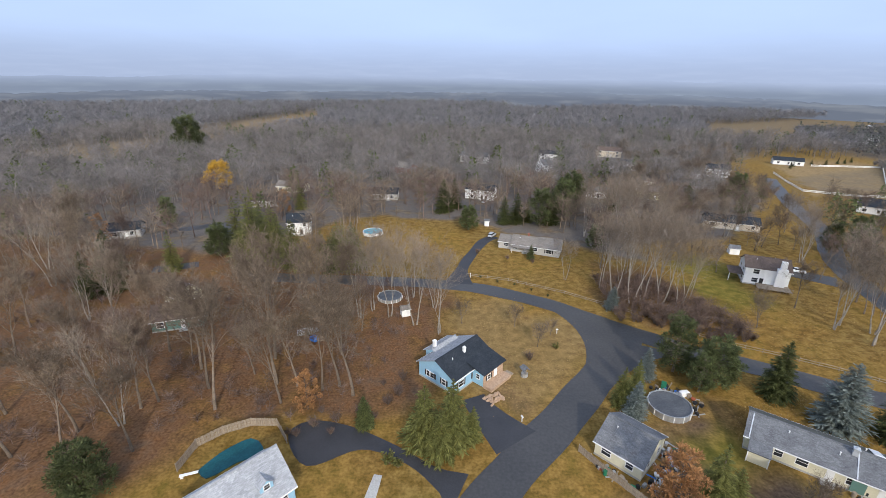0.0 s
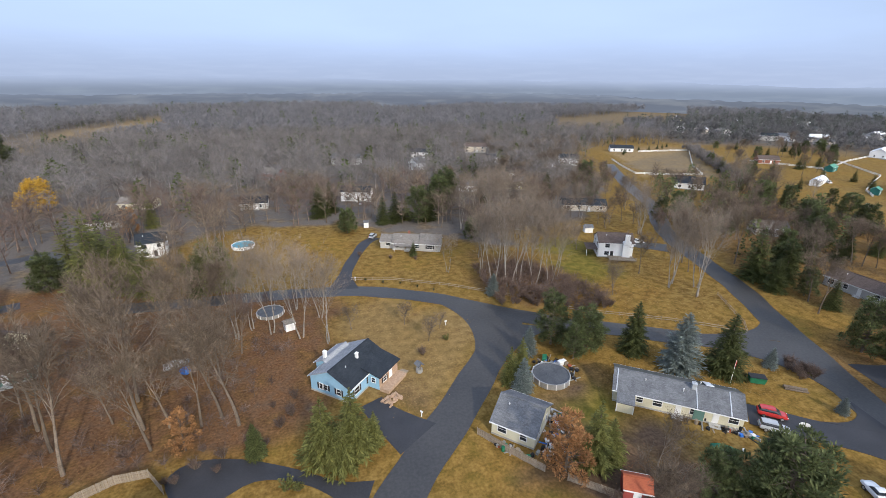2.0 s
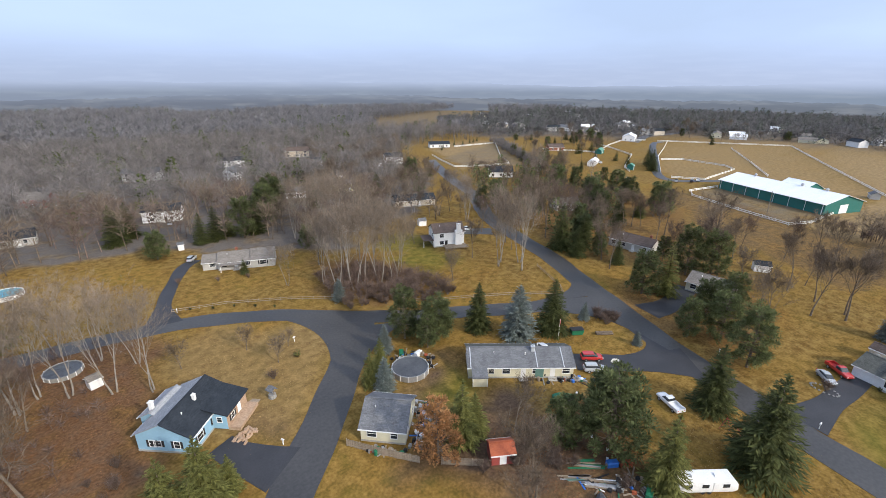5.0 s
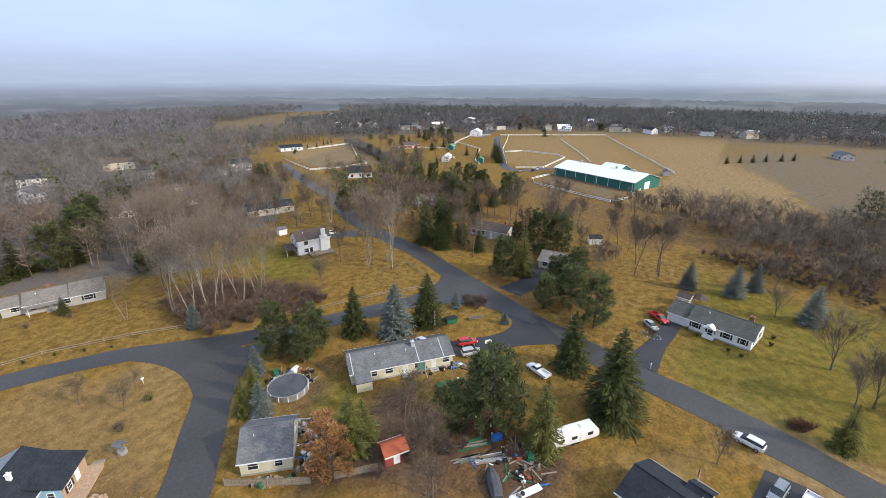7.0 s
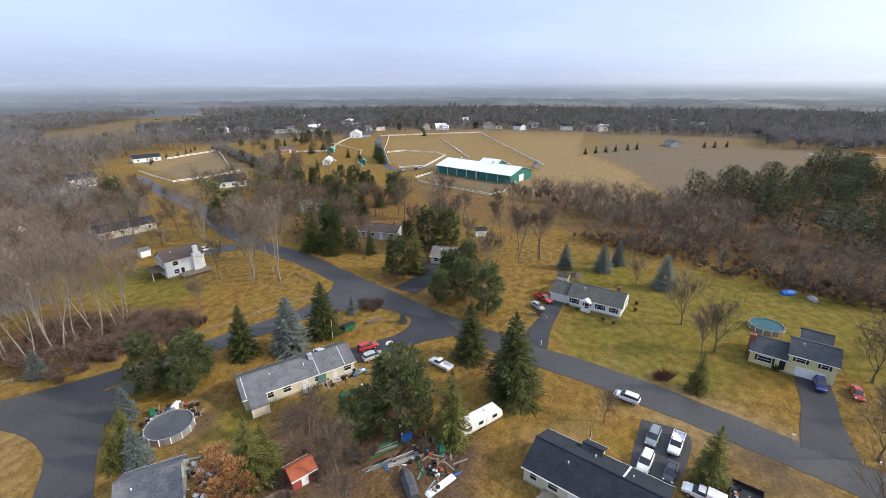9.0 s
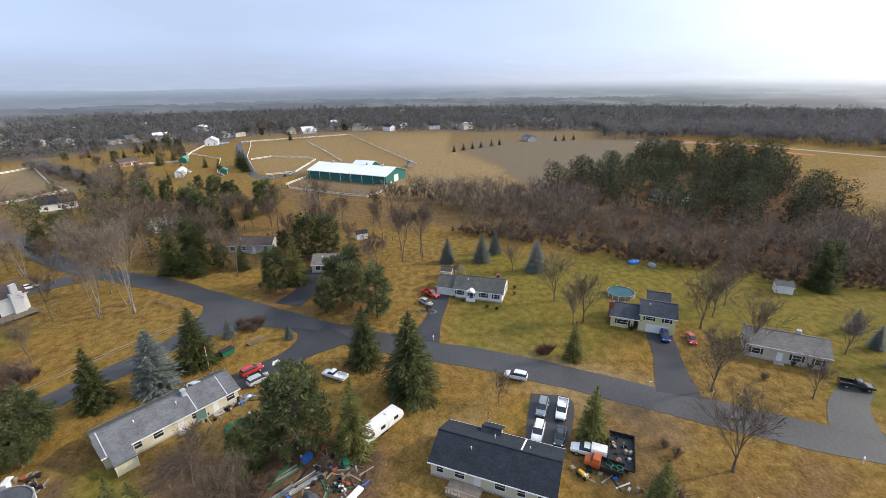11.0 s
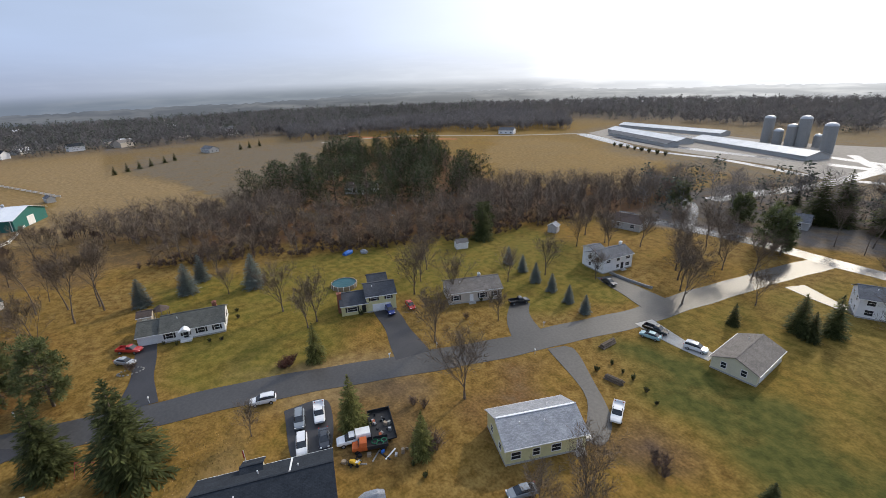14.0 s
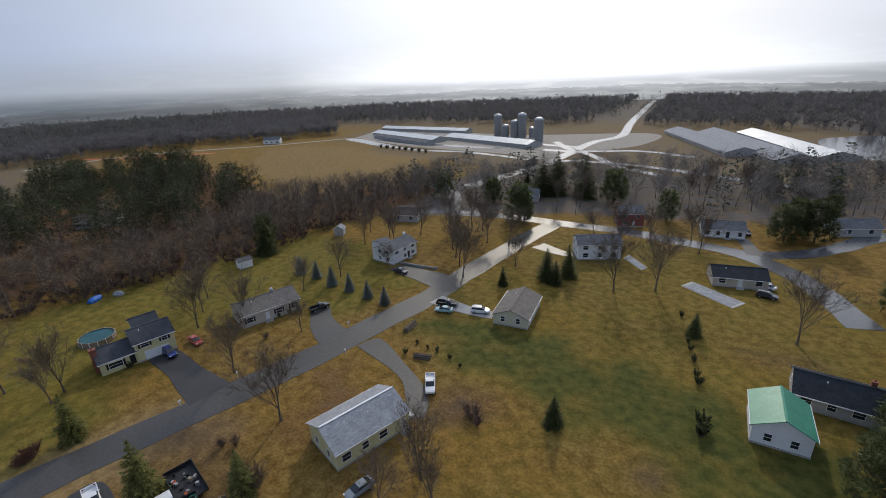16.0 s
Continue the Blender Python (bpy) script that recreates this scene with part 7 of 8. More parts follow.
round_pool("round pool with teal cover behind the house", 115.4, -40.6, 3.7, 1.25, M["pooltarp"], M["wood"])
patch("pool_cover_ground", [(-37.5, 52.2), (-35.5, 56), (-32, 59), (-29.5, 57.5), (-29, 55.8), (-32, 54), (-33.5, 52.5), (-35.5, 50.8)], 0.12, "pooltarp", "dark teal cover over an in-ground pool", "pool")
s = Shape()
s.box(-2.0, -0.25, 0.45, 0.6, 0.25, 0.52)
s.box(-1.9, -0.2, 0, -1.5, 0.2, 0.45)
db = thing("diving_board", "white diving board at the covered pool", "diving board", -37.6, 51.5, 20)
part("board", s, M["trim"], db)


# ---- poles and wires ----
def utility_pole(x, y, h, turn, arm=True):
    p = thing("utility_pole", "brown wooden utility pole with crossarm", "utility pole", x, y, turn, group="utility poles")
    s = Shape()
    s.cyl(0, 0, -0.3, h, 0.16, 0.11, 8)
    part("pole", s, M["pole"], p)
    if arm:
        s = Shape()
        s.box(-1.2, -0.06, h - 0.8, 1.2, 0.06, h - 0.66)
        part("crossarm", s, M["pole"], p)
        for u in (-1.1, -0.5, 0.5, 1.1):
            s = Shape()
            s.cyl(u, 0, h - 0.66, h - 0.45, 0.05, 0.03, 6)
            part("insulator", s, M["metal"], p)


POLES = [(202, 72), (170, -4), (150, -38), (139, -71), (128, -108), (241, 67), (259, 215), (273, 230), (322.5, 304.4), (387.6, 383.4)]
for i, (x, y) in enumerate(POLES):
    utility_pole(x, y, 11.0, 15)
for (x0, y0), (x1, y1) in zip(POLES[:4], POLES[1:5]):
    w = thing("power_line", "sagging overhead wires between poles", "wires", x0, y0, group="wires")
    for off in (-1.1, 1.1):
        s = Shape()
        prev = None
        for k in range(9):
            u = k / 8
            q = Vector(((x1 - x0) * u + off * 0.9, (y1 - y0) * u + off * 0.3, 10.55 - 0.9 * 4 * u * (1 - u)))
            if prev is not None:
                s.tube(prev, q, 0.02, 0.02, 3)
            prev = q
        part("wire", s, M["shutter"], w)


# ---- yard things ----
def mailbox(x, y, turn=0):
    m = thing("mailbox", "white mailbox on a post by the drive", "mailbox", x, y, turn, group="mailboxes")
    s = Shape()
    s.box(-0.06, -0.06, 0, 0.06, 0.06, 1.05)
    part("post", s, M["fence_white"], m)
    s = Shape()
    s.hull([(-0.28, -0.12, 1.05), (-0.28, 0.12, 1.05), (-0.28, 0.12, 1.22), (-0.28, 0, 1.33), (-0.28, -0.12, 1.22)], [(0.28, -0.12, 1.05), (0.28, 0.12, 1.05), (0.28, 0.12, 1.22), (0.28, 0, 1.33), (0.28, -0.12, 1.22)])
    part("box", s, M["trim"], m)


for x, y in ((90.3, 10.2), (74.8, -33.6), (63.6, -69.2), (56.9, -59.3), (14.6, 64.0), (27.8, 94.0), (101, 31), (8.6, 126), (72, -44)):
    mailbox(x, y, rng.uniform(0, 180))

hoop = thing("basketball_hoop", "basketball hoop with a round white backboard", "basketball hoop", 76.0, 41.8, -40)
s = Shape()
s.tube((0, 0, 0), (0, 0, 3.3), 0.06, 0.05, 8)
s.tube((0, 0, 3.2), (0, -0.6, 3.3), 0.04, 0.04, 6)
part("pole", s, M["metal"], hoop)
s = Shape()
s.hull([(-0.7, -0.62, 2.95), (0.7, -0.62, 2.95), (0.85, -0.62, 3.4), (0.55, -0.62, 3.85), (-0.55, -0.62, 3.85), (-0.85, -0.62, 3.4)], [(-0.7, -0.68, 2.95), (0.7, -0.68, 2.95), (0.85, -0.68, 3.4), (0.55, -0.68, 3.85), (-0.55, -0.68, 3.85), (-0.85, -0.68, 3.4)])
part("backboard", s, M["trim"], hoop)
s = Shape()
for i in range(10):
    a, b = 2 * math.pi * i / 10, 2 * math.pi * (i + 1) / 10
    s.tube((0.23 * math.cos(a), -0.95 + 0.23 * math.sin(a), 3.05), (0.23 * math.cos(b), -0.95 + 0.23 * math.sin(b), 3.05), 0.015, 0.015, 3)
part("rim", s, paint("orange", COLOURS["orange"]), hoop)

for fx, fy in ((77.5, 57.0), (60.0, -1.3)):
    fp = thing("flagpole", "white flagpole with a hanging flag", "flagpole", fx, fy, 20, group="flagpoles")
    s = Shape()
    s.cyl(0, 0, 0, 5.5, 0.05, 0.03, 8)
    part("pole", s, M["trim"], fp)
    s = Shape()
    for i in range(4):
        s.hull([(0.05 + i * 0.1, 0.03 * (-1) ** i, 3.9), (0.15 + i * 0.1, -0.03 * (-1) ** i, 3.85), (0.15 + i * 0.1, -0.03 * (-1) ** i + 0.01, 3.85), (0.05 + i * 0.1, 0.03 * (-1) ** i + 0.01, 3.9)],
               [(0.05 + i * 0.1, 0.03 * (-1) ** i, 5.3), (0.15 + i * 0.1, -0.03 * (-1) ** i, 5.25), (0.15 + i * 0.1, -0.03 * (-1) ** i + 0.01, 5.25), (0.05 + i * 0.1, 0.03 * (-1) ** i + 0.01, 5.3)])
    part("flag", s, paint("red", COLOURS["red"]), fp, "drooping red flag")

M["green_bin"] = mat("green_plastic", (0.015, 0.12, 0.06), (0.03, 0.17, 0.09), 1.0, 0.5)
M["tarp_blue"] = mat("blue_tarp", (0.03, 0.12, 0.45), (0.05, 0.2, 0.6), 1.5, 0.4, bump=0.4)
dump = thing("dumpster", "dark green skip on the grass", "dumpster", 82.8, 55.8, -30)
s = Shape()
s.hull([(-1.3, -0.7, 0.15), (1.3, -0.7, 0.15), (1.3, 0.7, 0.15), (-1.3, 0.7, 0.15)], [(-1.5, -0.85, 1.3), (1.5, -0.85, 1.3), (1.5, 0.85, 1.5), (-1.5, 0.85, 1.5)])
part("bin", s, M["green_bin"], dump)
s = Shape()
s.box(-1.55, -0.9, 1.5, 1.55, 0.9, 1.56)
part("lid", s, M["shutter"], dump, "black lid")

# caravan
cv = thing("caravan", "long white caravan parked on dry grass", "caravan", 61.2, 17.2, -36)
s = Shape()
loft(s, [(-4.6, 1.1, 1.05, 0.6, 2.1), (-4.3, 1.2, 1.1, 0.45, 2.55), (3.9, 1.2, 1.1, 0.45, 2.55), (4.5, 1.15, 1.0, 0.6, 1.8)])
part("body", s, M["trim"], cv)
for u in (-3.0, -0.5, 2.6):
    s = Shape()
    s.box(u - 0.5, -1.25, 1.4, u + 0.5, -1.19, 2.0)
    part("window", s, M["glass"], cv)
s = Shape()
s.box(0.7, -1.24, 0.6, 1.4, -1.19, 2.3)
part("door", s, M["trim"], cv)
for u in (-0.6, 0.4):
    for v in (-1.1, 0.9):
        s = Shape()
        s.tube((u, v, 0.33), (u, v + 0.2, 0.33), 0.33, 0.33, 12)
        part("wheel", s, M["tyre"], cv)
for u in (-2.0, 1.5):
    s = Shape()
    s.box(u - 0.35, -0.35, 2.54, u + 0.35, 0.35, 2.75, 0.08)
    part("roof_hatch", s, M["trim"], cv)

# working trailer and machine beside the parking bay
tr = thing("utility_trailer", "black flatbed trailer loaded with tools", "trailer", 57.2, -22.4, 162)
s = Shape()
s.box(-3.6, -2.0, 0.55, 3.6, 2.0, 0.75)
for v in (-2.0, 1.9):
    s.box(-3.6, v, 0.75, 3.6, v + 0.1, 1.5)
s.box(-3.6, -1.9, 0.75, -3.5, 1.9, 1.4)
part("bed", s, M["shutter"], tr)
for u in (-0.8, 0.8):
    for v in (-1.9, 1.7):
        s = Shape()
        s.tube((u, v, 0.38), (u, v + 0.2, 0.38), 0.38, 0.38, 12)
        part("wheel", s, M["tyre"], tr)
M["dull_orange"] = mat("dull_orange_paint", (0.42, 0.09, 0.025), (0.55, 0.14, 0.04), 1.2, 0.5)
M["yellow_paint"] = mat("yellow_paint", (0.6, 0.36, 0.03), (0.72, 0.45, 0.05), 1.2, 0.45)
tk = thing("work_truck", "old orange work truck with a loaded flatbed", "truck", 54.2, -18.9, 67.0)
s = Shape()
loft(s, [(0.6, 0.95, 0.75, 0.55, 2.05), (1.7, 0.95, 0.75, 0.55, 2.05), (2.0, 0.92, 0.85, 0.55, 1.35), (2.9, 0.85, 0.78, 0.6, 1.25), (3.0, 0.8, 0.7, 0.65, 1.1)])
part("cab", s, M["dull_orange"], tk, "faded orange cab")
s = Shape()
s.hull([(1.76, -0.68, 1.95), (1.76, 0.68, 1.95), (2.02, 0.8, 1.4), (2.02, -0.8, 1.4)], [(1.8, -0.68, 1.97), (1.8, 0.68, 1.97), (2.06, 0.8, 1.42), (2.06, -0.8, 1.42)])
part("windscreen", s, M["glass"], tk)
s = Shape()
s.box(-2.8, -1.05, 0.8, 0.55, 1.05, 0.95)
for v in (-1.05, 0.97):
    s.box(-2.8, v, 0.95, 0.55, v + 0.08, 1.45)
part("flatbed", s, M["shutter"], tk, "black flatbed with sides")
for u in (-1.9, 2.2):
    for v in (-0.95, 0.7):
        s = Shape()
        s.tube((u, v, 0.42), (u, v + 0.25, 0.42), 0.42, 0.42, 12)
        part("wheel", s, M["tyre"], tk)
for i, (u, v, rad) in enumerate(((-0.7, -0.3, 0.5), (-1.5, 0.3, 0.55), (-2.2, -0.2, 0.45))):
    s = Shape()
    for k in range(14):
        p, q = 2 * math.pi * k / 14, 2 * math.pi * (k + 1) / 14
        s.tube((u + rad * math.cos(p), v + rad * math.sin(p), 1.05 + i * 0.05), (u + rad * math.cos(q), v + rad * math.sin(q), 1.05 + i * 0.05), 0.09, 0.09, 5)
    part("hose_coil", s, M["green_bin"], tk, "coiled green hose")
mw = thing("riding_mower", "small yellow riding mower on the grass", "mower", 52.7, -15.4, 40)
s = Shape()
loft(s, [(-0.8, 0.35, 0.3, 0.3, 0.65), (-0.1, 0.4, 0.32, 0.25, 0.6), (0.1, 0.32, 0.28, 0.3, 0.85), (0.85, 0.28, 0.22, 0.35, 0.8)])
part("bonnet", s, M["yellow_paint"], mw)
s = Shape()
s.box(-0.6, -0.22, 0.62, -0.15, 0.22, 0.72)
s.box(-0.68, -0.22, 0.7, -0.6, 0.22, 1.05)
part("seat", s, M["trim"], mw, "white seat")
for u, rad in ((-0.55, 0.3), (0.6, 0.22)):
    for v in (-0.5, 0.34):
        s = Shape()
        s.tube((u, v, rad), (u, v + 0.16, rad), rad, rad, 12)
        part("wheel", s, M["tyre"], mw)


def clutter(label, places, seed, group="stored goods", kinds=("box", "box", "planks", "planks", "planks", "tub", "tyre", "box", "drum", "box")):
    """Loose yard goods: boxes, drums, planks, tyres and tubs, each a thing."""
    r = random.Random(seed)
    cols = ["trim", "shutter", "metal", "tarp_blue", "rust", "green_bin", "wood", "metal", "wood", "shutter", "metal", "wood", "shutter", "stone", "metal", "wood"]
    for x, y in places:
        k = r.choice(kinds)
        key = r.choice(cols)
        s = Shape()
        if k == "box":
            a, b, h = r.uniform(0.15, 0.45), r.uniform(0.12, 0.35), r.uniform(0.15, 0.6)
            s.box(-a, -b, 0, a, b, h, 0.04)
            s.box(-a * 0.9, -b * 0.9, h, a * 0.9, b * 0.9, h + 0.06)
        elif k == "drum":
            s.cyl(0, 0, 0, 0.85, 0.3, 0.3, 10)
            s.cyl(0, 0, 0.85, 0.9, 0.27, 0.27, 10)
        elif k == "planks":
            s.box(-1.3, -0.12, 0.0, 1.3, 0.12, 0.1, 0.02)
        elif k == "tub":
            s.cyl(0, 0, 0, 0.45, 0.3, 0.42, 10)
            s.cyl(0, 0, 0.45, 0.48, 0.45, 0.45, 10)
        else:
            s.cyl(0, 0, 0, 0.22, 0.36, 0.36, 12)
            s.cyl(0, 0, 0.22, 0.4, 0.34, 0.34, 12)
            key = "shutter"
        t = thing({"box": "crate", "drum": "drum", "planks": "plank_pile", "tub": "tub", "tyre": "tyre_stack"}[k], f"{dict(trim='white', shutter='black', metal='grey', tarp_blue='blue', rust='rust-red', green_bin='green', wood='wooden', stone='stone-grey')[key]} {dict(box='crate', drum='drum', planks='plank pile', tub='tub', tyre='tyre stack')[k]} {label}", k if k != "planks" else "planks", x, y, r.uniform(0, 180), group=group)
        part({"box": "crate_body", "drum": "drum_body", "planks": "plank", "tub": "tub_body", "tyre": "tyre"}[k], s, M[key], t)


def places(seed, count, pts, spread):
    r = random.Random(seed)
    out = []
    for _ in range(count):
        i = r.randrange(len(pts) - 1)
        u = r.random()
        out.append((pts[i][0] + (pts[i + 1][0] - pts[i][0]) * u + r.gauss(0, spread), pts[i][1] + (pts[i + 1][1] - pts[i][1]) * u + r.gauss(0, spread)))
    return out


clutter("among goods beside the garage", places(1, 100, [(38.6, 57.6), (36.2, 53.5), (32.4, 49.4)], 0.85), 1)
clutter("against the garage fence", places(2, 26, [(25, 54.0), (29.5, 50)], 0.4), 2)
clutter("along the long house wall", places(3, 50, [(62, 49.2), (66, 46.3), (69.6, 43.4)], 0.5), 3)
clutter("by the covered pool", places(4, 40, [(43, 73), (47, 73), (49, 69.5), (46.5, 66.5)], 0.7), 4)
clutter("in the cluttered back yard", places(5, 64, [(47, 30), (50, 26), (55, 24), (50, 21), (47, 21)], 1.7), 5, kinds=("box", "planks", "planks", "box", "planks", "tyre"))
clutter("on the work trailer's ground", places(6, 14, [(54, -14.5), (51.5, -18), (50.5, -23)], 0.8), 6)
for i in range(20):
    x, y = 57.2 + rng.uniform(-2.8, 2.8), -22.4 + rng.uniform(-1.3, 1.3)
    s = Shape()
    a = rng.uniform(0.15, 0.4)
    s.box(-a, -a * 0.7, 0, a, a * 0.7, rng.uniform(0.2, 0.6), 0.05)
    t = thing("tool_box", "tool box lying on the flatbed trailer", "tool box", x, y, rng.uniform(0, 180), 0.755, group="tools")
    part("case", s, M[rng.choice(["rust", "metal", "shutter", "shutter", "shutter", "wood", "stone", "metal"])], t)



def lumber(label, x, y, turn, L, n, keys):
    """Long boards and sheets lying loosely over one another."""
    t = thing("lumber_pile", label, "lumber", x, y, turn, group="lumber piles")
    r = random.Random(int(x * 7 + y * 3))
    for i in range(n):
        s = Shape()
        ln, w = L * r.uniform(0.55, 1.0), r.uniform(0.12, 0.5)
        s.box(-ln / 2, -w / 2, 0, ln / 2, w / 2, 0.06)
        ob = part("board", s, M[keys[i % len(keys)]], t)
        ob.matrix_basis = pose(r.uniform(-0.5, 0.5), r.uniform(-0.8, 0.8), 0.01 + 0.065 * (i // 3), 0, 0, r.uniform(-9, 9))


lumber("loose white boards and pipes in the back yard", 49.9, 26.8, -46, 6.5, 14, ("roof_light", "wood", "trim", "metal"))
lumber("weathered boards stacked under the bare tree", 47.6, 29.6, -40, 5.5, 10, ("wood", "teal", "wood", "roof_light"))
lumber("pale sheets and green poles by the shed", 51.2, 30.4, -42, 6.0, 9, ("green_bin", "roof_light", "green_bin", "wood"))
lumber("grey boards lying behind the garage", 36.5, 50.4, 50, 4.0, 10, ("metal", "wood", "shutter", "trim"))
lumber("silver ladder rails and planks by the caravan", 53.4, 20.8, 70, 4.2, 5, ("metal", "wood", "metal"))
for x, y, tn, lab, key in ((56.0, 26.6, -40, "orange-red tool cabinet in the back yard", "rust"), (54.2, 27.9, -30, "blue plastic crate by the tool cabinet", "tarp_blue"), (53.6, 21.4, 20, "dark green storage chest by the caravan", "green_bin"),
                           (47.5, 71.8, 15, "white chest by the covered pool", "trim"), (44.6, 74.2, 60, "green chest beside the spruces", "green_bin")):
    t = thing("storage_chest", lab, "chest", x, y, tn, group="stored goods")
    s = Shape()
    s.box(-0.9, -0.45, 0, 0.9, 0.45, 0.85, 0.03)
    part("chest_body", s, M[key], t)
    s = Shape()
    s.box(-0.95, -0.5, 0.85, 0.95, 0.5, 0.95, 0.08)
    part("lid", s, M[key], t)
for i, (x, y) in enumerate(places(11, 16, [(49.2, 21.6), (48.2, 20.4), (66, 46.6), (69, 44.2)], 0.7)):
    t = thing("bucket", "white plastic bucket among yard goods", "bucket", x, y, i * 40, group="stored goods")
    s = Shape()
    s.cyl(0, 0, 0, 0.4, 0.16, 0.2, 10)
    part("pail", s, M["trim"], t)
# swing between the spruces
sg_ = thing("swing_set", "dark red swing set between the spruces", "swing set", 76.4, 19.2, 55)
for u in (-1.5, 1.5):
    for v in (-1, 1):
        s = Shape()
        s.tube((u, v, 0), (u, 0, 2.3), 0.05, 0.05, 6)
        part("leg", s, M["redsid"], sg_)
s = Shape()
s.tube((-1.6, 0, 2.3), (1.6, 0, 2.3), 0.05, 0.05, 6)
part("crossbar", s, M["redsid"], sg_)
for u in (-0.6, 0.6):
    s = Shape()
    s.box(u - 0.22, -0.1, 0.5, u + 0.22, 0.1, 0.54)
    for w_ in (-0.2, 0.2):
        s.tube((u + w_, 0, 0.54), (u + w_, 0, 2.28), 0.012, 0.012, 3)
    part("swing_seat", s, M["shutter"], sg_)

well = thing("wishing_well", "small grey stone well on the lawn", "well", 17.2, 77.2, 20)
s = Shape()
s.cyl(0, 0, 0, 0.8, 0.75, 0.7, 10)
part("stone_ring", s, M["stone"], well)
for v in (-0.6, 0.6):
    s = Shape()
    s.box(-0.06, v - 0.06, 0.7, 0.06, v + 0.06, 1.9)
    part("post", s, M["wood"], well)
s = Shape()
for sg in (-1, 1):
    s.hull([(0, -0.9, 2.3), (sg * 0.8, -0.9, 1.8), (sg * 0.8, -0.9, 1.86), (0, -0.9, 2.38)], [(0, 0.9, 2.3), (sg * 0.8, 0.9, 1.8), (sg * 0.8, 0.9, 1.86), (0, 0.9, 2.38)])
part("well_roof", s, M["roof_grey"], well)


def log_pile(label, x, y, turn, L, rows):
    t = thing("log_pile", label, "log pile", x, y, turn, group="log piles")
    r = random.Random(int(x * 10))
    for i in range(rows):
        for k in range(rows - i + 1):
            s = Shape()
            rad = r.uniform(0.14, 0.22)
            yy, zz = (k - (rows - i) / 2) * 0.4, 0.2 + i * 0.33
            s.tube((-L / 2 + r.uniform(-0.2, 0.2), yy, zz), (L / 2 + r.uniform(-0.2, 0.2), yy, zz), rad, rad * 0.9, 7)
            part("log", s, M["bark"], t)


log_pile("pile of grey logs at the lawn's edge", 49.5, -74.2, -90, 4.2, 3)
log_pile("pile of cut logs beside the drive", 41.0, -64.6, 10, 3.6, 3)
log_pile("stacked timber by the street trees", 88.2, 51.8, -35, 4.0, 2)

rk = thing("rockery", "brown rockery beside the blue house drive", "rockery", 10.4, 69.9, 30)
r8 = random.Random(4)
for i in range(46):
    a, b, h = r8.uniform(0.2, 0.45), r8.uniform(0.15, 0.35), r8.uniform(0.2, 0.5)
    s = Shape()
    s.hull([(-a, -b, 0), (a, -b * 0.8, 0), (a * 0.9, b, 0), (-a * 0.8, b, 0)], [(-a * 0.6, -b * 0.6, h), (a * 0.5, -b * 0.6, h * 0.9), (a * 0.6, b * 0.5, h), (-a * 0.5, b * 0.6, h * 0.85)])
    ob = part("stone", s, M["tanstone"], rk)
    ob.matrix_basis = pose(r8.uniform(-1.8, 1.8), r8.uniform(-1.3, 1.3), 0, 0, 0, r8.uniform(0, 180))

# retaining wall of stones
rw = thing("retaining_wall", "low dark stone retaining wall by the drive", "wall", 66.5, -107.2, 0)
r5 = random.Random(9)
for i in range(40):
    u = i / 39
    for k in range(2):
        s = Shape()
        a, b = r5.uniform(0.25, 0.4), r5.uniform(0.2, 0.3)
        s.hull([(-a, -b, 0), (a, -b * 0.9, 0), (a, b, 0), (-a * 0.9, b, 0)], [(-a * 0.8, -b * 0.8, 0.36), (a * 0.85, -b * 0.7, 0.34), (a * 0.8, b * 0.8, 0.37), (-a * 0.8, b * 0.8, 0.35)])
        ob = part("stone", s, M["stone"], rw)
        ob.location = (6 - 18 * u * 0.72, 0.4 * math.sin(u * 3) + r5.uniform(-0.1, 0.1), k * 0.34)

# covered pools in the ground
for corners, lab in (([(-7.8, -121.0), (-10.2, -124.5), (-20.5, -116.4), (-17.8, -112.8)], "long in-ground pool under a pale winter cover"), ([(8.6, -136.0), (7.4, -139.1), (2.1, -131.2), (3.5, -129.0)], "small in-ground pool under a grey cover")):
    ox, oy = sum(c[0] for c in corners) / 4, sum(c[1] for c in corners) / 4
    gp = thing("covered_pool", lab, "pool", ox, oy, group="covered pools")
    rim = [(x - ox, y - oy) for x, y in corners]
    s = Shape()
    s.hull([(x * 1.12, y * 1.12, 0) for x, y in rim], [(x * 1.12, y * 1.12, 0.08) for x, y in rim])
    part("pool_edge", s, M["concrete"], gp, "pale concrete pool edge")
    s = Shape()
    s.hull([(x, y, 0.08) for x, y in rim], [(x * 0.98, y * 0.98, 0.14) for x, y in rim])
    part("winter_cover", s, M["roof_light"], gp, "pale stretched cover")

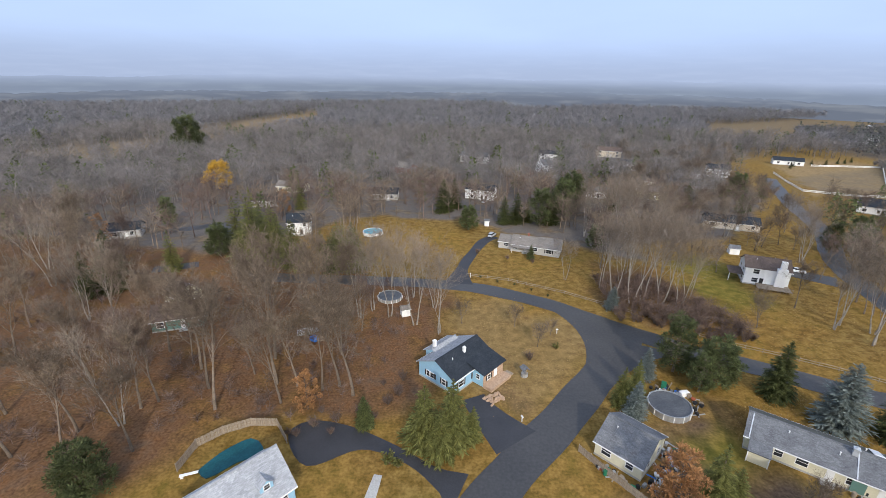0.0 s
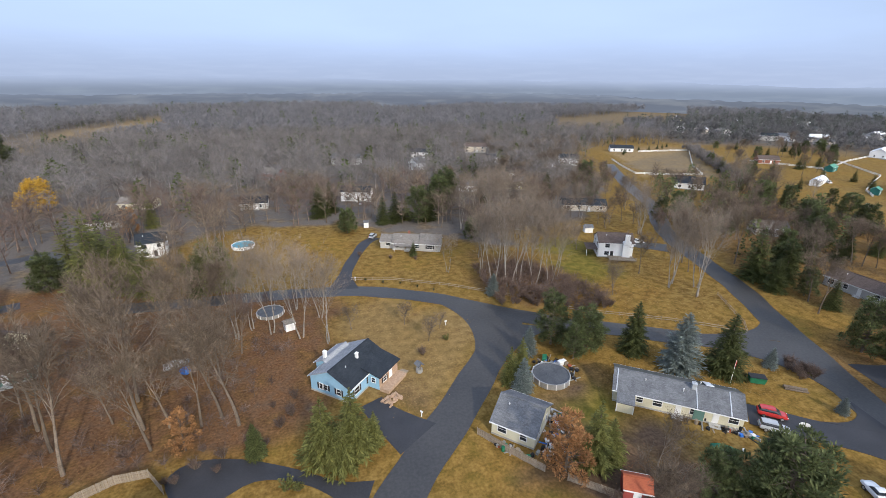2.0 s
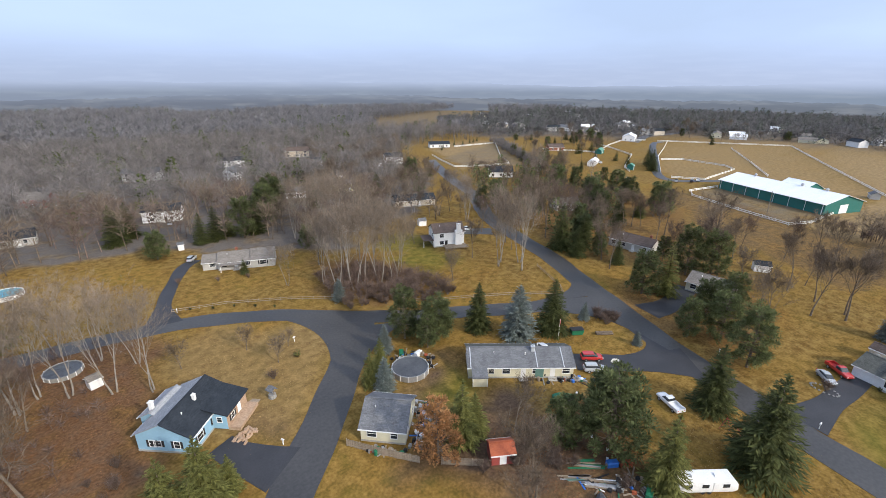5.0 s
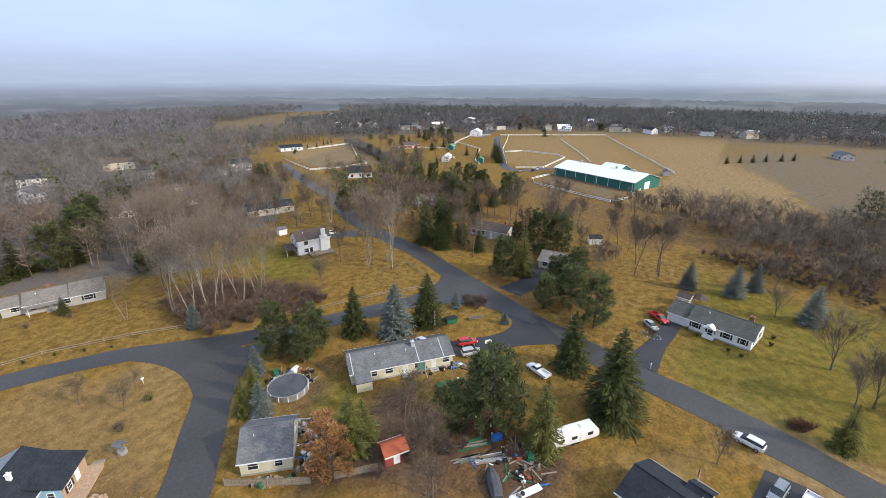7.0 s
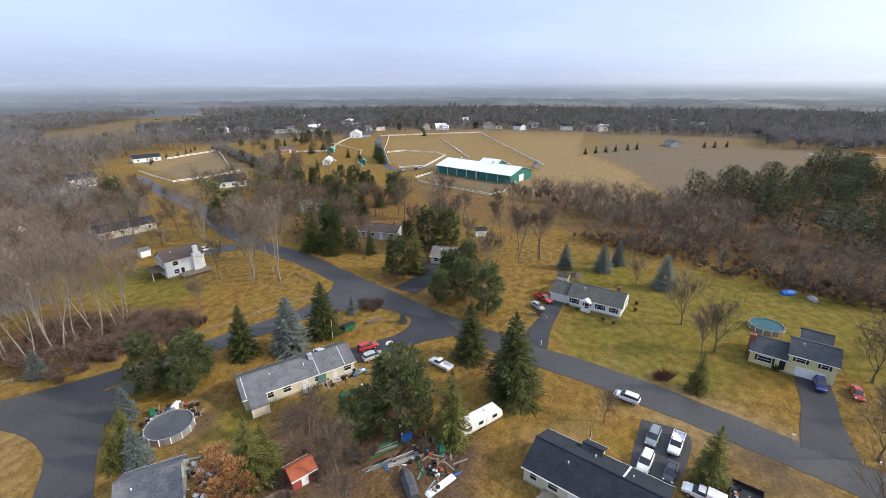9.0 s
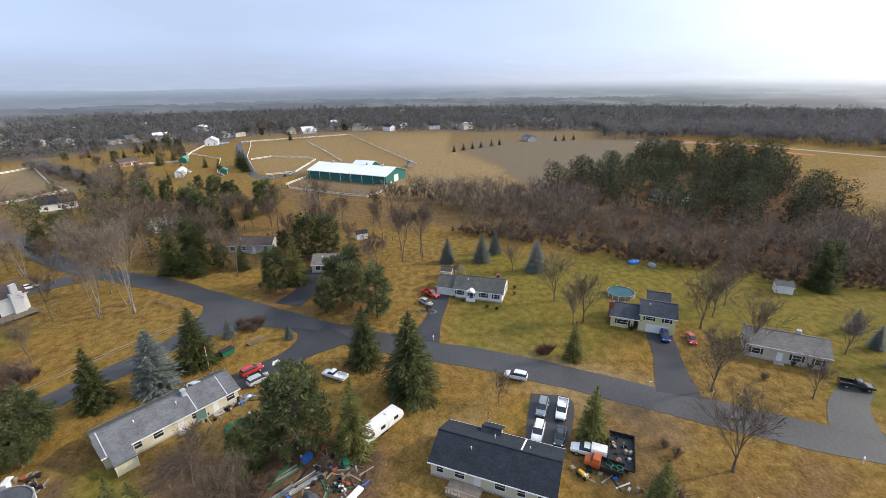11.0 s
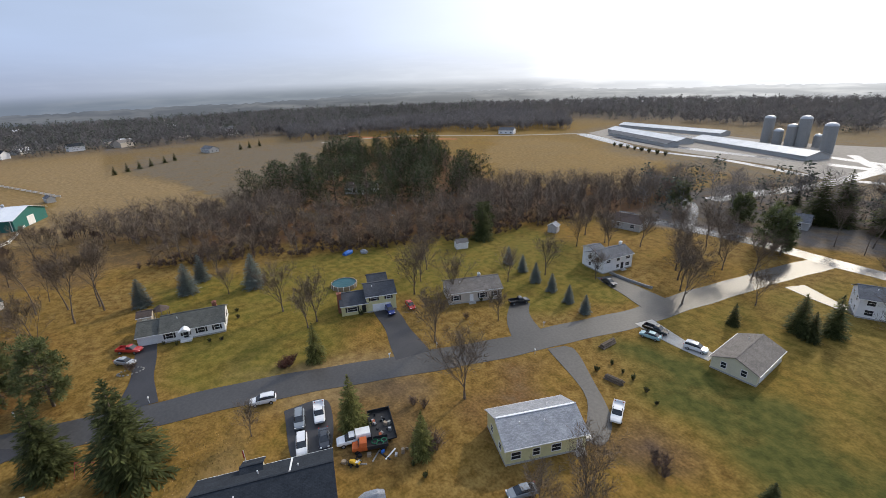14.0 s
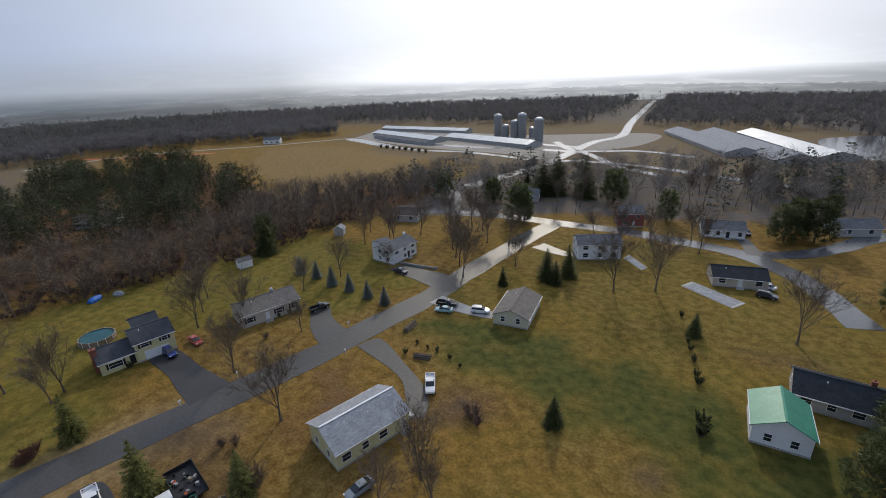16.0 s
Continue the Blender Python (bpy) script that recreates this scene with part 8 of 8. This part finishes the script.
# covered boats
for lab, x, y, t, L, key in (("small boat under a blue cover", 139.4, -52.5, -70, 4.2, "tarp_blue"), ("pale covered boat on the grass", 136.8, -57.0, 30, 2.8, "roof_light"), ("dark tarpaulin heap beside the yard", 45.8, 24.0, 40, 5.6, "darkcover"), ("white boat hull among goods", 45.5, -14.5, 72, 4.2, "roof_light"), ("grey tarpaulin heap in the leaf litter", -31.9, 92.5, 20, 5.0, "metal"), ("small blue tarpaulin in the leaf litter", -29.5, 89.6, 60, 1.8, "tarp_blue"), ("pale covered boat among the bare trees", -32.5, 103.5, -20, 4.5, "roof_light"), ("small boat on the grass by the long house", 61.0, 42.6, -37, 4.2, "green_bin")):
    bt = thing("boat", lab, "boat", x, y, t, group="covered boats")
    s = Shape()
    w = 1.0 if L < 10 else 1.5
    loft(s, [(-L / 2, w * .8, w * .5, 0.05, 0.9), (-L / 4, w, w * .45, 0.02, 1.35), (L / 6, w, w * .4, 0.02, 1.3), (L / 2 - 0.4, w * .5, w * .2, 0.1, 1.0), (L / 2, 0.12, 0.08, 0.4, 0.8)])
    part("cover", s, M[key], bt)

rs = thing("roof_sheets", "stack of white roofing sheets on the ground", "roofing sheets", 47.0, 19.4, -30)
for i in range(4):
    s = Shape()
    s.box(-2.6 + i * 0.1, -0.6, 0.02 + i * 0.05, 2.4 + i * 0.12, 0.5, 0.05 + i * 0.05)
    part("sheet", s, M["roof_white"], rs)
gz = thing("gazebo", "dark octagonal wooden gazebo behind the ranch", "gazebo", 128.5, 5.0, 0)
for i in range(8):
    a = 2 * math.pi * i / 8
    s = Shape()
    s.box(1.7 * math.cos(a) - 0.06, 1.7 * math.sin(a) - 0.06, 0, 1.7 * math.cos(a) + 0.06, 1.7 * math.sin(a) + 0.06, 2.3)
    part("post", s, M["wood"], gz)
s = Shape()
s.cyl(0, 0, 2.3, 3.5, 2.1, 0.15, 8)
part("gazebo_roof", s, M["roof_brown"], gz)


# ---- shrubs ----
def shrub_shapes(seed, h, w, leaves=False):
    r = random.Random(seed)
    stems, crown = Shape(), Shape()
    for i in range(26):
        a, t = r.uniform(0, 6.28), r.uniform(0.1, 1.0)
        q = Vector((math.cos(a) * w / 2 * t * 0.8, math.sin(a) * w / 2 * t * 0.8, h * r.uniform(0.5, 0.85)))
        b = Vector((math.cos(a) * 0.15, math.sin(a) * 0.15, -0.05))
        stems.tube(b, q, 0.03, 0.012, 3)
        for _ in range(16):
            d = Vector((r.gauss(0, 0.7), r.gauss(0, 0.7), r.uniform(0.1, 1))).normalized()
            p = b.lerp(q, r.uniform(0.35, 1))
            if leaves:
                foliage(crown, r, p, d, r.uniform(0.2, 0.45) * h * 0.35, 0.07 * h)
            else:
                side = d.cross(Vector((r.uniform(-1, 1), r.uniform(-1, 1), 0.3))).normalized() * 0.02
                crown.face([p - side, p + side, p + d * h * r.uniform(0.2, 0.5)])
    return stems, crown


SHRUB = [proto("shrub", "bare reddish-brown shrub on dry grass", "shrub", shrub_shapes(s_, 2.4, 3.0), M["bark"], M["twig_red"], "bare shrubs") for s_ in (81, 82)]
EVB = proto("evergreen_shrub", "low clipped dark evergreen shrub", "shrub", shrub_shapes(83, 1.2, 1.6, True), M["bark"], M["spruce"], "evergreen shrubs")
GOLDB = proto("evergreen_shrub", "broad golden-green juniper shrub", "shrub", shrub_shapes(84, 2.0, 3.6, True), M["bark"], M["olive"], "evergreen shrubs")
REDB = proto("shrub", "dense dark red-brown hedge shrub", "shrub", shrub_shapes(85, 1.6, 2.6), M["bark"], mat("dark_red_twigs", (0.1, 0.042, 0.028), (0.16, 0.07, 0.045), 0.5, 0.8), "bare shrubs")
for x, y, k in ((85.9, -13.6, 1.2), (86.3, -15, 1.3), (86.7, -16.4, 1.2), (85.4, -15.2, 1.2), (85.2, -14, 1.1), (87, -15.4, 1.1)):
    plant(REDB, x, y, k)
for x, y in ((49.1, -25.5), (47.6, -27)):
    plant(SHRUB[0], x, y, 1.7)
for x, y, k in ((44.1, -23, .9), (47.1, -22.6, .8), (45.2, -64.8, 1.1), (44.7, -69, .9), (41.6, -68.2, .8), (39.1, -68, 1.1), (35.5, -66.6, 1), (32.4, -64.9, .8), (-10.2, -77.7, 1.6), (-10.2, -63.8, 2.4), (-10.3, -66.5, 2.2), (-7.2, -103.5, 1.3), (-8.6, -92, 1.2), (-9, -89.1, 1.2),
                (-9.6, -85, 1.4), (-9.9, -80.2, 1.3), (107, -3, .9), (106, -5.5, .9), (110.3, 3.5, .9), (112.5, 6, .8), (115, -11, 1.0), (119, -11.5, 1.0), (97, -38, 1.4), (96.4, -37, 1.3), (83, -66, 1.2), (82, -68.5, 1.3), (11.6, 125.6, 0.8), (16.5, 122.6, .8), (21.4, 120.8, .7), (25.8, 117.1, .8), (29.9, 113.7, .7)):
    plant(EVB, x, y, k)
for i in range(8):
    plant(EVB, 226 - i * 7.5, -325 + i * 2.2, 3.2, None, "round dark evergreen bush by the farm lane")
for x, y in ((24.5, -52), (23, -51.2), (25.5, -53), (24, -53.4), (47.5, -26), (48.6, -24.6)):
    plant(SHRUB[1], x, y, 0.9)
for x, y, k in ((-8.3, 54.2, 1.1), (-6.6, 53.6, .8), (26.1, 87.5, .8), (95.4, 54.4, .6)):
    plant(GOLDB, x, y, k)
r6 = random.Random(12)
for x, y in places(7, 46, [(46, 103.5), (56, 100), (62, 97), (68.5, 93), (74, 90)], 2.0) + places(8, 16, [(95.4, 54.4), (93, 58)], 1.2) + places(9, 20, [(30, 30), (44, 38), (52, 30)], 3.0) + places(10, 14, [(-26, 60), (-14, 66), (-6, 74)], 2.0) + [(19.3, 82.9), (22, 141), (12, 146), (30, 138), (57, -31), (59, -30), (104.5, 12.6), (78, -57)]:
    plant(SHRUB[r6.randrange(2)], x, y, r6.uniform(0.6, 1.25))

# fallen leaves and scattered stones of the garden bed
bed = thing("garden_bed", "stone-edged garden bed by the drive", "garden bed", 104.4, 12.8, 80)
for i in range(18):
    a = 2 * math.pi * i / 18
    s = Shape()
    s.hull([(-0.2, -0.15, 0), (0.2, -0.15, 0), (0.2, 0.15, 0), (-0.2, 0.15, 0)], [(-0.15, -0.1, 0.2), (0.15, -0.12, 0.2), (0.14, 0.1, 0.22), (-0.15, 0.1, 0.2)])
    ob = part("edging_stone", s, M["stone"], bed)
    ob.location = (2.4 * math.cos(a), 1.2 * math.sin(a), 0)


def tufts(name, label, seed, boxes, count, h, w, material):
    """Dry grass tussocks and leaf drifts: a few blades each, joined."""
    q = scatter(seed, count, [(b, 1.0 / len(boxes)) for b in boxes])
    r = np.random.RandomState(seed)
    n_ = len(q)
    q = q + r.normal(0, 1.6, q.shape)
    base = np.concatenate([q, np.zeros((n_, 1))], 1)
    vs = []
    for k in range(3):
        a = r.uniform(0, 2 * np.pi, n_)
        out = np.stack([np.cos(a), np.sin(a), np.zeros(n_)], 1)
        side = np.stack([-np.sin(a), np.cos(a), np.zeros(n_)], 1) * (w * r.uniform(0.6, 1.4, n_))[:, None]
        hh = (h * r.uniform(0.5, 1.3, n_))[:, None] * np.array([0, 0, 1.0])
        vs.append(np.stack([base - side, base + side, base + out * h * 0.8 + hh], 1))
    v = np.concatenate(vs).reshape(-1, 3)
    me = bpy.data.meshes.new(name)
    me.from_pydata(v.tolist(), [], np.arange(len(v)).reshape(-1, 3).tolist())
    me.materials.append(material)
    me.update()
    return tagged(new(name, me), label, "grass", "", "stuff")


LAWN = [[(7, 111), (18, 111), (35, 96), (31, 85), (14, 64), (8, 71), (4, 91)], [(50, 60), (66, 76), (88, 58), (80, 52), (66, 64)], [(60, 24), (76, 30), (86, 26), (80, 8), (70, -6), (62, 6)], [(62, 92), (98, 74), (110, 96), (112, 120), (88, 118), (66, 104)]]
M["straw"] = leaf_mat("straw_tussock", (0.2, 0.13, 0.055), (0.4, 0.275, 0.12), 0.2, 0.1, 0.2)
M["brown_leaf"] = leaf_mat("fallen_brown_leaves", (0.1, 0.05, 0.026), (0.26, 0.13, 0.06), 0.2, 0.1, 0.2)
tufts("grass_tussocks", "dry straw-coloured grass tussocks", 31, LAWN, 7000, 0.13, 0.07, M["straw"])
tufts("fallen_leaves", "drifts of brown fallen leaves", 32, [[(-22, 66), (-8, 72), (-2, 94), (-6, 118), (-60, 124), (-90, 70), (-44, 64)], [(-22, 66), (-8, 72), (-2, 94), (-6, 118), (-60, 124), (-90, 70), (-44, 64)], [(38, 28), (44, 46), (58, 40), (62, 18), (46, 16)]], 14000, 0.08, 0.11, M["brown_leaf"])
